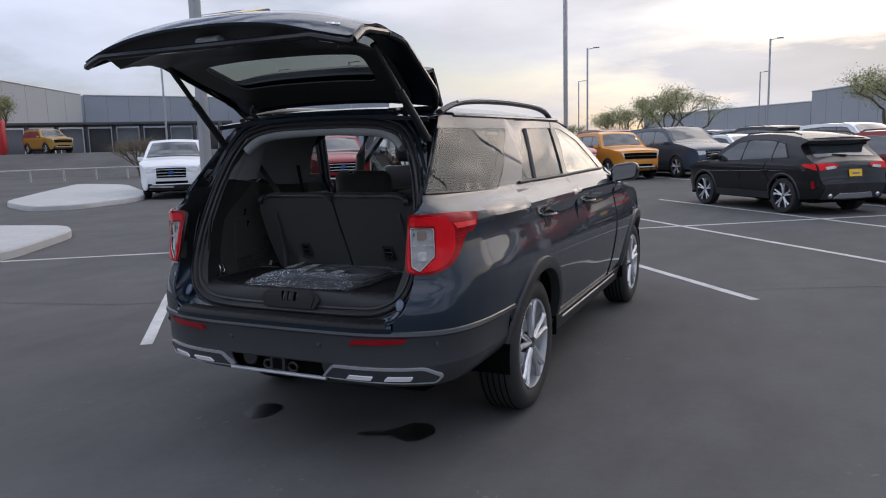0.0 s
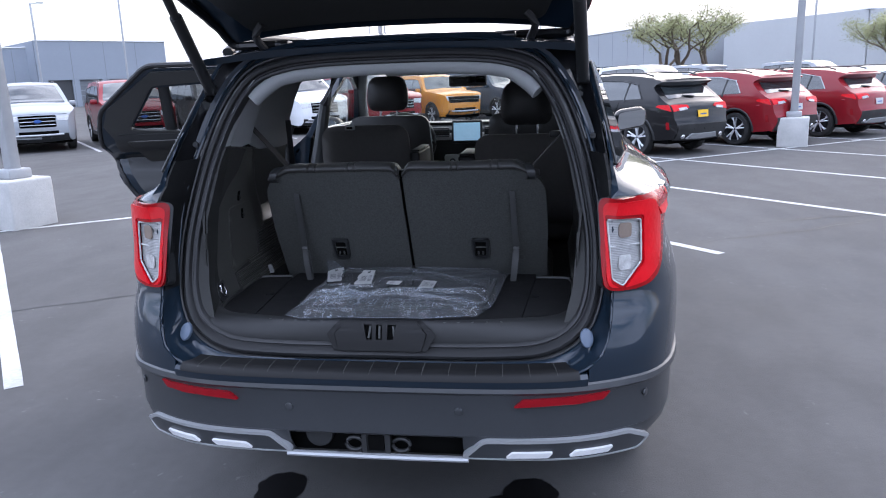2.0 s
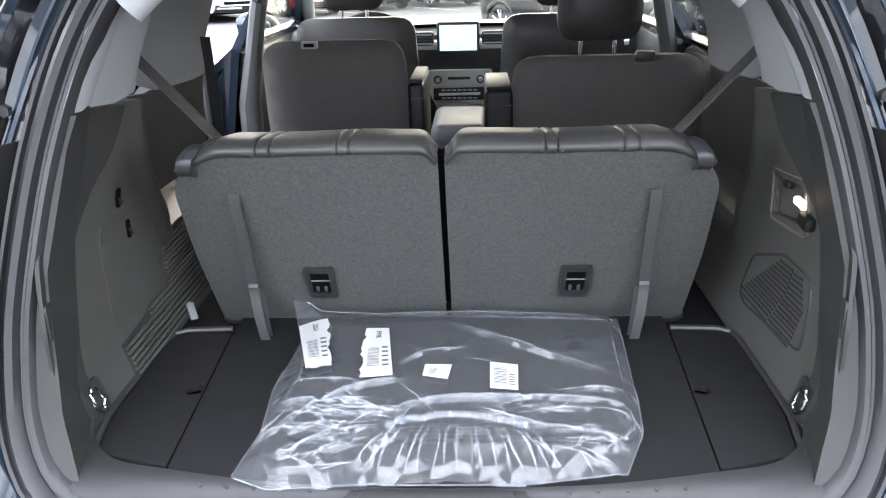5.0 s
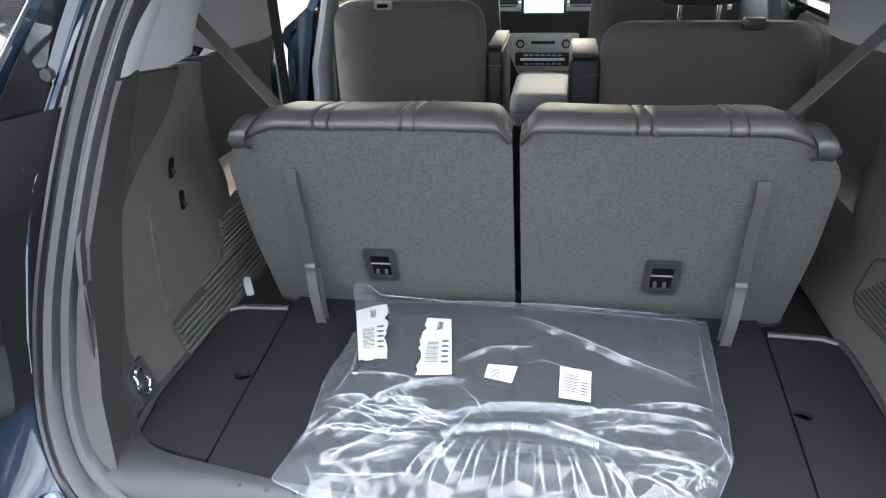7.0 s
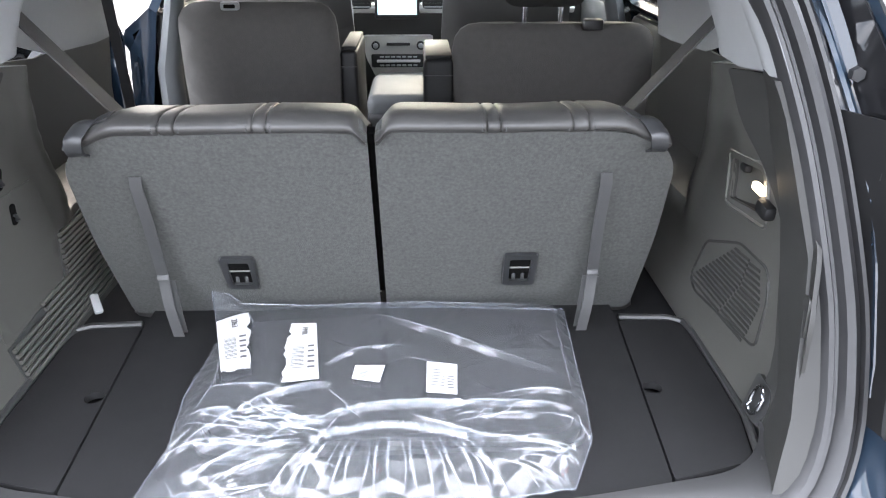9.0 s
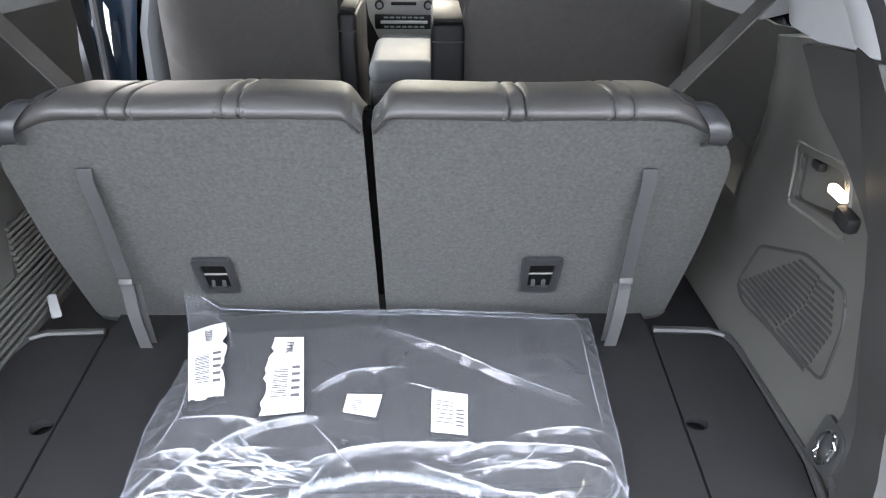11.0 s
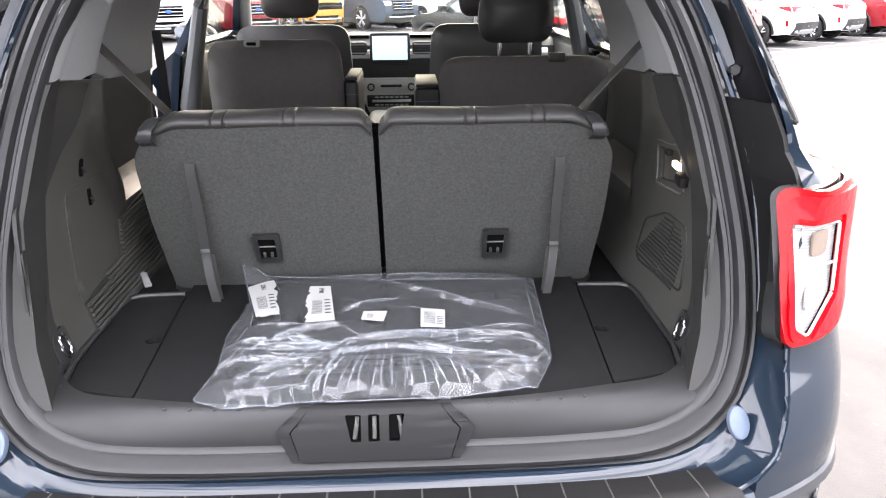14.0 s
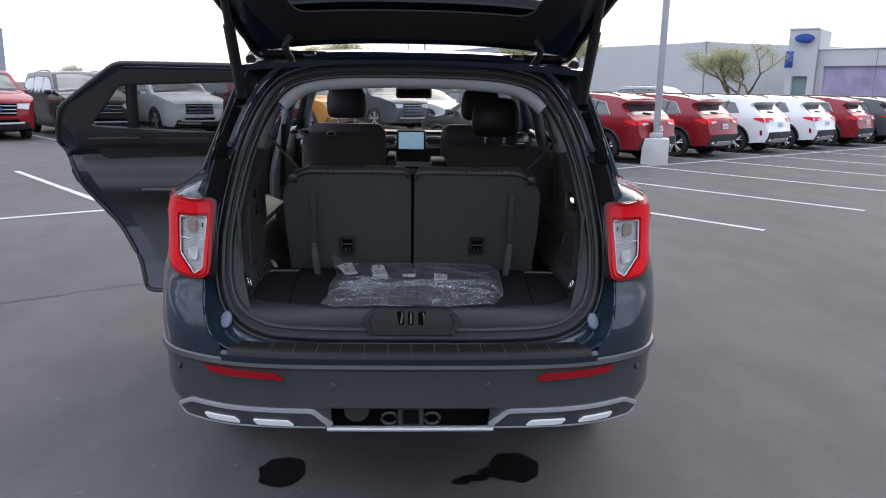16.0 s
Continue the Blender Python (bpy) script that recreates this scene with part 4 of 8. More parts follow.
# bright skid strip with two pods
for s in (1, -1):
    flip = (lambda bm: bm) if s > 0 else mirrored

    def pod(u, v, o=0.020):
        return hull(u, v, o - 0.15 * max(0, 0.50 - v))
    shape = rounded([(0.265, 0.474), (0.335, 0.545), (0.80, 0.545), (0.90, 0.500), (0.86, 0.462)], 0.02)
    hole = rounded([(0.284, 0.477), (0.340, 0.534), (0.796, 0.534), (0.880, 0.495), (0.852, 0.467)], 0.014)
    pd = part("skid_trim", flip(sheet(shape, [hole], 0.035, pod, 0.02)), "silver_trim", suv, "satin silver bumper trim")
    part("skid_panel", flip(sheet(hole, [], 0.05, lambda u, v: pod(u, v, o=0.012), 0.01)), "bumper_grey", pd)
    for u0 in (0.405, 0.60):
        part("slot", flip(sheet(rounded([(u0, 0.482), (u0 + 0.13, 0.482), (u0 + 0.145, 0.502), (u0 + 0.02, 0.502)], 0.006), [], 0.05, lambda u, v: pod(u, v, o=0.019), 0.008)), "bright", pd, "bright slot insert")
part("skid_bar", tube([Vector((x, plan(abs(x))[1] + 0.025, 0.468)) for x in np.linspace(-0.29, 0.29, 15)], 0.012, flat=0.8), "silver_trim", suv, "satin silver lower bar")
# near-black block stands in for the shade in the recess round the hitch
part("dark_recess_block", box((0.70, 0.05, 0.12), (0, 0.02, 0.510), 0.01), "void", suv)
tow = part("tow_hitch", box((0.078, 0.12, 0.078), (0, 0.005, 0.510), 0.008), "clad", suv, "black square tow receiver")
part("receiver_bore", box((0.052, 0.02, 0.052), (0, -0.050, 0.510), 0.004), "void", tow)
part("receiver_collar", sheet(rounded([(-0.045, -0.045), (0.045, -0.045), (0.045, 0.045), (-0.045, 0.045)], 0.012), [rounded([(-0.03, -0.03), (0.03, -0.03), (0.03, 0.03), (-0.03, 0.03)], 0.005)], 0.1, lambda a, b: Vector((a, -0.056, 0.510 + b)), 0.012), "clad", tow)
for s in (1, -1):
    part("chain_loop", tube([Vector((s * 0.075 + 0.028 * math.cos(a), -0.035, 0.495 + 0.022 * math.sin(a))) for a in np.linspace(0, 2 * math.pi, 13)[:-1]], 0.007, True), "clad", tow)
part("plug_socket", cyl(0.045, 0.03, (-0.19, -0.025, 0.525), AX["y"], bevel=0.006), "clad", tow)
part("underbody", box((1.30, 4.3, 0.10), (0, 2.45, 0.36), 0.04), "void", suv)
part("muffler", cyl(0.10, 0.6, (0.25, 0.45, 0.36), AX["x"], bevel=0.02), "clad", suv)

# tail lamps, wrapping the corner
lamp_o = rounded([(0.694, 1.000), (0.682, 1.235), (0.696, 1.253), (0.875, 1.257), (1.150, 1.245), (1.122, 1.176), (1.088, 1.157), (1.032, 1.150), (0.962, 1.056), (0.903, 1.010), (0.845, 0.984), (0.763, 0.977), (0.712, 0.984)], [0.02, 0.012, 0.012, 0.03, 0.010, 0.012, 0.012, 0.012, 0.03, 0.03, 0.03, 0.03, 0.02])
lamp_g = rounded([(0.704, 1.008), (0.693, 1.226), (0.704, 1.241), (0.875, 1.244), (0.930, 1.180), (0.935, 1.100), (0.905, 1.040), (0.835, 0.997), (0.763, 0.987), (0.716, 0.993)], 0.015)
lamp_t = rounded([(0.885, 1.245), (1.132, 1.234), (1.110, 1.184), (0.945, 1.180)], 0.008)
lamp_c = rounded([(0.704, 1.195), (0.822, 1.190), (0.826, 1.060), (0.757, 0.990), (0.720, 1.014)], 0.009)
for s in (1, -1):
    flip = (lambda bm: bm) if s > 0 else mirrored

    def lens(u, v, o=0.026):
        return hull(u, v, o - 0.008 - 0.010 * ease((u - 0.84) / 0.14))

    def grown(k):
        c = Vector((sum(p[0] for p in lamp_c) / len(lamp_c), sum(p[1] for p in lamp_c) / len(lamp_c)))
        return [tuple(c + (Vector(p) - c) * k) for p in lamp_c]
    lm = part("tail_lamp", flip(sheet(lamp_o, [lamp_c], 0.025, lens, 0.008)), "red_lens", suv, "glossy red tail lamp")
    part("lamp_housing", flip(sheet(lamp_o, [], 0.03, lambda u, v: lens(u, v, o=0.012), 0.03)), "clad", lm, "black lamp housing")
    part("light_guide", flip(sheet(lamp_g, [grown(1.10)], 0.025, lambda u, v: lens(u, v, o=0.031), 0.006)), "red_guide", lm, "bright red light guide")
    part("clear_section", flip(sheet(lamp_c, [], 0.04, lambda u, v: lens(u, v, o=0.020), 0.03)), "ribbed_lens", lm, "ribbed clear lens")
    part("lens_frame", flip(tube([lens(*p, o=0.027) for p in grown(0.97)], 0.0030, True, 6)), "clear_lens", lm)
    part("lens_divider", flip(tube([lens(0.715, 1.112, o=0.023), lens(0.822, 1.112, o=0.023)], 0.0032)), "clear_lens", lm)
    for z0, tint in ((1.158, "amber_lens"), (1.062, "clear_lens")):
        part("bulb", flip(sheet(rounded([(0.745, z0 - 0.022), (0.789, z0 - 0.022), (0.789, z0 + 0.022), (0.745, z0 + 0.022)], 0.012), [], 0.03, lambda u, v: lens(u, v, o=0.0225), 0.004)), tint, lm)

    part("upper_lens", flip(sheet(lamp_t, [], 0.02, lambda u, v: lens(u, v, o=0.032 - 0.30 * max(0.0, v - 1.180)), 0.012)), "red_guide", lm, "bright red upper facet")
    for i in range(6):
        z0 = 1.076 + i * 0.016
        part("lens_rib", flip(tube([lens(0.925 + 0.012 * (i > 0), z0, o=0.027), lens(0.955 + 0.011 * i, z0 + 0.003, o=0.027)], 0.0035, seg=6)), "red_guide", lm)

# ---- tail opening: body aperture, seal ----
def flip_side(s, bm):
    return bm if s > 0 else mirrored(bm)


def gate_y(z):
    return 0.10 + 0.39 * (z - 0.83)


def rake_pt(x, z, back=0.0):
    """A point on the raked plane of the tail opening."""
    return Vector((x, gate_y(z) - back, z))


RING = [(0.0, 0.752), (0.35, 0.754), (0.53, 0.772), (0.635, 0.835), (0.680, 0.93), (0.690, 1.05), (0.682, 1.17), (0.645, 1.36), (0.585, 1.53), (0.505, 1.645), (0.40, 1.69), (0.25, 1.708), (0.0, 1.712)]


RING_2D = smooth_line([(x, z, 0) for x, z in RING] + [(-x, z, 0) for x, z in reversed(RING[1:-1])], 0.035, True)


def ring_line(grow=0.0, back=0.0):
    """The opening's rim, widened by grow in its own plane and set back towards the tail."""
    out, n = [], len(RING_2D)
    for i, p in enumerate(RING_2D):
        d = (RING_2D[(i + 1) % n] - RING_2D[i - 1]).normalized()
        out.append(rake_pt(p.x + d.y * grow, p.y - d.x * grow, back))
    return out


def ring_sweep(profile, thick=0.0):
    return grid([list(r) for r in zip(*([ring_line(g, b) for g, b in profile] ))] + [[ring_line(g, b)[0] for g, b in profile]], thick=thick)


part("aperture_seal", ring_sweep([(-0.046, -0.030), (-0.044, -0.004), (-0.038, 0.008), (-0.031, 0.010), (-0.026, 0.002), (-0.022, 0.004), (-0.018, 0.020), (-0.009, 0.027), (-0.001, 0.022), (0.002, 0.008), (0.006, 0.005), (0.010, 0.016), (0.015, 0.018), (0.019, 0.010), (0.020, -0.01)]), "seal", suv, "ribbed black rubber tail opening seal")
part("aperture_channel", ring_sweep([(0.018, -0.004), (0.026, 0.004), (0.031, 0.003), (0.034, 0.012), (0.040, 0.010), (0.052, 0.020)]), "blue_paint", suv)
# painted jambs between the seal and the body's corner
for s in (1, -1):
    def jamb(zr, lift=0.0):
        xr = float(np.interp(zr, [0.752, 0.772, 0.835, 0.93, 1.05, 1.17, 1.36, 1.53, 1.645, 1.70], [0.50, 0.53, 0.635, 0.680, 0.690, 0.682, 0.645, 0.585, 0.520, 0.46]))
        a = rake_pt(xr + 0.02, zr, 0.008)
        e = hull(0.735, zr, -0.010)
        mid = a.lerp(e, 0.5) + Vector((0, 0.035 - lift, 0))
        m2 = a.lerp(e, 0.8) + Vector((0, 0.020 - lift, 0))
        return [a, mid, m2, e]

    for z0, z1, n, name, material, lift, label in ((0.962, 1.250, 8, "lamp_surround", "cover_black", 0.030, "black plastic lamp surround"),
                                                  (1.246, 1.372, 6, "jamb_cover", "cover_black", 0.050, "black plastic jamb cover"), (1.368, 1.70, 12, "pillar_jamb", "black_paint", 0.0, "gloss black tail pillar jamb")):
        part(name, flip_side(s, grid([jamb(float(z), lift) for z in np.linspace(z0, z1, n)], thick=0.004)), material, suv, label)
    for z in (1.30, 1.42, 1.55):
        p = jamb(z, 0.01)[1]
        part("jamb_bolt", cyl(0.010, 0.012, (s * p.x, p.y - 0.012, p.z), AX["y"], 6), "clad", suv)
    crease = [jamb(float(z), 0.0)[0].lerp(jamb(float(z), 0.0)[1], 0.55) + Vector((0, -0.004, 0)) for z in np.linspace(1.0, 1.66, 16)]
    part("drain_channel", flip_side(s, tube(crease, 0.006, seg=6)), "blue_paint", suv)
    stop = cyl(1.0, 0.5, (0, 0, 0), AX["y"], 24, bevel=0.25)
    bmesh.ops.transform(stop, matrix=Matrix.Translation((0.648, 0.047, 0.830)) @ pose(0, 0, 0, -30, 0, 12) @ Matrix.Diagonal((0.021, 0.03, 0.031, 1)), verts=stop.verts)
    part("bump_stop", flip_side(s, stop), "bump_sheen_paint", suv, "oval blue bump stop with sky sheen in its colour")


def evenly(pts, n):
    """n points at even steps along a line of points."""
    run_ = [0.0]
    for a, b in zip(pts, pts[1:]):
        run_.append(run_[-1] + (b - a).length)
    return [Vector([float(np.interp(run_[-1] * i / (n - 1), run_, [p[k] for p in pts])) for k in range(3)]) for i in range(n)]


# painted shelf that runs round the opening's foot, from one lamp to the other
foot_in = evenly([rake_pt(p.x, p.y, 0.004) for p in smooth_line([(x + 0.016 * min(1, x / 0.5), z - 0.012 * (x < 0.6), 0) for x, z in RING[:6]], 0.02) if p.y < 0.975], 44)
foot_out = evenly([hull(p.x, p.y, -0.002) for p in smooth_line([(0, 0.748, 0), (0.35, 0.748, 0), (0.58, 0.749, 0), (0.657, 0.765, 0), (0.70, 0.80, 0), (0.722, 0.85, 0), (0.732, 0.91, 0), (0.735, 0.968, 0)], 0.02)], 44)
foot_rows = []
for a, e in zip(foot_in, foot_out):
    k = ease((a.z - 0.76) / 0.08)
    foot_rows.append([a + Vector((0, 0.01, 0.0)), a, a.lerp(e, 0.18) + Vector((0, 0.004 * k, 0.007 * (1 - k))), a.lerp(e, 0.25) + Vector((0, 0.006 * k, 0.001 * (1 - k))), a.lerp(e, 0.33) + Vector((0, 0.008 * k, -0.014 * (1 - k))), a.lerp(e, 0.62) + Vector((0, 0.012 * k, -0.020 * (1 - k))), a.lerp(e, 0.9) + Vector((0, 0.006 * k, -0.010 * (1 - k))), e])
for s in (1, -1):
    part("tail_jamb", flip_side(s, grid(foot_rows)), "blue_paint", suv, "blue painted shelf of the tail opening")
    part("panel_edge", flip_side(s, tube(foot_out[24:], 0.0045, seg=8)), "blue_paint", suv)
# header panel above the opening
part("tail_header", grid([[Vector((x, 0.446 + dy - 0.10 * abs(x) ** 2, zz - 0.09 * abs(x) ** 2.5)) for dy, zz in ((-0.01, 1.715), (-0.022, 1.735), (0.06, 1.748), (0.15, 1.752), (0.17, 1.765))] for x in np.linspace(-0.66, 0.66, 41)], thick=0.004), "blue_paint", suv)

# ---- wheels ----
def wheel(s, y, parent):
    x0 = s * 0.962
    w = part("wheel", lathe([(x0 - s * 0.235, 0.265), (x0 - s * 0.245, 0.33), (x0 - s * 0.225, 0.375), (x0 - s * 0.20, 0.390), (x0 - s * 0.05, 0.392), (x0 - s * 0.018, 0.375), (x0 + s * 0.003, 0.33), (x0 - s * 0.006, 0.275), (x0 - s * 0.02, 0.262)], 56, "x", (0, y, 0.392)), "rubber", parent, "black tyre")
    for k in (0.055, 0.09, 0.125, 0.16, 0.195):
        part("tread_groove", lathe([(x0 - s * k, 0.3935), (x0 - s * (k + 0.008), 0.3935), (x0 - s * (k + 0.008), 0.389), (x0 - s * k, 0.389)], 56, "x", (0, y, 0.392)), "void", w)
    part("rim", lathe([(x0 - s * 0.20, 0.262), (x0 - s * 0.02, 0.266), (x0 - s * 0.008, 0.262), (x0 - s * 0.012, 0.250), (x0 - s * 0.05, 0.244), (x0 - s * 0.20, 0.244)], 56, "x", (0, y, 0.392)), "rim", w, "bright alloy rim")
    part("brake_disc", cyl(0.17, 0.02, (x0 - s * 0.11, y, 0.392), AX["x"], 32), "silver_trim", w)
    part("wheel_back", cyl(0.245, 0.01, (x0 - s * 0.15, y, 0.392), AX["x"], 32), "void", w)
    part("hub", lathe([(x0 - s * 0.02, 0.001), (x0 - s * 0.022, 0.036), (x0 - s * 0.05, 0.062), (x0 - s * 0.08, 0.062), (x0 - s * 0.08, 0.001)], 30, "x", (0, y, 0.392)), "rim_dark", w)
    for i in range(5):
        for tw in (-1, 1):
            a = radians(90 + i * 72)
            pts = []
            for r, off, dep, wd in ((0.04, 0.06, 0.030, 0.016), (0.13, 0.19 * tw, 0.028, 0.015), (0.20, 0.16 * tw, 0.022, 0.016), (0.252, 0.20 * tw, 0.020, 0.020)):
                b = a + (off * tw * tw if r < 0.1 else off)
                pts.append(Vector((x0 - s * dep, y + r * math.cos(b), 0.392 + r * math.sin(b))))
            part("spoke", tube(pts, [0.020, 0.016, 0.015, 0.019], seg=8, flat=1.0), "rim", w)
    return w


for s in (1, -1):
    for y in (1.125, 4.19):
        wheel(s, y, suv)

# ---- raised tailgate ----
HINGE_Y, HINGE_Z, LIFT = 0.575, 1.735, -75.0
SWING = Matrix.Translation((0, HINGE_Y, HINGE_Z)) @ pose(0, 0, 0, LIFT, 0, 0) @ Matrix.Translation((0, -HINGE_Y, -HINGE_Z))


def gate(x, z, depth=0.0):
    """The tailgate's outer skin when shut."""
    y = lerp(z, [(0.80, -0.030), (0.86, -0.052), (0.95, -0.060), (1.06, -0.050), (1.14, -0.020), (1.24, 0.045), (1.30, 0.085), (1.63, 0.345), (1.70, 0.42), (1.76, 0.56)])
    y += (0.115 - 0.055 * ease((z - 1.05) / 0.2)) * (abs(x) / 0.72) ** 2.6 + depth
    return Vector((x, y, z))


def swung(bm):
    bmesh.ops.transform(bm, matrix=SWING, verts=bm.verts)
    return bm


gate_line = rounded([(-0.735, 0.845), (-0.60, 0.812), (0.60, 0.812), (0.735, 0.845), (0.690, 1.02), (0.675, 1.25), (0.72, 1.29), (0.655, 1.68), (0.62, 1.735), (-0.62, 1.735), (-0.655, 1.68), (-0.72, 1.29), (-0.675, 1.25), (-0.690, 1.02)], 0.03)
gate_hole = rounded([(-0.56, 1.30), (0.56, 1.30), (0.485, 1.60), (-0.485, 1.60)], 0.05)
tg = part("tailgate", swung(sheet(gate_line, [gate_hole], 0.045, lambda x, z: gate(x, z), 0.012)), "blue_paint", suv, "blue tailgate swung up")
part("tail_glass", swung(sheet(rounded([(-0.70, 1.275), (0.70, 1.275), (0.63, 1.645), (-0.63, 1.645)], 0.04), [], 0.08, lambda x, z: gate(x, z, -0.012), 0.006)), "glass_dark", tg, "dark tinted tail glass")
inner_line = rounded([(-0.67, 0.865), (0.67, 0.865), (0.625, 1.05), (0.61, 1.25), (0.60, 1.40), (0.52, 1.68), (-0.52, 1.68), (-0.60, 1.40), (-0.61, 1.25), (-0.625, 1.05)], 0.05)
inner_hole = rounded([(-0.475, 1.325), (0.475, 1.325), (0.42, 1.535), (-0.42, 1.535)], 0.05)


def gate_in(x, z):
    d = 0.075 + 0.03 * ease((1.28 - z) / 0.1)
    edge = min(0.067 - 0.0, 1.0)
    k = min(1.0, max(0.0, (0.66 - abs(x)) / 0.05)) * min(1.0, max(0.0, (z - 0.86) / 0.05))
    return gate(x, z, 0.012 + (d - 0.012) * ease(k))


part("tailgate_lining", swung(sheet(inner_line, [inner_hole], 0.04, gate_in, 0.006)), "trim_dark", tg, "black moulded tailgate lining")
part("gate_edge", swung(tube([gate(x, z, 0.018) for x, z in gate_line], 0.016, True)), "black_paint", tg)
part("latch_cover", swung(box((0.13, 0.05, 0.07), gate(0, 0.90, 0.095), 0.015)), "trim_light", tg, "pale latch cover")
part("pull_handle", swung(box((0.13, 0.02, 0.05), gate(0.36, 0.90, 0.10), 0.01)), "seal", tg)
part("grab_recess", swung(box((0.30, 0.012, 0.04), gate(0.0, 1.14, 0.105), 0.005)), "seal", tg)
sp = part("spoiler", swung(grid([[gate(x, z, d) for z, d in ((1.64, -0.015), (1.66, -0.06), (1.695, -0.10), (1.72, -0.075), (1.745, -0.02))] for x in np.linspace(-0.645, 0.645, 30)], thick=0.02)), "black_paint", tg, "gloss black roof spoiler")
part("brake_light", swung(box((0.34, 0.012, 0.018), gate(0, 1.70, -0.09), 0.003)), "red_lens", sp)
part("wiper_blade", swung(tube([gate(-0.02, 1.305, -0.035), gate(0.16, 1.32, -0.04), gate(0.42, 1.335, -0.03)], [0.02, 0.012, 0.006])), "clad", tg)
bar = part("applique", swung(sheet(rounded([(-0.40, 1.185), (0.40, 1.185), (0.37, 1.245), (-0.37, 1.245)], 0.015), [], 0.05, lambda x, z: gate(x, z, -0.028), 0.03)), "silver_trim", tg, "bright tailgate bar")
for i in range(8):
    part("letter_bar", swung(box((0.052, 0.004, 0.020), gate(-0.235 + i * 0.067, 1.215, -0.031), 0.001)), "blue_paint", bar)
plate = part("dealer_plate", swung(box((0.31, 0.012, 0.155), gate(0, 1.075, -0.006), 0.006)), "ink", tg, "dealer plate in a black frame")
part("plate_face", swung(box((0.285, 0.004, 0.11), gate(0, 1.078, -0.014), 0.002)), "yellow", plate, "yellow dealer plate")
part("plate_mark", swung(cyl(0.022, 0.004, gate(0, 1.058, -0.017), AX["y"] @ Matrix.Diagonal((2.2, 1, 1, 1)))), "blue_ink", plate)
part("plate_bar", swung(box((0.17, 0.003, 0.022), gate(0, 1.107, -0.0175))), "blue_ink", plate)
part("plate_bar", swung(box((0.23, 0.003, 0.016), gate(0, 1.009, -0.0145))), "label", plate)


def text(name, body, size, m, material, parent, depth=0.002):
    cu = bpy.data.curves.new(name, "FONT")
    cu.body, cu.size, cu.extrude, cu.align_x, cu.align_y = body, size, depth, "CENTER", "CENTER"
    tmp = bpy.data.objects.new(name, cu)
    me = bpy.data.meshes.new_from_object(tmp)
    bpy.data.objects.remove(tmp)
    bm = bmesh.new()
    bm.from_mesh(me)
    bpy.data.meshes.remove(me)
    bmesh.ops.transform(bm, matrix=m, verts=bm.verts)
    return part(name, bm, material, parent, flat=True)


text("writing", "SINCE 1922", 0.022, SWING @ Matrix.Translation(gate(0, 1.143, -0.013)) @ pose(0, 0, 0, 90, 0, 0), "label", plate)
text("badge", "XLT", 0.05, SWING @ Matrix.Translation(gate(-0.60, 0.90, -0.004)) @ pose(0, 0, 0, 90, 0, -12), "chrome", tg)
text("badge", "4WD", 0.05, SWING @ Matrix.Translation(gate(0.60, 0.90, -0.004)) @ pose(0, 0, 0, 90, 0, 12), "chrome", tg)
for s in (1, -1):
    foot, head = Vector((s * 0.645, 0.40, 1.60)), SWING @ gate(s * 0.605, 1.22, 0.075)
    st = part("gas_strut", tube([foot, foot.lerp(head, 0.55)], 0.020, seg=12), "clad", suv, "black tailgate lift strut")
    part("strut_rod", tube([foot.lerp(head, 0.5), head], 0.014, seg=12), "clad", st)
    part("ball_joint", cyl(0.018, 0.04, foot, AX["x"], bevel=0.005), "clad", st)
    part("hinge", box((0.05, 0.16, 0.03), (s * 0.40, 0.55, 1.748), 0.01), "black_paint", suv)
    part("cable_sleeve", tube(smooth_line([(s * 0.47, 0.50, 1.735), (s * 0.49, 0.47, 1.78), (s * 0.46, 0.46, 1.82)], 0.02), 0.014), "seal", suv)

# ---- open rear door ----
OPEN = Matrix.Translation((-0.972, 2.03, 0)) @ pose(0, 0, 0, 0, 0, -86) @ Matrix.Translation((0.972, -2.03, 0))


def opened(bm):
    bm = mirrored(bm)
    bmesh.ops.transform(bm, matrix=OPEN, verts=bm.verts)
    return bm


open_win = rounded([(QY(1.17), 1.40), (QY(1.37), 1.635), (QY(2.02), 1.665), (QY(1.96), 1.36)], 0.03)
od = part("rear_door", opened(skin(open_door, [open_win], 0.05, thick=0.02)), "blue_paint", suv, "blue rear door swung open")
part("rear_window", opened(skin(open_win, [], 0.12, -0.012, 0.004)), "glass_dark", od, "dark privacy glass")
part("door_shell", opened(skin(open_door, [open_win], 0.05, -0.022, 0.035)), "blue_paint", od)
part("door_seal", opened(tube([hull(q, z, -0.058) for q, z in rounded(open_door, 0.05)], 0.014, True)), "seal", od, "black rubber door seal")
part("window_frame", opened(skin([(QY(1.08), 1.33), (QY(1.03), 1.42), (QY(1.09), 1.515), (QY(1.385), 1.705), (QY(2.06), 1.71), (QY(2.0), 1.33)], [open_win], 0.05, -0.062, 0.014)), "trim_dark", od, "black window surround")
part("division_bar", opened(tube([hull(QY(1.40), 1.375, -0.03), hull(QY(1.44), 1.645, -0.03)], 0.030, flat=0.6)), "clad", od)
lining = rounded([(QY(1.50), 0.56), (QY(1.44), 0.70), (QY(1.30), 0.89), (QY(1.13), 1.08), (QY(1.07), 1.24), (QY(1.09), 1.37), (QY(1.98), 1.37), (QY(1.99), 0.56)], 0.03)


def door_in(q, z):
    return hull(q, z, -0.085 - 0.035 * math.exp(-((z - 1.03) / 0.06) ** 2) - 0.012 * ease((1.22 - z) / 0.03))


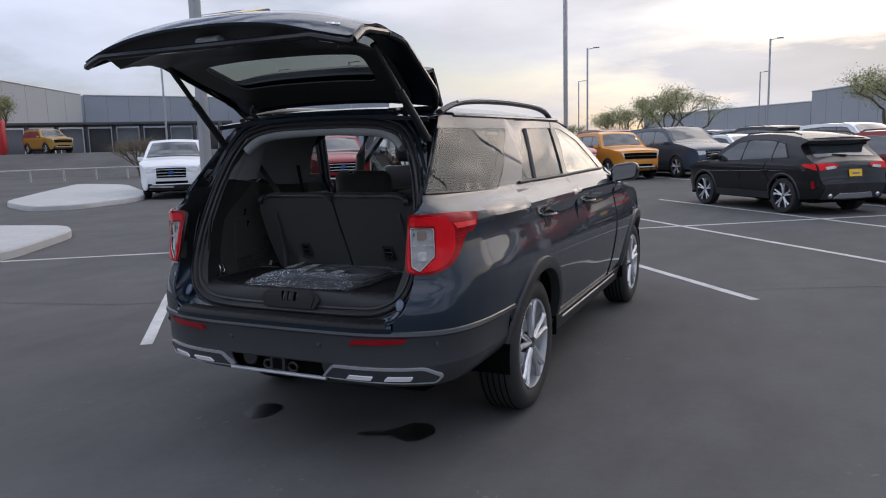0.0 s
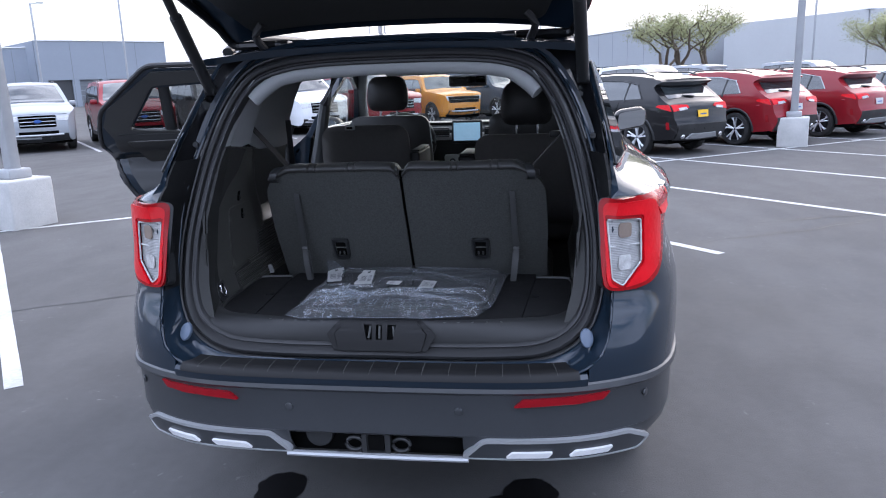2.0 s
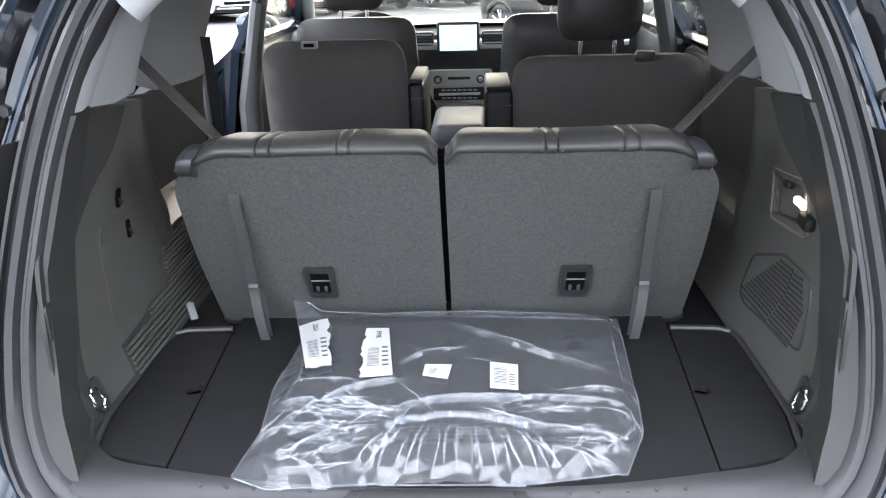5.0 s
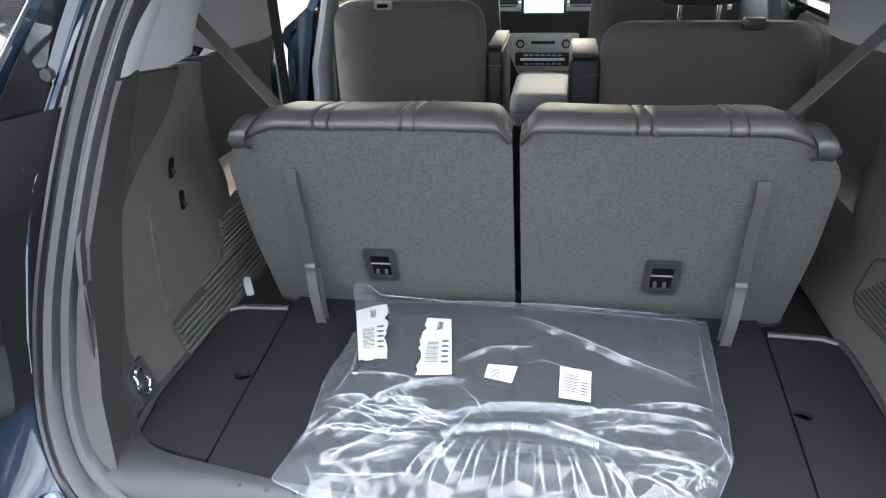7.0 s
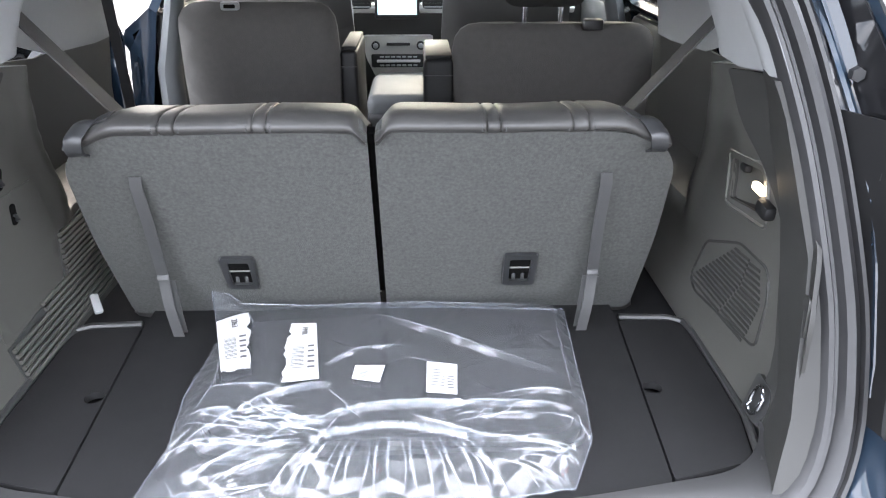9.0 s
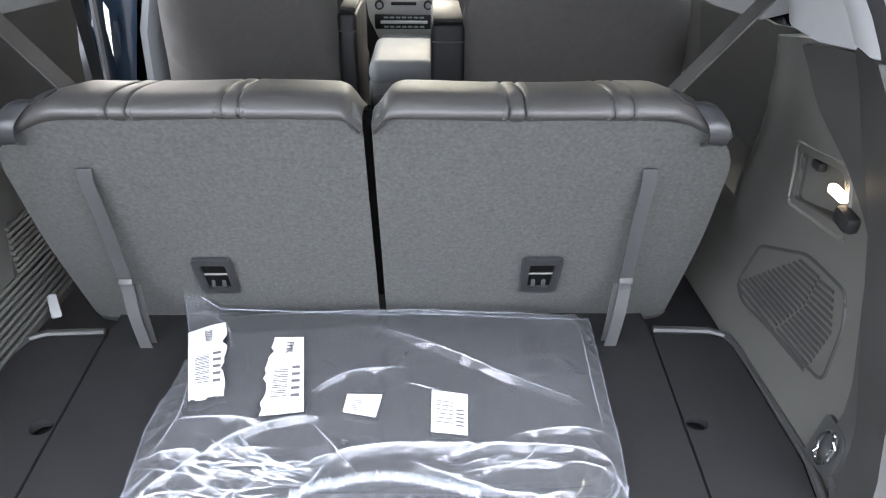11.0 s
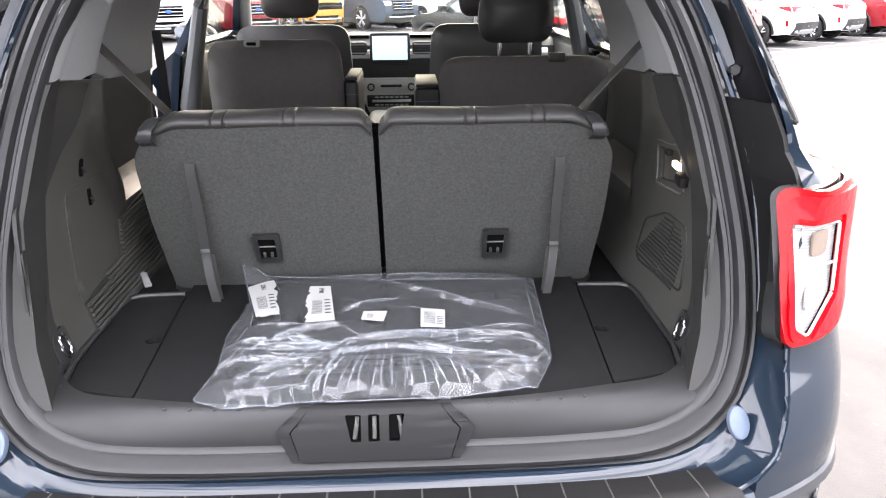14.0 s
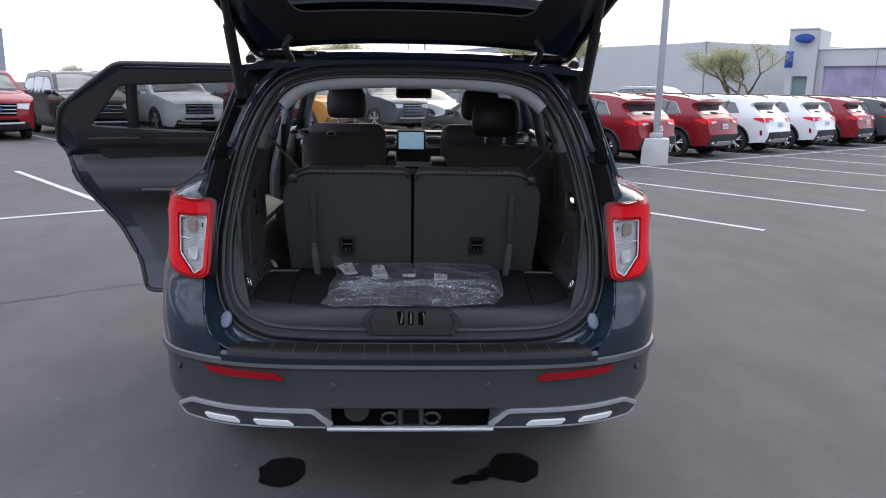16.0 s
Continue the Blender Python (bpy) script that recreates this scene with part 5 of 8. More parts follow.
part("door_lining", opened(sheet(lining, [], 0.03, door_in, 0.01)), "clad", od, "black moulded door lining")
part("door_insert", opened(sheet(rounded([(QY(1.20), 1.20), (QY(1.14), 1.33), (QY(1.94), 1.34), (QY(1.94), 1.23)], 0.02), [], 0.05, lambda q, z: hull(q, z, -0.093), 0.006)), "leather", od)
part("armrest", opened(tube([hull(QY(y), 1.03, -0.14) for y in (1.42, 1.6, 1.8, 1.93)], [0.02, 0.035, 0.04, 0.03], flat=0.6)), "leather", od)
part("map_pocket", opened(sheet(rounded([(QY(1.60), 0.60), (QY(1.54), 0.74), (QY(1.94), 0.74), (QY(1.95), 0.58)], 0.03), [], 0.05, lambda q, z: hull(q, z, -0.13), 0.02)), "clad", od)
part("door_latch", opened(box((0.03, 0.06, 0.09), hull(QY(1.10), 1.12, -0.03), 0.006)), "silver_trim", od)

# ---- load bay ----
FLOOR = 0.858
part("load_floor", sheet(rounded([(-0.4465, 0.145), (-0.25, 0.112), (0.0, 0.100), (0.25, 0.112), (0.4465, 0.145), (0.481, 0.622), (0.481, 0.76), (-0.481, 0.76), (-0.481, 0.622)], 0.01), [], 0.08, lambda x, y: Vector((x, y, FLOOR)), 0.02), "carpet", suv, "black carpeted load floor")
for s in (1, -1):
    lid_shape = rounded([(s * 0.450, 0.150), (s * 0.484, 0.618), (s * 0.612, 0.612), (s * 0.606, 0.30), (s * 0.584, 0.187)], [0.006, 0.008, 0.035, 0.02, 0.02])
    finger = arc(s * 0.484, 0.380, 0.017, 0, 342, 18)
    lid = part("floor_lid", sheet(lid_shape, [finger], 0.12, lambda x, y: Vector((x, y, FLOOR + 0.002)), 0.014), "carpet", suv, "carpeted side floor lid")
    part("finger_hole", cyl(0.0168, 0.03, (s * 0.484, 0.380, FLOOR - 0.03), seg=18), "void", lid)
    part("lid_edge", tube([Vector((x, y, FLOOR + 0.003)) for x, y in ((s * 0.592, 0.18), (s * 0.615, 0.30), (s * 0.620, 0.56), (s * 0.612, 0.606), (s * 0.585, 0.623), (s * 0.486, 0.628))], 0.007), "trim_dark", lid)
part("floor_base", box((1.36, 1.10, 0.02), (0, 0.72, FLOOR - 0.035)), "carpet", suv)
# sill plate with striker slots
def sill_top(x, t, up=0.0):
    """The load sill's face from the seal (t = 0) to the floor's edge (t = 1)."""
    k = abs(x) / 0.6
    y0 = 0.106 + 0.040 * k ** 2 + 0.035 * k ** 5
    y = lerp(t, [(0, 0.0), (0.1, -0.006), (0.35, 0.002), (0.6, 0.012), (0.8, 0.022), (0.92, 0.032), (1.0, 0.045)]) / 0.045 * (y0 - 0.070) + 0.070 + 0.05 * k ** 6 * (1 - t)
    z = lerp(t, [(0, 0.750), (0.1, 0.766), (0.35, 0.795), (0.6, 0.824), (0.8, 0.845), (0.92, 0.854), (1.0, 0.858)]) + 0.05 * k ** 8 * (1 - t)
    return Vector((x, y - up * 0.8, z + up * 0.5))


SILL_FOOT = [p for p in ring_line(-0.034, 0.0) if p.z < 0.93]
SILL_FOOT = evenly(sorted([p for p in SILL_FOOT if p.x >= -0.01], key=lambda p: (p.x if p.z < 0.83 else 0.62 + p.z)), 40)
SILL_FOOT[0].x = 0.0
SILL_HEAD = evenly(smooth_line([(0, 0.100, 0.8585), (0.25, 0.112, 0.8585), (0.448, 0.145, 0.8585), (0.545, 0.168, 0.860), (0.600, 0.215, 0.868), (0.622, 0.270, 0.885)], 0.02), 40)
sill_rows = []
for a, b in zip(SILL_FOOT, SILL_HEAD):
    sill_rows.append([Vector((a.x + (b.x - a.x) * h, a.y + (b.y - a.y) * h, a.z + (b.z - a.z) * v)) for h, v in ((1, 1), (0.71, 0.975), (0.49, 0.90), (0.27, 0.70), (0.06, 0.41), (0.0, 0.15), (0.0, 0.0))])
sill_rows = [[Vector((-p.x, p.y, p.z)) for p in r] for r in reversed(sill_rows[1:])] + sill_rows
sill = part("sill_plate", grid(sill_rows, thick=0.004), "sill_trim", suv, "black moulded load sill plate")
SLOTS = ((-0.054, -0.026, 0.010), (-0.013, 0.007, 0.0), (0.024, 0.052, -0.010))
slot_shapes = [rounded([(a + max(0, k), 0.40), (b + min(0, k), 0.40), (b, 0.80), (a, 0.80)], 0.004) for a, b, k in SLOTS]
part("striker_cover", sheet(rounded([(-0.133, 0.10), (0.133, 0.10), (0.150, 0.55), (0.112, 0.97), (-0.112, 0.97), (-0.150, 0.55)], 0.02), slot_shapes, 0.05, lambda x, t: sill_top(x, t, 0.011), 0.009), "cover_black", sill, "black striker cover with three slots")
for s in (1, -1):
    part("cover_flank", sheet([(s * 0.135, 0.12), (s * 0.152, 0.55), (s * 0.114, 0.96), (s * 0.135, 0.95), (s * 0.178, 0.55), (s * 0.150, 0.10)], [], 0.03, lambda x, t: sill_top(x, t, 0.0105 * max(0.0, min(1.0, (0.18 - abs(x)) / 0.03))), 0.004), "cover_black", sill)
for (a, b, k), shape in zip(SLOTS, slot_shapes):
    slot = part("striker_slot", sheet(shape, [], 0.05, lambda x, t: sill_top(x, t, 0.0018), 0.003), "void", sill)
    x = (a + b) / 2 + (0.006 if k else 0.001)
    part("striker_bar", tube([sill_top(x - 0.4 * k, 0.44, 0.010), sill_top(x, 0.62, 0.011), sill_top(x + 0.2 * k, 0.78, 0.009)], 0.0042, seg=8), "leather_light", slot, "bright steel striker")
for i in range(26):
    x = -0.56 + i * 0.045
    if 0.2 < abs(x) < 0.42:
        part("sill_dimple", cyl(0.004, 0.002, sill_top(x, 0.93, 0.003), seg=8), "trim_mid", sill)

# side linings of the load bay: x as a function of y and z, for the right side
def lining_x(y, z):
    x = lerp(z, [(0.845, 0.618), (0.95, 0.645), (1.20, 0.645), (1.36, 0.625), (1.42, 0.610)])
    bend = 0.655 + 0.085 * ease((1.34 - z) / 0.27)      # the moulding rolls outwards round the seat's shoulder
    x += 0.095 * ease((y - bend) / 0.055) * ease((z - 1.045) / 0.045) + 0.012 * math.exp(-((y - bend + 0.02) / 0.03) ** 2) * -1 * ease((z - 1.0) / 0.1)
    x -= 0.014 * math.exp(-((y - 0.52) / 0.10) ** 2) * math.exp(-((z - 1.30) / 0.06) ** 2)
    x -= 0.025 * ease((0.26 - y) / 0.12)
    return x


TRIM_LOW = [(0.175, 0.848), (0.66, 0.848), (1.30, 0.848), (1.30, 1.36), (0.90, 1.345), (0.72, 1.365), (0.375, 1.415), (0.298, 1.22), (0.216, 1.02)]
for s in (1, -1):
    def wall(y, z, s=s, d=0.0):
        return Vector((s * (lining_x(y, z) - d), y, z))
    if s > 0:
        cut = rounded([(0.415, 1.168), (0.556, 1.150), (0.556, 1.226), (0.435, 1.240)], 0.012)
        holes = [cut]
    else:
        holes = []
    lw = part("side_lining", sheet(TRIM_LOW, holes, 0.020, wall, 0.006), "trim_mid", suv, "dark grey moulded side lining")
    # rim beside the seal
    rows = []
    for z in np.linspace(0.80, 1.405, 24):
        zz = float(z)
        xo = float(np.interp(zz, [0.835, 0.93, 1.05, 1.17, 1.36, 1.53], [0.600, 0.640, 0.650, 0.642, 0.606, 0.546]))
        a = rake_pt(xo + 0.004, zz, -0.004)
        b = rake_pt(min(xo - 0.010, lining_x(gate_y(zz) + 0.012, zz) - 0.012), zz, -0.012)
        c = Vector((lining_x(gate_y(zz) + 0.11, zz) - 0.008, gate_y(zz) + 0.11, zz))
        rows.append([Vector((s * p.x, p.y, p.z)) for p in (a, b, c)])
    part("lining_edge", grid(rows, thick=0.004), "trim_strip", lw)
    strip = rounded([(0.170, 0.880), (0.290, 0.880), (0.292, 0.998), (0.343, 1.178), (0.430, 1.262), (0.578, 1.378), (0.425, 1.398), (0.318, 1.274), (0.226, 1.183), (0.190, 1.095)], 0.015)
    slot_ = rounded([(0.258, 1.180), (0.294, 1.184), (0.311, 1.222), (0.277, 1.221)], 0.004)
    sp_ = part("rim_strip", sheet(strip, [slot_], 0.03, lambda y, z: wall(y, z, d=0.005), 0.007), "trim_strip", lw, "dark grey strip beside the seal")
    part("strip_slot", sheet(slot_, [], 0.03, lambda y, z: wall(y, z, d=0.0005), 0.002), "cover_black", sp_)
    part("slot_tab", sheet([(0.262, 1.181), (0.280, 1.183), (0.296, 1.221), (0.279, 1.220)], [], 0.03, lambda y, z: wall(y, z, d=0.004), 0.002), "trim_strip", sp_)
    # seam lines, pocket, hooks
    if s < 0:
        part("access_panel", sheet(rounded([(0.424, 0.940), (0.427, 1.088), (0.438, 1.172), (0.640, 1.172), (0.675, 1.045), (0.655, 0.958)], [0.006, 0.02, 0.025, 0.02, 0.01, 0.01]), [], 0.03, lambda y, z: wall(y, z, d=0.0035), 0.004), "trim_mid", lw)
        part("vent_backing", sheet([(0.426, 0.862), (0.95, 0.862), (0.95, 1.055), (0.688, 1.045), (0.666, 0.950), (0.424, 0.930)], [], 0.06, lambda y, z: wall(y, z, d=0.004), 0.003), "trim_dark", lw)
        for i in range(16):
            z0 = 0.866 + 0.0115 * i
            y0 = 0.430 if z0 < 0.929 else (0.675 if z0 > 0.95 else 0.56)
            part("vent_slat", tube([wall(y0, z0, d=0.009), wall(0.945, z0 + 0.006, d=0.009)], 0.0046, seg=6), "trim_mid", lw)
    else:
        for i in range(14):
            z0 = 0.938 + 0.0108 * i
            ya, yb = 0.372 + 0.004 * abs(i - 8), 0.655 - 0.0135 * max(0, i - 1)
            for y_from, y_to in ((ya, ya + 0.40 * (yb - ya)), (ya + 0.42 * (yb - ya), yb)):
                part("speaker_slat", tube([wall(y_from, z0, d=0.003), wall(y_to, z0 - 0.004, d=0.003)], 0.0034, seg=6), "trim_strip", lw)
        part("grille_rim", tube([wall(y, z, d=0.003) for y, z in rounded([(0.360, 0.950), (0.628, 0.922), (0.668, 0.942), (0.620, 1.035), (0.480, 1.092), (0.366, 1.094), (0.350, 1.049)], 0.02)], 0.0032, True, 6), "trim_strip", lw)
        pk = part("lamp_pocket", sheet(cut, [], 0.03, lambda y, z: wall(y, z, d=-0.030 + 0.020 * ease((y - 0.43) / 0.12)), 0.004), "trim_mid", lw, "sloping pocket of the lamp")
        part("pocket_wall", grid([[wall(y, z, d=0.001) for y, z in cut + cut[:1]], [wall(y, z, d=-0.036) for y, z in cut + cut[:1]]]), "trim_strip", pk)
        part("bay_lamp", box((0.012, 0.040, 0.014), (0.636, 0.436, 1.208), 0.004, pose(0, 0, 0, 4, 0, 0)), "lamp_on", pk, "small lit load bay lamp")
        part("pocket_latch", box((0.022, 0.042, 0.026), (0.634, 0.399, 1.186), 0.008, pose(0, 0, 0, 8, 0, 0)), "cover_black", pk)
        part("pocket_hook", box((0.014, 0.024, 0.014), (0.640, 0.505, 1.222), 0.004), "cover_black", pk)
        part("pocket_rim", tube([wall(y, z, d=0.002) for y, z in rounded([(0.400, 1.150), (0.570, 1.136), (0.570, 1.238), (0.420, 1.252)], 0.02)], 0.004, True, 6), "trim_mid", lw)
    part("blank_cover", sheet(rounded([(0.196, 1.066), (0.256, 1.060), (0.263, 1.120), (0.203, 1.127)], 0.010), [], 0.05, lambda a, b: wall(a, b, d=0.0095), 0.005), "trim_strip", lw)
    hk = part("tie_down", sheet(rounded([(0.250, 0.872), (0.314, 0.852), (0.314, 0.935), (0.262, 0.930), (0.248, 0.905)], 0.01), [], 0.05, lambda a, b: wall(a, b, d=0.006), 0.008), "trim_dark", lw)
    part("ring", tube([wall(0.276 + 0.015 * math.cos(a), 0.906 + 0.024 * math.sin(a), d=0.018) for a in np.linspace(0, 2 * math.pi, 17)[:-1]], 0.0034, True), "chrome", hk, "steel tie-down ring")
    for y, z in ((0.525, 1.205), (0.546, 1.134)):
        if s < 0:
            rc = part("hook_recess", sheet(rounded([(y - 0.008, z - 0.019), (y + 0.008, z - 0.019), (y + 0.010, z + 0.019), (y - 0.006, z + 0.019)], 0.007), [], 0.02, lambda a, b: wall(a, b, d=0.0065), 0.003), "void", lw)
            part("bag_hook", tube(smooth_line([wall(y + 0.004, z - 0.012, d=0.004), wall(y, z - 0.008, d=0.014), wall(y - 0.006, z + 0.002, d=0.012)], 0.005), 0.0032), "clad", rc)
    # pale upper pillar trim
    up_out = [(0.338, 1.412), (0.52, 1.392), (0.60, 1.398), (0.78, 1.392), (0.95, 1.345), (1.20, 1.332), (1.30, 1.335), (1.27, 1.50), (1.22, 1.69), (0.545, 1.72), (0.455, 1.715), (0.40, 1.58)]

    def upper(y, z, s=s):
        x = lerp(z, [(1.34, 0.618), (1.42, 0.602), (1.53, 0.555), (1.62, 0.505), (1.72, 0.40)]) + 0.10 * ease((y - 0.60) / 0.16)
        return Vector((s * x, y, z))

    band_ = []
    for z in np.linspace(1.408, 1.63, 10):
        zz = float(z)
        xo = float(np.interp(zz, [1.36, 1.53, 1.645, 1.69], [0.612, 0.552, 0.475, 0.38]))
        c = upper(gate_y(zz) + 0.11, zz)
        band_.append([Vector((s * p.x, p.y, p.z)) for p in (rake_pt(xo, zz, 0.008), rake_pt(xo - 0.014, zz, -0.03), Vector((abs(c.x), c.y, c.z)))])
    part("pillar_trim", grid(band_, thick=0.004), "trim_light", suv, "pale grey pillar trim")
    part("pillar_trim", sheet(up_out, [], 0.04, upper, 0.008), "trim_light", suv, "pale grey pillar trim")
    # belts
    part("seat_belt", grid([[Vector((s * (0.665 - 0.215 * t + dx), 0.70 - 0.04 * t + dy, 1.49 - 0.225 * t)) for dx, dy in ((0.0, -0.024), (0.0, 0.024))] for t in [i / 8 for i in range(9)]], thick=0.003), "belt", suv, "dark seat belt webbing")
    if s < 0:
        part("seat_belt", grid([[Vector((-0.598 - 0.035 * t + dx, 1.02 + 0.12 * t, 1.46 - 0.30 * t)) for dx in (-0.012, 0.012)] for t in [i / 8 for i in range(9)]], thick=0.003), "seal", suv, "black second row seat belt")
    for yy in (2.0,):
        part("roof_pillar", tube([Vector((s * 0.855, yy + 0.12, 0.55)), Vector((s * 0.845, yy + 0.11, 1.10)), Vector((s * 0.80, yy + 0.10, 1.30)), Vector((s * 0.74, yy + 0.04, 1.50)), Vector((s * 0.64, yy, 1.70))], [0.075, 0.07, 0.055, 0.05, 0.045], seg=10, flat=0.6), "pillar_grey", suv, "grey middle pillar trim")
    part("screen_pillar", tube([Vector((s * 0.83, 3.28, 1.30)), Vector((s * 0.76, 2.95, 1.50)), Vector((s * 0.66, 2.62, 1.68))], 0.035, seg=10), "trim_light", suv, "pale grey pillar trim")
    part("front_lining", box((0.05, 1.05, 0.60), (s * 0.865, 2.65, 1.00), 0.02), "trim_dark", suv)
    if s > 0:
        part("rear_lining", box((0.05, 0.95, 0.60), (s * 0.865, 1.55, 1.00), 0.02), "trim_mid", suv)

roof_lining = [cross(0.46, 1.70, QY(0.42), 1.715), cross(0.9, 1.695, QY(0.95), 1.735), cross(1.5, 1.695, QY(1.5), 1.745), cross(2.1, 1.69, QY(2.1), 1.742), cross(2.6, 1.665, QY(2.6), 1.705)]
for r in roof_lining:
    for v in r:
        v.x *= 0.97
part("headlining", grid(roof_lining, thick=0.01), "headliner", suv, "pale grey headlining")
part("opening_trim", tube(smooth_line([rake_pt(x, z, -0.030) for x, z in ((-0.500, 1.56), (-0.435, 1.615), (-0.34, 1.645), (0, 1.660), (0.34, 1.645), (0.435, 1.615), (0.500, 1.56))], 0.05), 0.028, seg=10), "trim_light", suv, "pale grey opening trim")
part("cabin_floor", box((1.60, 2.5, 0.03), (0, 2.2, 0.52)), "carpet", suv)

# ---- third row seat backs ----
SLOPE3 = 0.47
LEAN3 = math.degrees(math.atan(SLOPE3))


def back3(x, up, out=0.0):
    """A point on the rear of the third row backs; up is the height above the floor."""
    z = FLOOR - 0.005 + up
    n = Vector((0, -1, -SLOPE3)).normalized()
    return Vector((x, 0.632 - SLOPE3 * (z - 0.975), z)) + n * out


for s in (1, -1):
    seat = part("rear_seat_back", sheet(rounded([(s * 0.006, 0.0), (s * 0.525, -0.005), (s * 0.530, 0.20), (s * 0.522, 0.372), (s * 0.478, 0.424), (s * 0.40, 0.442), (s * 0.006, 0.443)], [0.01, 0.02, 0.05, 0.05, 0.04, 0.04, 0.015]), [], 0.05,
                lambda x, u: back3(x, u, 0.018 * (1 - max(0, (abs(abs(x) - 0.28) - 0.2) / 0.085) ** 2 * 0.5) - 0.018 + 0.004 * noise.noise((x * 5, u * 5, 0))), 0.030), "seat_carpet", suv, "grey carpet-backed folding rear seat")
    # leather crown rolled over the top, stitched across in two places
    seams = (0.190, 0.212, 0.330, 0.356) if s > 0 else (0.166, 0.188, 0.312, 0.338)
    CROSS = [(-0.009, -0.001), (-0.002, 0.0045), (0.0035, 0.006), (0.0070, 0.002), (0.0085, -0.007), (0.0080, -0.021), (0.002, -0.040), (-0.013, -0.070), (-0.031, -0.100), (-0.049, -0.130), (-0.072, -0.155)]
    stations = sorted({round(0.008 + 0.492 * i / 64, 4) for i in range(65)} | {round(c + d, 4) for c in seams for d in (-0.004, -0.0018, 0.0, 0.0018, 0.004)})

    def crown_at(x, up, out):
        inner, outer = ease((x - 0.006) / 0.045), ease((0.502 - x) / 0.085)
        low_ = 0.451 - 0.026 * (1 - ease((x - 0.004) / 0.03)) - 0.034 * ease((x - 0.40) / 0.11)
        k = 0.15 + 0.85 * min(inner, outer)
        sag = 0.002 * math.sin(x * 17 + s) * min(inner, outer)
        return back3(s * x, low_ + (up * k if up > 0 else up) + sag * (out < 0), out * (0.8 + 0.2 * k))

    crown = []
    for x in stations:
        dent = 0.0030 * max(math.exp(-((x - c) / 0.0022) ** 2) for c in seams)
        puffed = 0.0012 * max(math.exp(-((abs(x - c) - 0.008) / 0.005) ** 2) for c in seams)
        crown.append([crown_at(x, up - (dent - puffed) * (i > 2), out - (dent - puffed) * (i < 4)) for i, (up, out) in enumerate(CROSS)])
    if s < 0:
        crown.reverse()
    part("seat_crown", grid(crown, thick=0.003), "leather", seat, "black stitched leather seat top", angle=70)
    for c in (seams[0] - 0.008, seams[1] + 0.008, seams[2] - 0.008, seams[3] + 0.008):
        for k in range(11):
            t = k / 10 * 5
            (u0, o0), (u1, o1) = CROSS[1 + int(min(t, 4.999))], CROSS[2 + int(min(t, 4.999))]
            f = t - int(min(t, 4.999))
            part("stitch", box((0.0016, 0.0042, 0.0016), crown_at(c, u0 + (u1 - u0) * f, o0 + (o1 - o0) * f + 0.0015), turn=pose(0, 0, 0, 90 - 24 * t - LEAN3, 0, 0)), "webbing", seat)
    for c in (0.012,):
        part("seat_piping", tube([crown_at(c, u, o + 0.001) for u, o in CROSS[:8]], 0.0022, seg=6), "leather", seat)
    # release handle, latch plate, pull strap, tag
    lat = part("latch_plate", sheet(rounded([(s * 0.275 - 0.031, 0.083), (s * 0.275 + 0.031, 0.083), (s * 0.275 + 0.033, 0.168), (s * 0.275 - 0.033, 0.168)], 0.008), [rounded([(s * 0.275 - 0.020, 0.096), (s * 0.275 + 0.020, 0.096), (s * 0.275 + 0.021, 0.156), (s * 0.275 - 0.021, 0.156)], 0.005)], 0.05, lambda x, u: back3(x, u, 0.007), 0.008), "clad", seat, "black anchor plate")
    part("latch_bore", sheet([(s * 0.275 - 0.022, 0.094), (s * 0.275 + 0.022, 0.094), (s * 0.275 + 0.022, 0.158), (s * 0.275 - 0.022, 0.158)], [], 0.1, lambda x, u: back3(x, u, 0.004), 0.002), "void", lat)
    part("anchor_bar", tube([back3(s * 0.275 - 0.020, 0.132, 0.008), back3(s * 0.275 + 0.020, 0.132, 0.008)], 0.0022), "trim_mid", lat)
    for dx in (-0.010, 0.008):
        part("latch_tab", box((0.007, 0.004, 0.016), back3(s * 0.275 + dx, 0.107, 0.006), 0.002), "trim_dark", lat)
    strap_line = smooth_line([back3(s * 0.402, 0.362, 0.006), back3(s * 0.404, 0.345, 0.012), back3(s * 0.406, 0.27, 0.020), back3(s * 0.409, 0.20, 0.030), back3(s * 0.413, 0.145, 0.035), back3(s * 0.408, 0.10, 0.066), back3(s * 0.400, 0.05, 0.092), back3(s * 0.394, 0.014, 0.108), back3(s * 0.393, 0.004, 0.100), back3(s * 0.397, 0.035, 0.082), back3(s * 0.403, 0.085, 0.055), back3(s * 0.408, 0.13, 0.028)], 0.02)
    part("pull_strap", grid([[p + Vector((dx, 0, 0)) for dx in (-0.0105, 0.0, 0.0105)] for p in strap_line], thick=0.002), "webbing", seat, "grey webbing pull strap")
    part("strap_stitch", box((0.0225, 0.003, 0.010), back3(s * 0.412, 0.150, 0.038), 0.002, pose(0, 0, 0, -LEAN3, 0, 0)), "webbing", seat)
    part("anchor_tag", sheet(rounded([(s * 0.43 - 0.010, 0.074), (s * 0.43 + 0.010, 0.074), (s * 0.43 + 0.010, 0.099), (s * 0.43 - 0.010, 0.099)], 0.003), [rounded([(s * 0.43 - 0.0068, 0.078), (s * 0.43 + 0.0068, 0.078), (s * 0.43 + 0.0068, 0.095), (s * 0.43 - 0.0068, 0.095)], 0.002)], 0.05, lambda x, u: back3(x, u, 0.004), 0.002), "webbing", seat, "small outlined anchor tag")
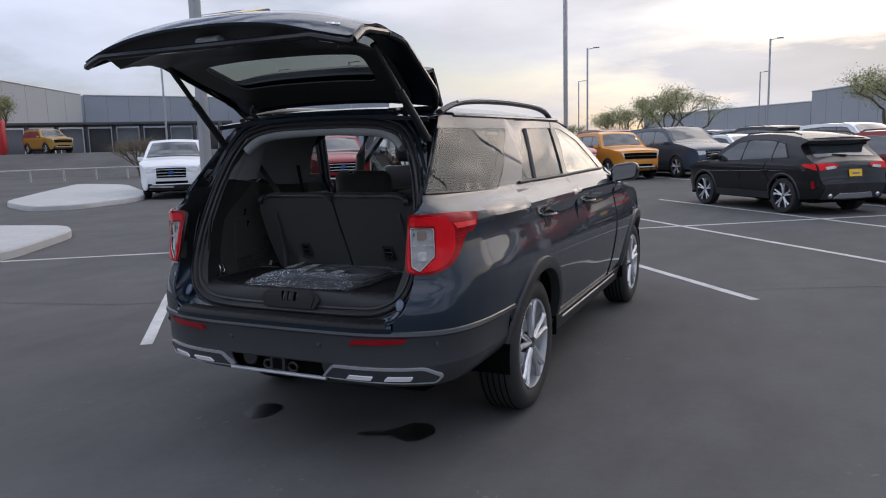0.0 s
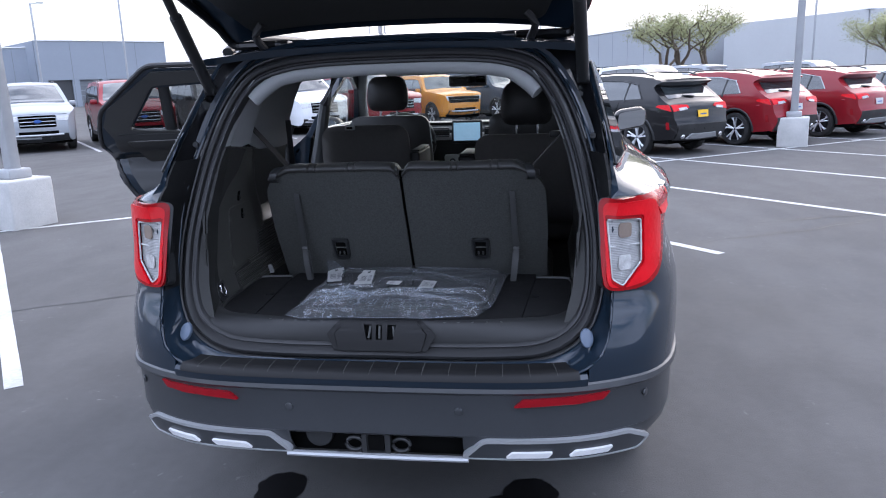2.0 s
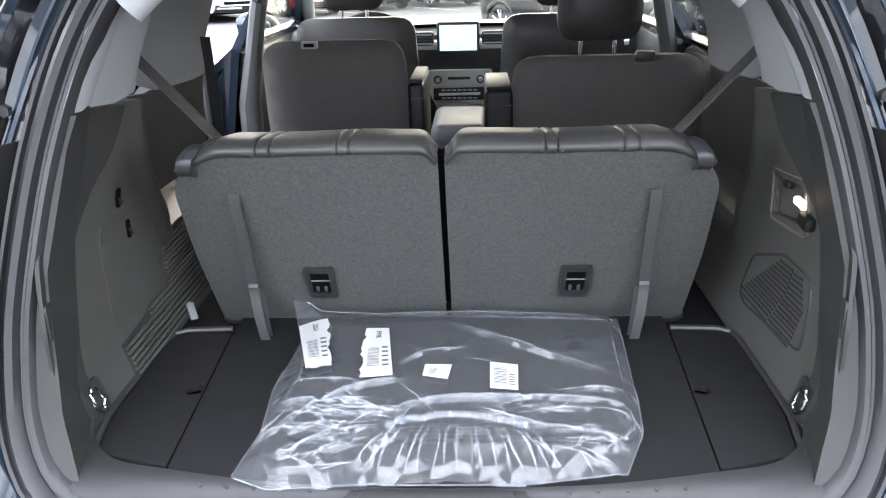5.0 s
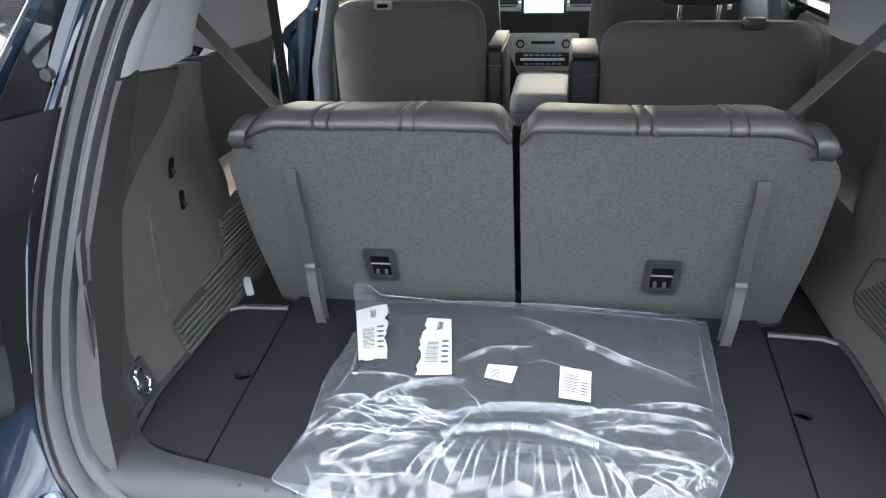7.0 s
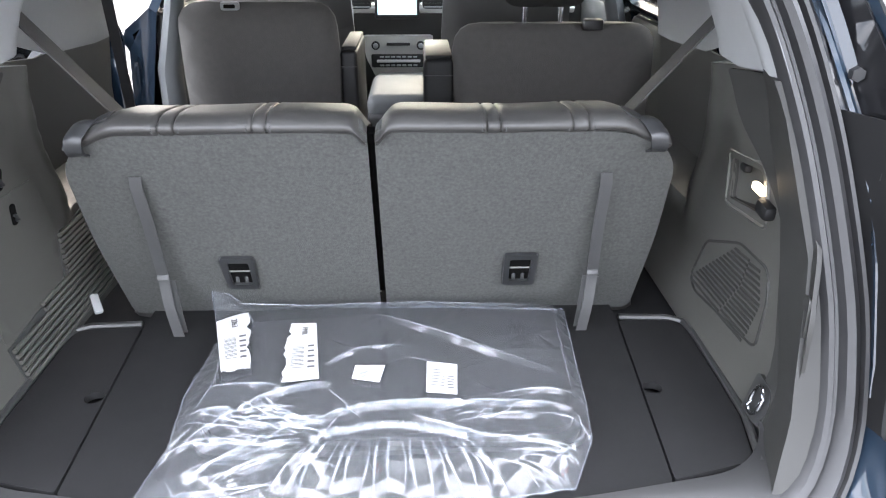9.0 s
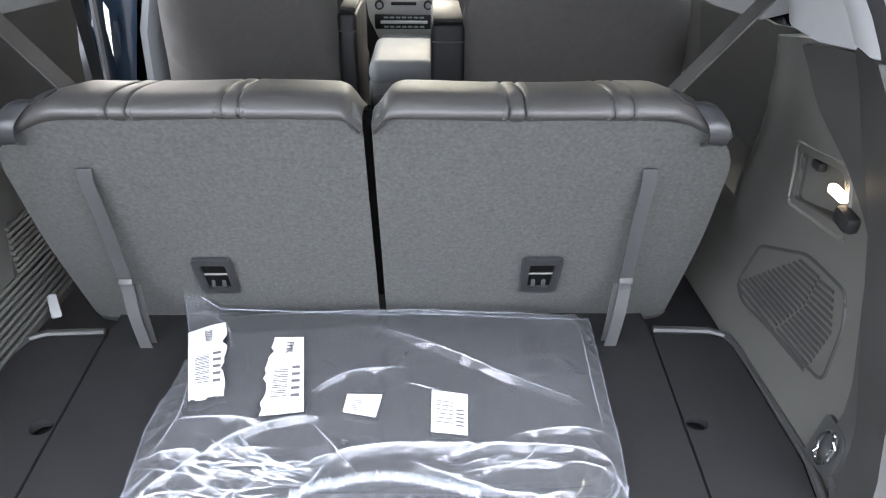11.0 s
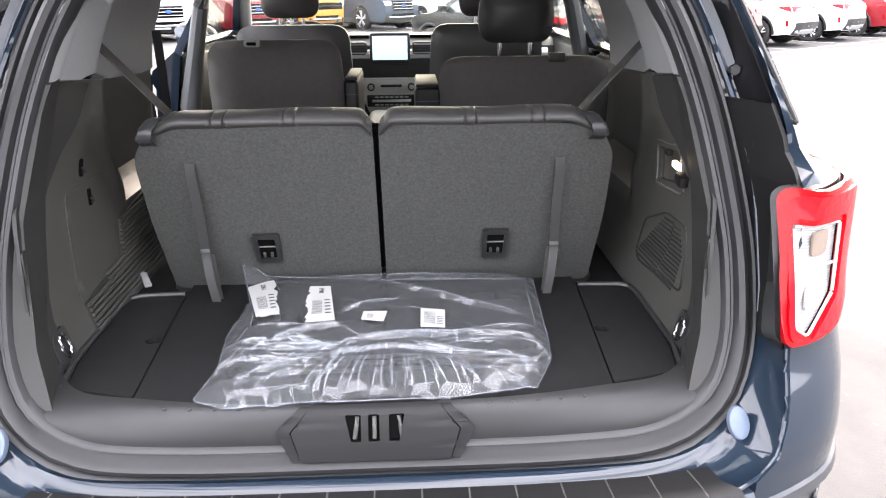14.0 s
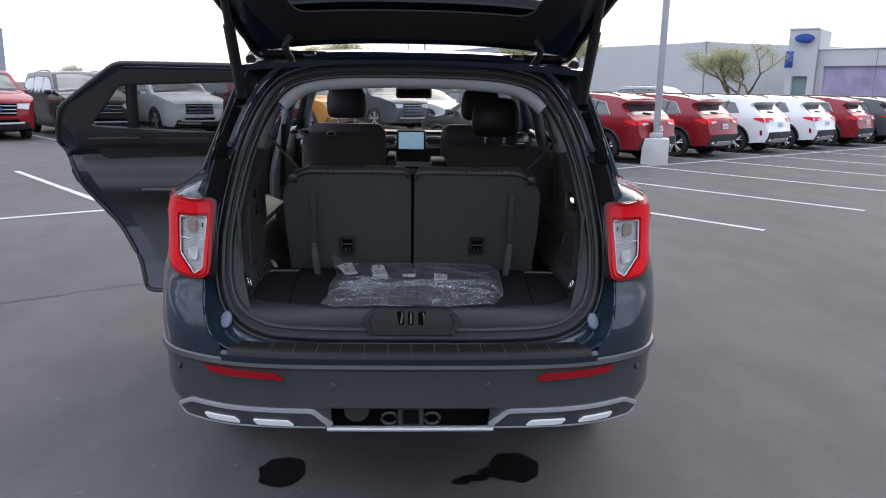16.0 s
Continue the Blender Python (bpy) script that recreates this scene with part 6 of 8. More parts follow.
    # release lever at the shoulder: a curled tab over a shallow cup
    lever_line = smooth_line([back3(s * 0.452, 0.446, -0.030), back3(s * 0.460, 0.450, -0.016), back3(s * 0.467, 0.447, 0.0), back3(s * 0.472, 0.442, 0.014), back3(s * 0.474, 0.424, 0.020), back3(s * 0.470, 0.412, 0.012)], 0.006)
    lv = part("release_lever", grid([[p + Vector((dx, 0, -0.002 * (abs(dx) > 0.012))) for dx in (-0.014, -0.011, 0, 0.011, 0.014)] for p in lever_line], thick=0.004), "clad", seat, "black curled release lever")
    part("lever_base", sheet(rounded([(s * 0.415, -0.050), (s * 0.452, -0.050), (s * 0.456, -0.018), (s * 0.422, -0.014)], 0.006), [], 0.02, lambda x, o: crown_at(abs(x), 0.0115 - 0.37 * max(0.0, -0.021 - o), o), 0.003), "seal", seat)
    part("seat_cushion", box((0.54, 0.45, 0.16), (s * 0.28, 0.93, 0.80), 0.05, seg=3), "leather", suv)
# added near-black block that keeps the gap between the seats dark
part("seat_gap_block", box((0.05, 0.02, 0.44), back3(0.0, 0.215, -0.045), 0.004, pose(0, 0, 0, LEAN3, 0, 0)), "void", suv)
part("seat_bracket", box((0.018, 0.055, 0.010), (-0.60, 0.69, 0.876), 0.004, pose(0, 0, 0, 20, 0, 30)), "trim_light", suv, "pale plastic seat bracket")


def padded(outline, thick, fmap, material, name, parent, label="", step=0.05, puff=0.02):
    """A cushion: front and back plates bulged, joined along the rim."""
    poly = outline
    cx, cy = sum(p[0] for p in poly) / len(poly), sum(p[1] for p in poly) / len(poly)

    def edge(u, v):
        return min(math.dist((u, v), p) for p in dense)
    dense = []
    for i, p in enumerate(poly):
        q = poly[(i + 1) % len(poly)]
        k = max(1, int(math.dist(p, q) / 0.02))
        dense += [(p[0] + (q[0] - p[0]) * j / k, p[1] + (q[1] - p[1]) * j / k) for j in range(k)]
    bm = bmesh.new()
    for sgn in (1, -1):
        def f(u, v):
            e = edge(u, v)
            t = (1 - math.exp(-e / 0.025))
            return fmap(u, v, sgn * (thick / 2 * (0.35 + 0.65 * t) + puff * min(1, e / 0.12)))
        part_bm = sheet(poly, [], step, f)
        me = bpy.data.meshes.new("tmp")
        part_bm.to_mesh(me)
        part_bm.free()
        bm.from_mesh(me)
        bpy.data.meshes.remove(me)
    bm.verts.ensure_lookup_table()
    bedges = [e for e in bm.edges if len(e.link_faces) == 1]
    bmesh.ops.bridge_loops(bm, edges=bedges)
    bmesh.ops.recalc_face_normals(bm, faces=bm.faces)
    return part(name, bm, material, parent, label, angle=60)


def seat_unit(x0, y0, z0, w, h, lean, name, label, back_mat, rest, zr=0.0, xr=0.0):
    """An upright seat: back, side panel, cushion and, if rest, a head restraint."""
    tan = math.tan(radians(lean))

    def f(u, v, d):
        return Vector((x0 + u, y0 - tan * v - d, z0 + v))
    sh = rounded([(-w / 2, 0), (w / 2, 0), (w / 2 * 1.0, h * 0.6), (w / 2 * 0.96, h), (-w / 2 * 0.96, h), (-w / 2, h * 0.6)], [0.03, 0.03, 0.05, 0.07, 0.07, 0.05])
    st = padded(sh, 0.09, f, back_mat, name, suv, label)
    part("cushion", box((w, 0.48, 0.16), (x0, y0 + 0.26, z0 - 0.02), 0.05, seg=3), "leather", st)
    if rest:
        rs = rounded([(-0.115, 0.0), (0.115, 0.0), (0.125, 0.10), (0.10, 0.20), (-0.10, 0.20), (-0.125, 0.10)], 0.05)

        def g(u, v, d):
            return Vector((x0 + xr + u, y0 - tan * h - d - 0.01, z0 + h + zr + v))
        hr = padded(rs, 0.09, g, "leather", "head_restraint", st, "black padded head restraint", 0.04, 0.015)
        for dx in (-0.05, 0.05):
            part("post", cyl(0.007, 0.10 + zr, (x0 + xr + dx, y0 - tan * h, z0 + h + zr / 2), seg=10), "chrome", st)
    return st


# second row: two captain's chairs, then the front pair
sl = seat_unit(-0.362, 1.50, 0.90, 0.445, 0.505, 8, "second_row_seat", "black second row chair", "seat_cloth", False)
sr = seat_unit(0.462, 1.50, 0.90, 0.585, 0.445, 8, "second_row_seat", "black second row chair with head restraint", "seat_cloth", True, 0.045, -0.035)
for s, x0, w, top in ((sl, -0.118, 0.048, 1.272), (sr, 0.137, 0.086, 1.246)):
    rest_ = part("arm_rest", box((w, 0.34, 0.40), (x0, 1.60, top - 0.20), 0.012, seg=3), "cover_black", s, "black padded folded armrest")
    part("arm_cap", box((w * 0.9, 0.30, 0.012), (x0, 1.60, top + 0.003), 0.005), "cover_black", rest_)
    part("arm_seam", box((w * 0.96, 0.003, 0.003), (x0, 1.4295, top - 0.045)), "seal", rest_)
rt_ = part("release_tab", box((0.050, 0.02, 0.022), (-0.42, 1.378, 1.398), 0.006), "trim_light", sl, "pale release tab")
part("tab_recess", box((0.030, 0.006, 0.010), (-0.42, 1.367, 1.398), 0.002), "void", rt_)
part("release_tab", box((0.055, 0.03, 0.03), (0.56, 1.395, 1.345), 0.006), "seal", sr)
rel = part("seat_anchor", box((0.055, 0.012, 0.08), (-0.285, 1.425, 1.085), 0.005), "trim_light", sl, "pale anchor surround")
part("anchor_bore", box((0.028, 0.014, 0.052), (-0.285, 1.422, 1.085), 0.003), "void", rel)
fl_ = seat_unit(-0.42, 2.38, 0.85, 0.50, 0.56, 12, "front_seat", "black front seat with head restraint", "leather", True, 0.03)
fr_ = seat_unit(0.42, 2.38, 0.85, 0.50, 0.56, 12, "front_seat", "black front seat with head restraint", "leather", True, 0.03)

# centre console and dashboard
con = part("centre_console", box((0.23, 0.78, 0.34), (0, 2.35, 0.80), 0.03), "trim_dark", suv)
part("console_lid", box((0.222, 0.42, 0.085), (0, 2.17, 0.985), 0.035, seg=5), "pillar_grey", con, "grey vinyl console lid")
for dx in (-0.055, 0.055):
    part("knob", cyl(0.022, 0.02, (dx, 1.955, 0.890), AX["y"], bevel=0.004), "chrome", con, "chrome rear climate knob")
part("rear_panel", box((0.19, 0.012, 0.06), (0, 1.958, 0.890), 0.008), "seal", con)
dash_rows = []
for x in np.linspace(-0.84, 0.84, 33):
    k = 0.07 * (abs(x) / 0.84) ** 2
    dash_rows.append([Vector((x, y + k * 0.3, z - k * 0.15)) for y, z in ((2.98, 0.70), (2.93, 0.95), (2.87, 1.10), (2.85, 1.20), (2.86, 1.275), (2.90, 1.305), (3.05, 1.318), (3.30, 1.30), (3.55, 1.25))])
dash = part("dashboard", grid(dash_rows, thick=0.01), "trim_dark", suv, "dark dashboard")
part("dash_pad", sheet(rounded([(-0.82, 2.90), (0.82, 2.90), (0.80, 3.5), (-0.80, 3.5)], 0.05), [], 0.15, lambda x, y: Vector((x, y, 1.327 - 0.1 * max(0, y - 3.15)))), "leather_light", dash, "pale dashboard top")
part("dash_trim", tube([Vector((x, 2.838 + 0.02 * abs(x), 1.235)) for x in np.linspace(-0.80, 0.80, 21)], 0.026, flat=0.9), "panel_silver", dash, "satin silver dashboard trim")
scr = part("centre_screen", box((0.205, 0.03, 0.155), (-0.016, 2.825, 1.265), 0.012, pose(0, 0, 0, -6, 0, 0)), "seal", dash, "black bezel touch screen")
part("display", box((0.178, 0.004, 0.118), (-0.016, 2.8085, 1.268), 0.003, pose(0, 0, 0, -6, 0, 0)), "screen", scr, "pale blue lit display")
for x in (-0.20, 0.165):
    vt = part("air_vent", box((0.135, 0.03, 0.07), (x, 2.825, 1.265), 0.015), "seal", dash)
    for i in range(4):
        part("vane", box((0.12, 0.006, 0.006), (x, 2.808, 1.243 + i * 0.014)), "silver_trim" if i in (0, 3) else "trim_dark", vt)
stack = part("control_panel", sheet(rounded([(-0.125, 0.905), (0.095, 0.905), (0.140, 1.01), (0.150, 1.110), (-0.180, 1.110), (-0.170, 1.01)], 0.02), [], 0.05, lambda x, z: Vector((x, 2.84 - 0.25 * (z - 1.1), z)), 0.02), "panel_silver", dash, "satin silver control panel")
strip_ = part("control_strip", box((0.255, 0.012, 0.066), (-0.015, 2.836, 0.998), 0.006, pose(0, 0, 0, 14, 0, 0)), "seal", stack, "black control strip")
part("strip_bar", box((0.205, 0.008, 0.013), (-0.015, 2.826, 0.998), 0.003), "panel_silver", strip_)
for i in range(7):
    for z in (0.978, 1.018):
        part("button", box((0.020, 0.006, 0.008), (-0.093 + i * 0.026, 2.826, z), 0.002), "silver_trim", strip_)
for dx in (-0.120, 0.090):
    part("knob", cyl(0.020, 0.02, (dx, 2.826, 1.070), AX["y"], bevel=0.004), "seal", stack)
    part("knob_cap", cyl(0.012, 0.008, (dx, 2.812, 1.070), AX["y"], bevel=0.002), "silver_trim", stack)
part("disc_slot", box((0.110, 0.008, 0.014), (-0.015, 2.836, 1.074), 0.003), "seal", stack)
part("shelf_shadow", box((0.25, 0.05, 0.06), (-0.015, 2.90, 0.880), 0.01), "void", stack)
wheel_c = Vector((-0.40, 2.66, 1.23))
tilt = pose(0, 0, 0, -66, 0, 0)
sw = part("steering_wheel", tube([wheel_c + tilt.to_3x3() @ Vector((0.185 * math.cos(a), 0.185 * math.sin(a), 0)) for a in np.linspace(0, 2 * math.pi, 37)[:-1]], 0.016, True, 10), "leather", suv, "black steering wheel")
part("wheel_hub", lathe([(-0.03, 0.001), (-0.03, 0.055), (0.015, 0.065), (0.03, 0.04), (0.03, 0.001)], 20, "y", wheel_c), "trim_dark", sw)
for a in (0, 180, 270):
    part("wheel_spoke", tube([wheel_c, wheel_c + tilt.to_3x3() @ Vector((0.18 * math.cos(radians(a)), 0.18 * math.sin(radians(a)), 0))], 0.018, flat=0.5), "silver_trim", sw)
part("steering_column", tube([wheel_c, wheel_c + Vector((0, 0.22, -0.08))], 0.05), "trim_dark", sw)
rm = part("rear_view_mirror", box((0.25, 0.03, 0.075), (0.0, 2.80, 1.60), 0.03, seg=4), "seal", suv, "black interior mirror")
part("mirror_face", box((0.225, 0.002, 0.058), (0.0, 2.783, 1.598), 0.0, pose(0, 0, 0, 14, 0, 0)), "mirror", rm)
for s in (1, -1):
    part("sun_visor", box((0.40, 0.17, 0.022), (s * 0.33, 2.66, 1.672), 0.01, pose(0, 0, 0, -14, 0, 0)), "trim_light", suv, "pale grey sun visor")
part("mirror_stem", tube([(0, 2.81, 1.61), (0, 2.85, 1.69)], 0.014), "seal", rm)

# ---- floor mats wrapped in a clear plastic bag, on the load floor ----
mats = thing("bagged_floor_mats", "black floor mats in a crumpled clear plastic bag", "plastic bag")
for i, (dx, dy, w, h, a) in enumerate(((0.03, 0.415, 0.62, 0.40, 1), (0.035, 0.415, 0.60, 0.38, -2), (0.03, 0.41, 0.58, 0.36, 1))):
    part("floor_mat", sheet(rounded([(-w / 2, -h / 2), (w / 2, -h / 2), (w / 2, h / 2), (-w / 2, h / 2)], 0.05), [], 0.04, lambda x, y, i=i, dx=dx, dy=dy, a=a: pose(dx, dy, 0, 0, 0, a) @ Vector((x, y, FLOOR + 0.008 + i * 0.0095 + 0.002 * noise.noise((x * 4, y * 4, i)))), 0.009), "carpet", mats, "black carpet floor mat")
bag_line = rounded([(-0.350, 0.668), (-0.30, 0.655), (0.05, 0.668), (0.375, 0.650), (0.362, 0.45), (0.352, 0.30), (0.345, 0.235), (0.295, 0.122), (0.14, 0.098), (-0.10, 0.096), (-0.255, 0.082), (-0.328, 0.108), (-0.312, 0.23), (-0.325, 0.36), (-0.312, 0.55)], 0.012)

BAG_RIM = np.array([(p[0] + (q[0] - p[0]) * i / 12, p[1] + (q[1] - p[1]) * i / 12) for p, q in zip(bag_line, bag_line[1:] + bag_line[:1]) for i in range(12)])
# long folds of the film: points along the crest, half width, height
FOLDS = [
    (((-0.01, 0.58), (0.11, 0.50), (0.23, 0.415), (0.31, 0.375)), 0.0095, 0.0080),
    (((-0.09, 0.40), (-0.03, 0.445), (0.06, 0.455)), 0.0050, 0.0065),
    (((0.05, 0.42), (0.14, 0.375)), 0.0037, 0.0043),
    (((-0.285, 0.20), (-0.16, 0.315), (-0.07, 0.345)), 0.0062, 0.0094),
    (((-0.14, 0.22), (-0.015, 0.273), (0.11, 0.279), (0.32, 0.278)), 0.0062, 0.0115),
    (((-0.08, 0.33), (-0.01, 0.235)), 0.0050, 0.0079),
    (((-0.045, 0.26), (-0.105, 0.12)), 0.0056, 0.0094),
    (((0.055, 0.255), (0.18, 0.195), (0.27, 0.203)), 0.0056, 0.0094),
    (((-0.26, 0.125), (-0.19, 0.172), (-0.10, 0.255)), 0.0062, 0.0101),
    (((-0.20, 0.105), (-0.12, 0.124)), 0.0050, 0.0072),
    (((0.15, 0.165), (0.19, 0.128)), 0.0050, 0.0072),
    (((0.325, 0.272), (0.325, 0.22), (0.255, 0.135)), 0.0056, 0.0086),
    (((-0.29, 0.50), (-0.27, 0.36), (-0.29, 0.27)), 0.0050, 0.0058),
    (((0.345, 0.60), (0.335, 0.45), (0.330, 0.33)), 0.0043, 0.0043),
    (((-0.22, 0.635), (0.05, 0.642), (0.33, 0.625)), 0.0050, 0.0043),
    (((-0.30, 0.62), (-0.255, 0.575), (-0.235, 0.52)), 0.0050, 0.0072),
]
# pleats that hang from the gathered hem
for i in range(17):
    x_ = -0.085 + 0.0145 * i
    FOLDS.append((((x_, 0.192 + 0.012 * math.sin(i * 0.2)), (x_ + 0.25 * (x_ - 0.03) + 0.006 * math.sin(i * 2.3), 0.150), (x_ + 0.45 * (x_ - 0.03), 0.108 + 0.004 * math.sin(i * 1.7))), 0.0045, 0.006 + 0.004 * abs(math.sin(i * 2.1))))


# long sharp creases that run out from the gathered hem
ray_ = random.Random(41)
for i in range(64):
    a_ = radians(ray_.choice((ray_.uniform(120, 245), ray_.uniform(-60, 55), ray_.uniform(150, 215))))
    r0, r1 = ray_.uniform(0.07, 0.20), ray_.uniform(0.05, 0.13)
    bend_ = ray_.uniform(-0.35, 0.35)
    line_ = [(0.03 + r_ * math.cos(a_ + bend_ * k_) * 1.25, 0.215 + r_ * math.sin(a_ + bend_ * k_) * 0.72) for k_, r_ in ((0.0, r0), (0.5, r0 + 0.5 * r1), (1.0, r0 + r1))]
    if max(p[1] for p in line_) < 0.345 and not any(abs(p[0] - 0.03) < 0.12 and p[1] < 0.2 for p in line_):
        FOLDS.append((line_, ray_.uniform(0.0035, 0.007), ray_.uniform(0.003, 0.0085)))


def over_mats(x, y):
    """Height of the slack film over the mats, falling to the floor at its rim."""
    e = float(np.sqrt(((BAG_RIM - (x, y)) ** 2).sum(1).min()))
    k = 1 - math.exp(-e / 0.026)
    flap = 0.05 * ease((-0.25 - x) / 0.09) * ease((y - 0.58) / 0.07)       # the loose corner leans on the seat
    return FLOOR + 0.007 + k * (0.040 - 0.010 * ease((0.17 - y) / 0.08)) + flap


def crumple():
    """A net of facets: folds as creased ridges, small crumples towards the tail, large smooth panels ahead."""
    from mathutils.geometry import delaunay_2d_cdt
    rng = random.Random(23)
    pts, hts, seams = [], [], []

    def add(x, y, h, gap=0.0):
        if not inside((x, y), bag_line) or any(math.hypot(x - p.x, y - p.y) < gap for p in pts):
            return -1
        pts.append(Vector((x, y)))
        hts.append(h)
        return len(pts) - 1
    first = len(pts)
    for p, q in zip(bag_line, bag_line[1:] + bag_line[:1]):
        n = max(1, int(math.dist(p, q) / 0.016))
        for i in range(n):
            pts.append(Vector((p[0] + (q[0] - p[0]) * i / n + rng.uniform(-0.002, 0.002), p[1] + (q[1] - p[1]) * i / n + rng.uniform(-0.002, 0.002))))
            hts.append(rng.uniform(-0.002, 0.007))
    seams += [(i, i + 1) for i in range(len(pts) - 1)] + [(len(pts) - 1, first)]
    for line, w, h in FOLDS:
        path = smooth_line([(x, y, 0) for x, y in line], 0.016)
        last = -1
        for i, p in enumerate(path):
            t = i / max(1, len(path) - 1)
            k = math.sqrt(max(0.03, math.sin(math.pi * t)))
            d = path[min(i + 1, len(path) - 1)] - path[max(i - 1, 0)]
            side = Vector((-d.y, d.x, 0)).normalized() * w * (0.6 + 0.4 * k)
            now = add(p.x + rng.uniform(-0.0015, 0.0015), p.y + rng.uniform(-0.0015, 0.0015), h * k * rng.uniform(0.85, 1.1), 0.004)
            for q in (p + side, p - side):
                add(q.x, q.y, rng.uniform(-0.003, 0.001), 0.005)
            if now >= 0 and last >= 0:
                seams.append((last, now))
            last = now
    for _ in range(420):                                # broad loose facets across the slack end
        add(rng.uniform(-0.34, 0.36), 0.085 + 0.225 * rng.random(), rng.uniform(-0.005, 0.006), 0.021)
    for _ in range(300):
        side_x = rng.choice((-1, 1)) * rng.uniform(0.27, 0.37)
        add(side_x, rng.uniform(0.30, 0.66), rng.uniform(-0.004, 0.007), 0.022)
    for _ in range(120):
        add(rng.uniform(-0.26, 0.33), rng.uniform(0.31, 0.64), rng.uniform(-0.0015, 0.0025), 0.055)
    vv, _, ff, vorig = delaunay_2d_cdt(pts, seams, [], 0, 1e-6)[:4]
    heights = [sum(hts[k] for k in o) / len(o) if o else 0.0 for o in vorig]
    return [p.copy() for p in vv], heights, [tuple(f) for f in ff if len(f) == 3]


NET_P, NET_H, NET_F = crumple()
NET_F = [f for f in NET_F if inside((NET_P[f[0]] + NET_P[f[1]] + NET_P[f[2]]) / 3, bag_line)]
NET_Z = [max(FLOOR + 0.004, over_mats(p.x, p.y) + h) for p, h in zip(NET_P, NET_H)]
TRI = np.array([[(NET_P[i].x, NET_P[i].y, NET_Z[i]) for i in f] for f in NET_F])


def fold(x, y):
    """Height of the film's net at a place."""
    (x0, y0, h0), (x1, y1, h1), (x2, y2, h2) = (TRI[:, k].T for k in range(3))
    den = (y1 - y2) * (x0 - x2) + (x2 - x1) * (y0 - y2)
    a = ((y1 - y2) * (x - x2) + (x2 - x1) * (y - y2)) / den
    b = ((y2 - y0) * (x - x2) + (x0 - x2) * (y - y2)) / den
    k = int(np.argmax(np.minimum(np.minimum(a, b), 1 - a - b)))
    return float(a[k] * h0[k] + b[k] * h1[k] + (1 - a[k] - b[k]) * h2[k])


def film(x, y):
    return Vector((x, y, fold(x, y)))


def make_film(name, haze_part, base):
    m = glass(name, (0.90, 0.93, 0.965), 0.02, base, 4.0)
    n, l = m.node_tree.nodes, m.node_tree.links
    co = n.new("ShaderNodeTexCoord")
    tx = n.new("ShaderNodeTexNoise")
    tx.inputs["Scale"].default_value, tx.inputs["Detail"].default_value, tx.inputs["Distortion"].default_value = 38.0, 3.0, 1.0
    bp = n.new("ShaderNodeBump")
    bp.inputs["Strength"].default_value, bp.inputs["Distance"].default_value = 0.05, 0.004
    l.new(co.outputs["Object"], tx.inputs["Vector"])
    l.new(tx.outputs["Fac"], bp.inputs["Height"])
    gl = next(k for k in n if k.type == "BSDF_GLOSSY")
    fr = next(k for k in n if k.type == "LAYER_WEIGHT")
    haze, mx2 = n.new("ShaderNodeBsdfDiffuse"), n.new("ShaderNodeMixShader")
    haze.inputs["Color"].default_value = (0.75, 0.78, 0.82, 1)
    mx2.inputs["Fac"].default_value = haze_part
    out = n["Material Output"]
    l.new(out.inputs["Surface"].links[0].from_socket, mx2.inputs[1])
    l.new(haze.outputs["BSDF"], mx2.inputs[2])
    l.new(mx2.outputs["Shader"], out.inputs["Surface"])
    l.new(bp.outputs["Normal"], gl.inputs["Normal"])
    l.new(bp.outputs["Normal"], fr.inputs["Normal"])
    return m


M["film"] = make_film("clear_film", 0.055, 0.055)
M["film_dense"] = make_film("gathered_glint_film", 0.16, 0.05)
film_bm = bmesh.new()
film_v = [film_bm.verts.new((p.x, p.y, z)) for p, z in zip(NET_P, NET_Z)]
for f in NET_F:
    film_bm.faces.new([film_v[i] for i in f])
bmesh.ops.delete(film_bm, geom=[v for v in film_bm.verts if not v.link_faces], context="VERTS")
part("film", film_bm, "film", mats, "crumpled clear plastic film", angle=5)
# hazier strips on the crests paint in the film's bright glint lines
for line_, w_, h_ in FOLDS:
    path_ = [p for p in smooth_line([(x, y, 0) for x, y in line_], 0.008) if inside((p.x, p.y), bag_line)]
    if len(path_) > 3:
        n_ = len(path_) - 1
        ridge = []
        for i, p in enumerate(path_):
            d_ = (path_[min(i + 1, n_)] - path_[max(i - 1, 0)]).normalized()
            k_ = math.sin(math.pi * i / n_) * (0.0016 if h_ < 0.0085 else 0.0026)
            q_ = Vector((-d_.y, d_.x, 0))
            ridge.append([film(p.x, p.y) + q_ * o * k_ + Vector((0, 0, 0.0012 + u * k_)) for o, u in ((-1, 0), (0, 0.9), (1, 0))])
        part("crease_glint", grid(ridge), "film_dense", mats, angle=20)
part("heat_seam", tube([film(x, y) + Vector((0, 0, 0.001)) for x, y in bag_line], 0.0014, True, 6), "film", mats, "welded edge of the bag")
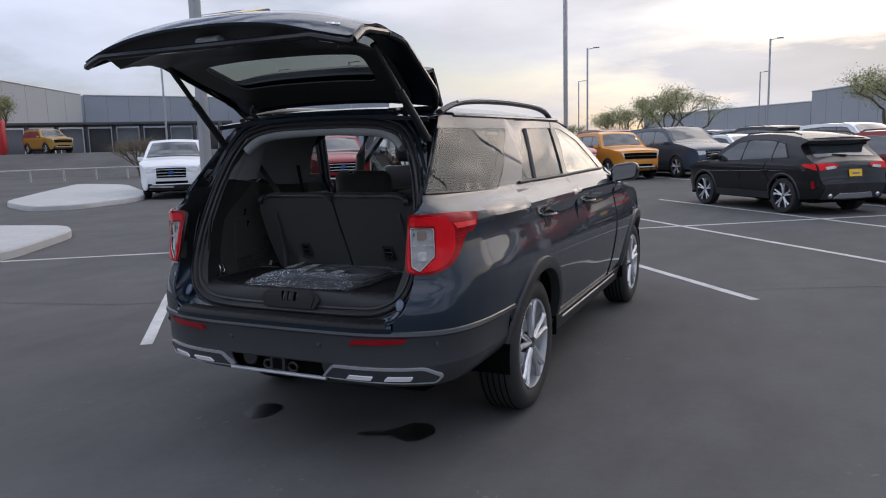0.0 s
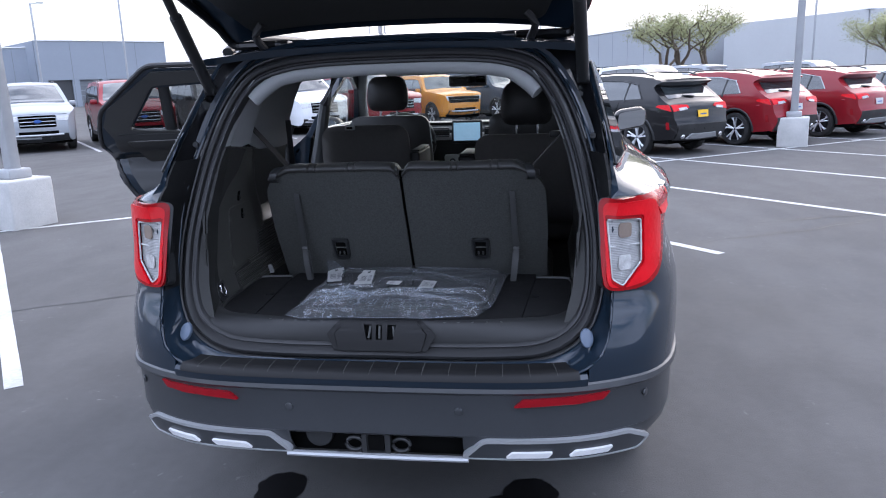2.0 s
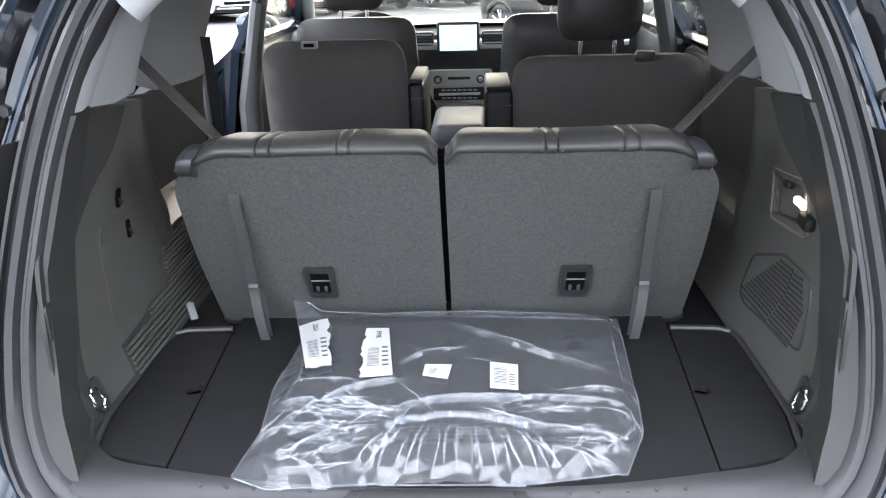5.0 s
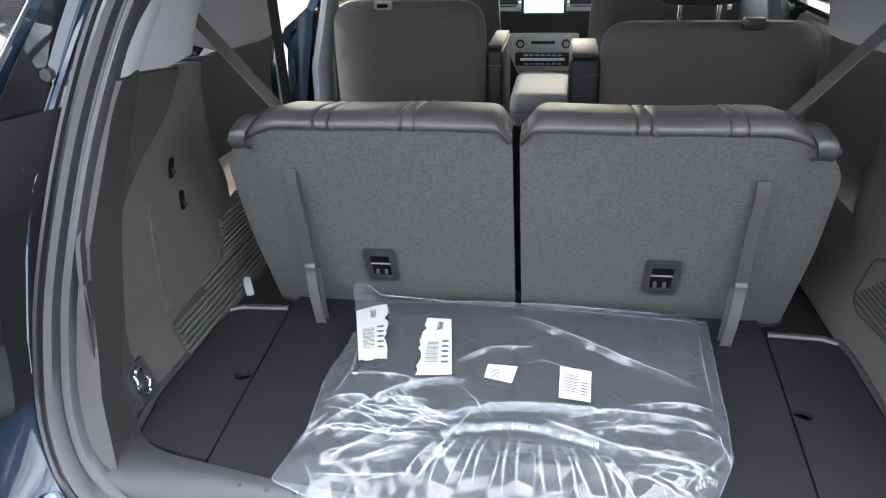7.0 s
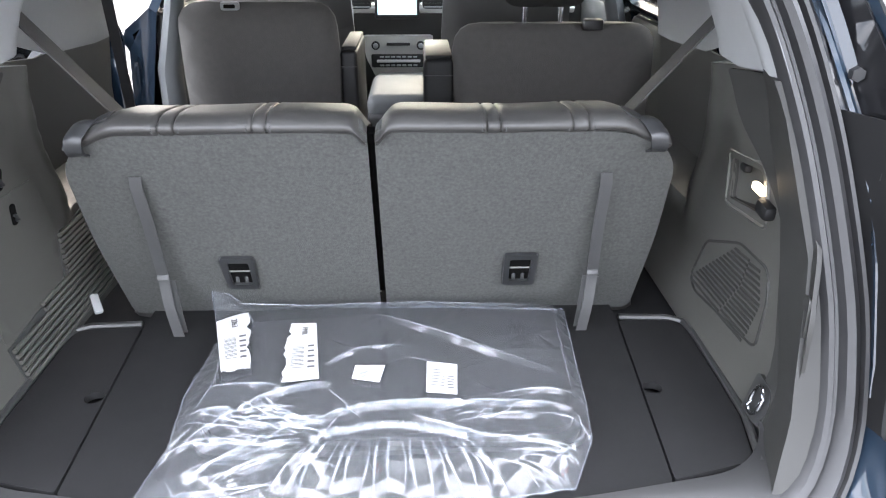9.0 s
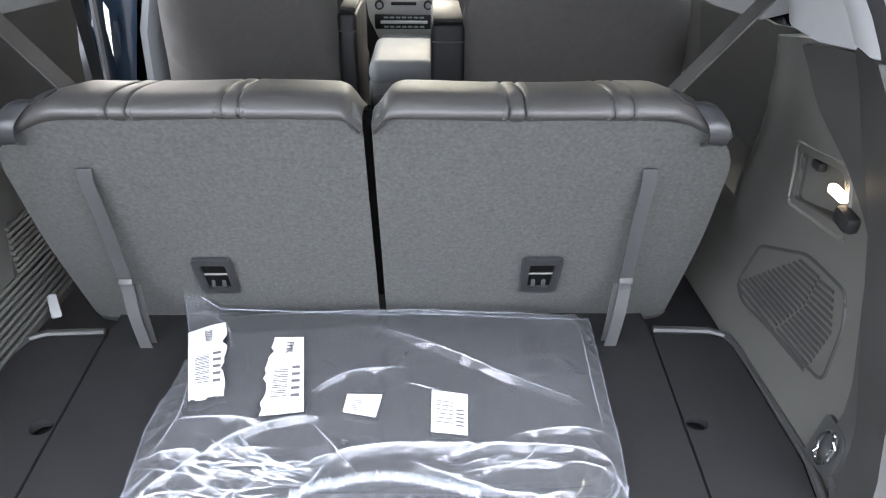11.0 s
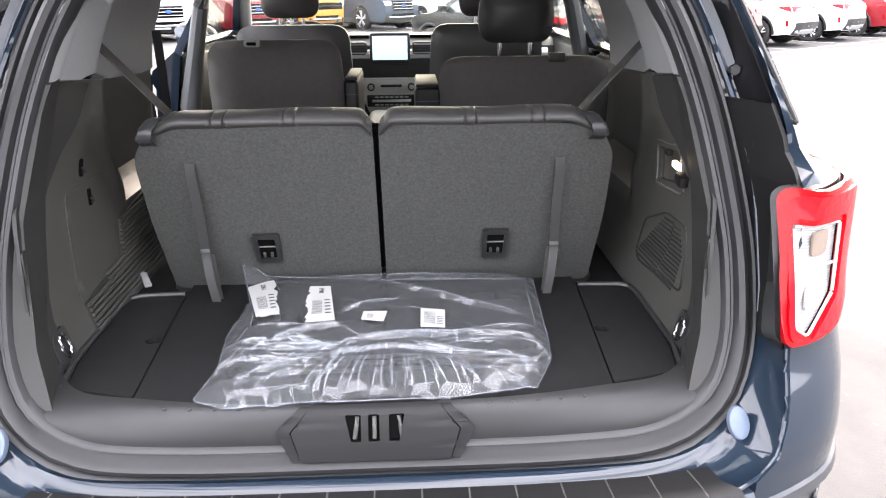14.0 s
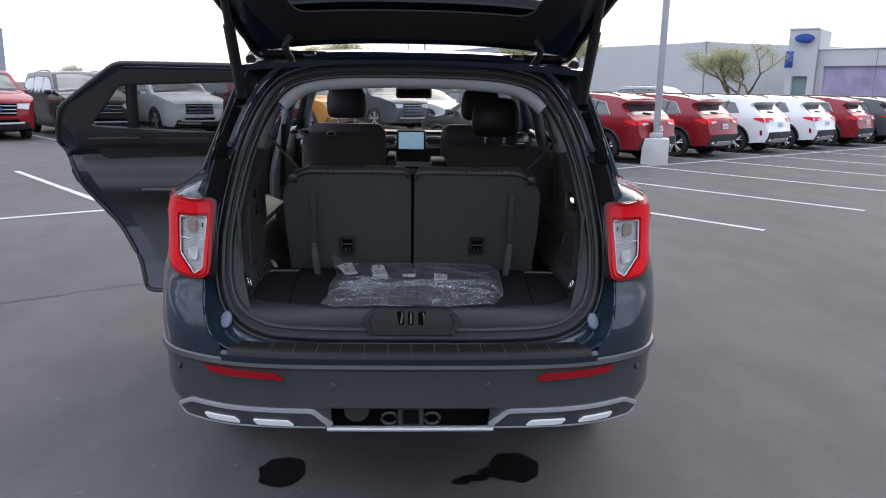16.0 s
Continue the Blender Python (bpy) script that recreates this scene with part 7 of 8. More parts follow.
# the gathered hem: a ruffled band across the slack end
hem = []
for i in range(121):
    t = i / 120
    x = -0.088 + 0.236 * t
    y = 0.190 + 0.034 * math.sin(math.pi * min(1.0, t * 0.95 + 0.05)) + 0.004 * t
    z = fold(x, y) + 0.009 + 0.002 * math.sin(i * 1.9)
    ruf = 0.0022 * math.sin(i * 2.4) + 0.0012 * math.sin(i * 1.1)
    hem.append([Vector((x, y - 0.008 + ruf, z - 0.005)), Vector((x + ruf, y - 0.003, z + ruf)), Vector((x, y + 0.003 + ruf, z + 0.001)), Vector((x, y + 0.008, z - 0.004 + ruf))])
part("gathered_hem", grid(hem), "film_dense", mats, "ruffled gathered hem of the bag", angle=20)
# printed labels, two of them torn along one edge: corners, torn sides
tear = random.Random(5)
for corners, torn, words in ((((-0.318, 0.567), (-0.258, 0.582), (-0.214, 0.386), (-0.262, 0.377)), (1, 2), "2263"), (((-0.167, 0.535), (-0.120, 0.535), (-0.093, 0.350), (-0.154, 0.341)), (3,), "FMK"),
                             (((-0.035, 0.388), (0.016, 0.386), (0.009, 0.337), (-0.038, 0.349)), (), ""), (((0.088, 0.395), (0.140, 0.385), (0.136, 0.298), (0.086, 0.307)), (), "")):
    C = [Vector((*c, 0)) for c in corners]
    line = []
    for i in range(4):
        a, b = C[i], C[(i + 1) % 4]
        n = 14 if i in torn else 2
        for j in range(n):
            line.append(a.lerp(b, j / n) + (Vector((tear.uniform(-0.005, 0.004), tear.uniform(-0.004, 0.004), 0)) if i in torn and j else Vector((0, 0, 0))))

    def lay(x, y, up=0.0):
        near = [fold(x + dx, y + dy) for dx in (-0.02, 0, 0.02) for dy in (-0.02, 0, 0.02)]
        return Vector((x, y, 0.35 * sum(near) / 9 + 0.65 * (FLOOR + 0.051) + 0.0035 + up))
    lb = part("paper_label", sheet([(p.x, p.y) for p in line], [], 0.015, lay, 0.0006), "label", mats, "white printed paper label")

    def on(u, v):
        """A place on the label: u across from its left edge, v down from its head."""
        return C[0].lerp(C[1], u).lerp(C[3].lerp(C[2], u), v)
    long_ = (C[3] - C[0]).length
    turn_ = math.degrees(math.atan2((C[3] - C[0]).y, (C[3] - C[0]).x))
    if words:
        p = on(0.55, 0.16)
        text("writing", words, 0.016, Matrix.Translation(lay(p.x, p.y, 0.0012)) @ pose(0, 0, 0, 0, 0, turn_), "ink", lb, 0.0003)
    bars = [(0.18, 0.44 + 0.022 * k, 0.40, 0.011 if k % 3 else 0.006) for k in range(17)] if long_ > 0.15 else [(0.14, 0.20 + 0.05 * k, 0.46, 0.022 if k % 2 else 0.012) for k in range(13)] if long_ > 0.06 else [(0.20, 0.34 + 0.09 * k, 0.30, 0.035) for k in range(6)]
    bars += [(0.68, 0.42 + 0.09 * k, 0.22, 0.035) for k in range(5)] if long_ > 0.06 else []
    for u, v, du, dv in bars:
        q = [on(u, v), on(u + du, v), on(u + du, v + dv), on(u, v + dv)]
        part("print_bar", sheet([(p.x, p.y) for p in q], [], 0.03, lambda a_, b_, lay=lay: lay(a_, b_, 0.0008)), "print_grey", lb)

# ---- parked cars of the lot ----
KINDS = {
    # half length, half width, height, belt, top line from the tail's foot to the nose's foot, axles, wheel radius, indices of the rear glass, side glass
    "crossover": dict(hw=0.879, H=1.569, belt=0.983, axles=(-1.257, 1.304), r=0.35,
                      top=[(-2.06, 0.312), (-2.145, 0.454), (-2.173, 0.586), (-2.117, 0.718), (-2.098, 0.869), (-2.041, 0.983), (-1.937, 1.04), (-1.606, 1.323), (-1.758, 1.422), (-1.531, 1.488), (-0.945, 1.555), (-0.283, 1.569), (0.236, 1.521), (0.709, 1.285), (1.153, 1.03), (1.654, 0.964), (1.984, 0.85), (2.136, 0.661), (2.164, 0.472), (2.098, 0.283)],
                      side=[(-1.361, 1.11), (-1.172, 1.38), (-0.756, 1.451), (-0.189, 1.465), (0.208, 1.417), (0.586, 1.228), (0.926, 1.002)], pillars=(-0.898, 0.019)),
    "large_suv": dict(hw=1.0, H=1.93, belt=1.20, axles=(-1.58, 1.53), r=0.41,
                      top=[(-2.55, 0.40), (-2.64, 0.60), (-2.66, 0.80), (-2.63, 1.0), (-2.60, 1.22), (-2.50, 1.45), (-2.36, 1.72), (-2.40, 1.82), (-2.1, 1.89), (-1.0, 1.93), (0.0, 1.92), (0.5, 1.87), (0.95, 1.58), (1.32, 1.33), (1.95, 1.24), (2.42, 1.13), (2.60, 1.02), (2.66, 0.70), (2.62, 0.42), (2.52, 0.32)],
                      side=[(-2.30, 1.28), (-2.12, 1.72), (-1.0, 1.80), (0.05, 1.79), (0.42, 1.74), (0.80, 1.50), (1.10, 1.27)], pillars=(-1.15, -0.12)),
    "boxy": dict(hw=0.94, H=1.80, belt=1.13, axles=(-1.30, 1.37), r=0.37,
                 top=[(-2.08, 0.42), (-2.16, 0.60), (-2.18, 0.80), (-2.16, 1.0), (-2.13, 1.18), (-2.06, 1.40), (-1.96, 1.66), (-1.99, 1.72), (-1.8, 1.76), (-1.0, 1.80), (-0.2, 1.79), (0.32, 1.75), (0.62, 1.50), (0.90, 1.23), (1.50, 1.17), (1.95, 1.10), (2.12, 1.02), (2.19, 0.70), (2.16, 0.45), (2.05, 0.36)],
                 side=[(-1.80, 1.22), (-1.70, 1.60), (-0.9, 1.66), (-0.1, 1.665), (0.25, 1.63), (0.50, 1.43), (0.72, 1.20)], pillars=(-0.95, -0.05)),
}
PM = {}


def wheel_mesh(r):
    """Shared meshes of one parked car wheel."""
    key = round(r, 3)
    if key not in PM:
        tyre = part("tyre", lathe([(-0.10, r * 0.72), (-0.11, r * 0.87), (-0.095, r * 0.97), (-0.08, r), (0.08, r), (0.10, r * 0.97), (0.112, r * 0.87), (0.10, r * 0.75)], 32, "x"), "rubber", None)
        rim = lathe([(-0.08, r * 0.72), (0.10, r * 0.755), (0.108, r * 0.73), (0.06, r * 0.68), (-0.08, r * 0.68)], 32, "x")
        cyl(r * 0.68, 0.01, (0.02, 0, 0), AX["x"], 24, bm=rim)
        rim_ob = part("rim", rim, "rim_dark", None)
        sp = bmesh.new()
        for i in range(5):
            for d in (-0.16, 0.16):
                a = radians(90 + 72 * i)
                tube([Vector((0.075, r * 0.08 * math.cos(a), r * 0.08 * math.sin(a))), Vector((0.095, r * 0.72 * math.cos(a + d), r * 0.72 * math.sin(a + d)))], [r * 0.055, r * 0.038], seg=6, bm=sp)
            tube([Vector((0.09, r * 0.40 * math.cos(a), r * 0.40 * math.sin(a))), Vector((0.095, r * 0.72 * math.cos(a + 0.30), r * 0.72 * math.sin(a + 0.30)))], [r * 0.03, r * 0.035], seg=6, bm=sp)
        spk = part("spokes", sp, "rim", None)
        PM[key] = (tyre.data, rim_ob.data, spk.data)
        for o in (tyre, rim_ob, spk):
            bpy.data.objects.remove(o)
    return PM[key]


def parked_car(kind, colour, label, m, yellow=True):
    K = KINDS[kind]
    car = thing("parked_car", label, "car", "cars parked in the lot")
    top = [Vector((p.x, p.y, 0)) for p in smooth_line([(y, z, 0) for y, z in K["top"]], 0.07)]
    hw, H, belt = K["hw"], K["H"], K["belt"]
    y0, y1 = min(p.x for p in top), max(p.x for p in top)

    def sx(y, z):
        t = max(0.0, (z - belt) / (H - belt))
        x = hw - 0.20 * t ** 1.3 - 0.05 * max(0, (0.55 - z) / 0.25) + 0.02 * math.exp(-((z - belt + 0.12) / 0.1) ** 2)
        end = max(0.0, (abs(y - (y0 + y1) / 2) - ((y1 - y0) / 2 - 0.55)) / 0.55)
        return x - (0.16 if y < 0 else 0.24) * min(1, end) ** 2.2

    def side(y, z, out=0.0):
        return Vector((sx(y, z) + out, y, z))
    run = [0.0]
    for a, b in zip(top, top[1:]):
        run.append(run[-1] + (b - a).length)
    ty, tz, tr = np.array([p.x for p in top]), np.array([p.y for p in top]), np.array(run)

    def lid(k, s, out=0.0):
        y, z = float(np.interp(s, tr, ty)), float(np.interp(s, tr, tz))
        ya, za, yb, zb = (float(np.interp(s + d, tr, c)) for d, c in ((-0.05, ty), (-0.05, tz), (0.05, ty), (0.05, tz)))
        n = Vector((0, -(zb - za), (yb - ya)))
        n.normalize()
        bow = 0.05 * (1 - k * k)
        return Vector((k * sx(y, z), y, z)) + n * (out + bow)

    def s_at(z, rear=True):
        """Where the top line reaches height z at the tail (or at the nose)."""
        rng_ = range(len(top)) if rear else range(len(top) - 1, -1, -1)
        for i in rng_:
            if top[i].y >= z:
                j = i - 1 if rear else i + 1
                if not 0 <= j < len(top):
                    return run[i]
                return run[j] + (run[i] - run[j]) * (z - top[j].y) / (top[i].y - top[j].y)
        return run[-1]
    R = K["r"] + 0.06
    low = []
    for ya in sorted(K["axles"], reverse=True):
        low += [(ya + R * math.cos(radians(a)), K["r"] + R * math.sin(radians(a))) for a in range(-8, 189, 14)]
    outline = [(p.x, p.y) for p in top] + [(y1 - 0.1, 0.30)] + low + [(y0 + 0.12, 0.33)]
    # keep the outline simple where the top line doubles back at the spoiler
    bm = sheet(outline, [], 0.13, side)
    other = mirrored(bm)
    me = bpy.data.meshes.new("tmp")
    other.to_mesh(me)
    other.free()
    bm.from_mesh(me)
    bpy.data.meshes.remove(me)
    grid([[lid(k, s) for k in (-1, -0.96, -0.8, -0.4, 0, 0.4, 0.8, 0.96, 1)] for s in run], bm)
    bmesh.ops.remove_doubles(bm, verts=bm.verts, dist=0.004)
    bmesh.ops.recalc_face_normals(bm, faces=bm.faces)
    part("body", bm, colour, car, angle=30)
    for s in (1, -1):
        flip = (lambda b: b) if s > 0 else mirrored
        part("side_glass", flip(sheet(rounded(K["side"], 0.04), [], 0.12, lambda y, z: side(y, z, 0.006))), "glass_far", car, "dark side glass")
        for yp in K["pillars"]:
            part("pillar", flip(tube([side(yp, belt + 0.06, 0.006), side(yp - 0.06, H - 0.13, 0.006)], 0.03, flat=0.4)), "black_paint", car)
        part("sill", flip(sheet([(K["axles"][0] + R, 0.27), (K["axles"][1] - R, 0.27), (K["axles"][1] - R, 0.40), (K["axles"][0] + R, 0.40)], [], 0.2, lambda y, z: side(y, z, 0.02), 0.02)), "clad", car)
        part("window_line", flip(tube([side(y, z, 0.010) for y, z in K["side"][:5]], 0.012, seg=6)), "silver_trim" if colour in ("red_paint", "white_paint") and kind == "crossover" else "clad", car)
        for ya in K["axles"]:
            part("arch_moulding", flip(grid([[side(ya + r_ * math.cos(radians(a)), K["r"] + r_ * math.sin(radians(a)), o) for r_, o in ((R + 0.05, 0.004), (R + 0.03, 0.016), (R - 0.005, 0.01), (R - 0.01, -0.05))] for a in range(-5, 186, 10)])), "clad", car)
            t, rm_, sp = wheel_mesh(K["r"])
            w = new("wheel", t)
            w.parent = car
            w.matrix_local = pose(s * (hw - 0.11), ya, K["r"], 0, 0, 0 if s > 0 else 180)
            for nm, d in (("rim", rm_), ("spokes", sp)):
                o = new(nm, d)
                o.parent = w
        mr = part("door_mirror", box((0.20, 0.12, 0.14), (s * (hw + 0.10), K["side"][-1][0] - 0.12, belt + 0.12), 0.04), colour, car)
        part("roof_rail", tube([Vector((s * (hw - 0.25), y, H + dz)) for y, dz in ((-1.45, -0.03), (-1.25, 0.025), (-0.4, 0.045), (0.0, 0.035), (0.15, -0.02))], 0.016), "clad", car)
        part("door_handle", flip(box((0.03, 0.20, 0.03), side(-0.75, belt - 0.14, 0.012), 0.01)), colour, car)
        if kind == "crossover":
            lamp = rounded([(0.46, s_at(0.91)), (0.985, s_at(0.86)), (1.0, s_at(0.985)), (0.50, s_at(0.955))], 0.015)
            tl_ = part("tail_lamp", sheet([(s * a, b) for a, b in lamp], [], 0.08, lambda k, q: lid(k, q, 0.014), 0.02), "red_guide", car, "red tail lamp")
            clear = rounded([(0.53, s_at(0.885)), (0.80, s_at(0.87)), (0.82, s_at(0.915)), (0.56, s_at(0.925))], 0.008)
            part("reversing_lens", sheet([(s * a, b) for a, b in clear], [], 0.08, lambda k, q: lid(k, q, 0.019), 0.02), "clear_lens", tl_, "clear reversing lens")
            part("lamp_return", flip(sheet(rounded([(-2.08, 0.865), (-1.76, 0.955), (-1.80, 0.99), (-2.02, 0.995)], 0.02), [], 0.1, lambda y, z: side(y, z, 0.012), 0.015)), "red_guide", car)
            part("panel_gap", flip(tube([side(y, z, 0.001) for y, z in ((-0.90, 0.44), (-0.86, 0.62), (-0.70, 0.86), (-0.76, 1.02))], 0.006, seg=6)), "void", car)
            part("panel_gap", flip(tube([side(y, z, 0.001) for y, z in ((0.06, 0.42), (0.05, 0.8), (0.01, 1.00))], 0.006, seg=6)), "void", car)
            part("swage_line", flip(tube([side(y, z, -0.004) for y, z in ((-1.85, 0.86), (-1.0, 0.835), (0.2, 0.80), (1.2, 0.78))], 0.014, seg=6)), colour, car)
            part("bumper_reflector", flip(sheet(rounded([(-2.04, 0.52), (-1.98, 0.52), (-1.97, 0.66), (-2.02, 0.66)], 0.01), [], 0.1, lambda y, z: side(y, z, 0.008), 0.01)), "reflector_red", car)
            part("exhaust", cyl(0.045, 0.10, (s * 0.55, -2.12, 0.38), AX["y"], bevel=0.008), "chrome", car)
        else:
            hl = rounded([(0.62, s_at(0.88, False)), (0.99, s_at(0.86, False)), (0.99, s_at(1.02, False)), (0.60, s_at(1.0, False))], 0.02)
            part("headlamp", sheet([(s * a, b) for a, b in hl], [], 0.1, lambda k, q: lid(k, q, 0.012), 0.02), "clear_lens", car, "clear headlamp")
            part("tail_lamp", flip(box((0.08, 0.10, 0.36), (hw - 0.16, y0 + 0.06, belt - 0.05), 0.02)), "red_lens", car)
    a, b = s_at(belt + 0.10), s_at(H - 0.22)
    part("rear_glass", sheet(rounded([(-0.84, a), (0.84, a), (0.78, b), (-0.78, b)], 0.06), [], 0.12, lambda k, q: lid(k, q, 0.006)), "glass_far", car, "dark rear glass")
    a, b = s_at(belt + 0.13, False), s_at(H - 0.10, False)
    part("windscreen", sheet(rounded([(-0.90, a), (0.90, a), (0.86, b), (-0.86, b)], 0.06), [], 0.12, lambda k, q: lid(k, q, 0.006)), "glass_far", car, "dark windscreen")
    part("rear_bumper", sheet([(-0.97, 0.02), (0.97, 0.02), (0.97, s_at(0.60)), (-0.97, s_at(0.60))], [], 0.12, lambda k, q: lid(k, q, 0.012), 0.02), "clad", car, "black plastic bumper")
    e = run[-1]
    part("front_bumper", sheet([(-0.97, e - 0.02), (0.97, e - 0.02), (0.97, s_at(0.52, False)), (-0.97, s_at(0.52, False))], [], 0.12, lambda k, q: lid(k, q, 0.012), 0.02), "clad", car, "black plastic bumper")
    part("skid_plate", sheet([(-0.62, s_at(0.36)), (0.62, s_at(0.36)), (0.50, s_at(0.45)), (-0.50, s_at(0.45))], [], 0.12, lambda k, q: lid(k, q, 0.03), 0.02), "silver_trim", car)
    part("underside", box((hw * 1.7, (y1 - y0) * 0.9, 0.12), (0, 0, 0.30)), "void", car)
    if kind == "crossover":
        pl_ = part("dealer_plate", sheet([(-0.19, s_at(0.72)), (0.19, s_at(0.72)), (0.19, s_at(0.86)), (-0.19, s_at(0.86))], [], 0.2, lambda k, q: lid(k, q, 0.014), 0.01), "yellow" if yellow else "label", car)
        part("plate_bar", sheet([(-0.11, s_at(0.775)), (0.11, s_at(0.775)), (0.11, s_at(0.80)), (-0.11, s_at(0.80))], [], 0.2, lambda k, q: lid(k, q, 0.020), 0.005), "blue_ink", pl_)
        part("spoiler_edge", tube([Vector((x, -1.757 + 0.10 * abs(x) ** 2, 1.470 - 0.03 * x * x)) for x in (-0.58, -0.3, 0, 0.3, 0.58)], 0.022, flat=0.6), colour, car)
        part("wiper", tube([lid(0.0, s_at(1.08), 0.02), lid(-0.35, s_at(1.11), 0.02)], 0.012), "clad", car)
    else:
        g0, g1 = (s_at(0.78, False), s_at(0.99, False)) if kind == "boxy" else (s_at(0.70, False), s_at(1.0, False))
        gw = 0.93 if kind == "boxy" else 0.60
        part("lower_intake", sheet(rounded([(-0.62, s_at(0.46, False)), (0.62, s_at(0.46, False)), (0.66, s_at(0.60, False)), (-0.66, s_at(0.60, False))], 0.03), [], 0.1, lambda k, q: lid(k, q, 0.016), 0.01), "void", car, "dark lower intake")
        gr = part("grille", sheet(rounded([(-gw, g0), (gw, g0), (gw * 0.97, g1), (-gw * 0.97, g1)], 0.04), [], 0.1, lambda k, q: lid(k, q, 0.010), 0.01), "void", car, "dark grille")
        for t in ((0.2, 0.5, 0.8) if kind != "boxy" else (0.5,)):
            q = g0 + (g1 - g0) * t
            part("grille_bar", tube([lid(k, q, 0.03) for k in (-gw * 0.96, -0.3, 0, 0.3, gw * 0.96)], 0.012, seg=6), "silver_trim" if kind == "large_suv" else "clad", gr)
        if kind != "boxy":
            part("grille_mark", cyl(0.05, 0.02, lid(0, (g0 + g1) / 2, 0.05), AX["y"] @ Matrix.Diagonal((2, 1, 1, 1)), bevel=0.006), "blue_ink", gr)
        part("wind_deflector", tube([lid(k, s_at(1.04 if kind != "boxy" else 1.05, False), 0.01) for k in (-0.9, 0, 0.9)], 0.012), colour, car)
        lb = s_at(0.50, False)
        part("bumper_bar", tube([lid(k, lb, 0.03) for k in (-0.8, -0.4, 0, 0.4, 0.8)], 0.03, seg=6), "silver_trim", car)
    car.matrix_world = m
    return car


base = {}


def stand(kind, colour, words, s, v, turn=0.0):
    key = (kind, colour)
    if key in base:
        return copy_thing(base[key], lot_pose(s, v, turn))
    base[key] = parked_car(kind, colour, words, lot_pose(s, v, turn), colour == "black_paint")
    return base[key]


NAMES = {"black_paint": "black", "red_paint": "dark red", "white_paint": "white", "grey_paint": "dark grey", "silver_paint": "silver", "orange_paint": "orange", "steelblue_paint": "blue grey"}
WORD = {"crossover": "compact crossover parked on the lot", "large_suv": "large sport utility vehicle parked nose out", "boxy": "boxy sport utility vehicle parked nose out"}


def put(kind, col, s, v, turn=0.0):
    return stand(kind, col + "_paint", f"{NAMES[col + '_paint']} {WORD[kind]}", s, v, turn)


for i, c in enumerate(("black", "red", "red", "white", "white", "red", "grey", "white", "silver", "red", "black")):
    put("crossover", c, 10.76, 11.13 + PITCH * i)
for i, (k_, c) in enumerate((("large_suv", "white"), ("large_suv", "silver"), ("large_suv", "red"), ("large_suv", "black"), ("large_suv", "white"), ("large_suv", "red"), ("boxy", "orange"), ("large_suv", "steelblue"), ("crossover", "white"), ("crossover", "grey"), ("large_suv", "white"), ("crossover", "silver"), ("crossover", "white"), ("crossover", "red"), ("large_suv", "silver"))):
    put(k_, c, 24.2, -2.35 + PITCH * i, 180)
far_cols = ("white", "silver", "white", "grey", "red", "white", "black", "silver", "white", "red", "steelblue", "white")
for row, s in enumerate((29.4, 41.5, 47.0)):
    for i in range(14):
        put("crossover" if (i + row) % 3 else "large_suv", far_cols[(i * 5 + row * 3) % 12] if (i + row) % 3 else ("white", "silver", "black", "red")[(i + row) % 4], s, 8.0 + PITCH * i + row * 3, 0 if row != 1 else 180)

# ---- buildings, walls, trees ----
def at(bearing, dist, z=0.0):
    """A place by its bearing (degrees right of straight ahead) and distance from the car."""
    x, y = dist * math.sin(radians(bearing)), dist * math.cos(radians(bearing))
    return Vector((x, y, rise(x, y) + z))


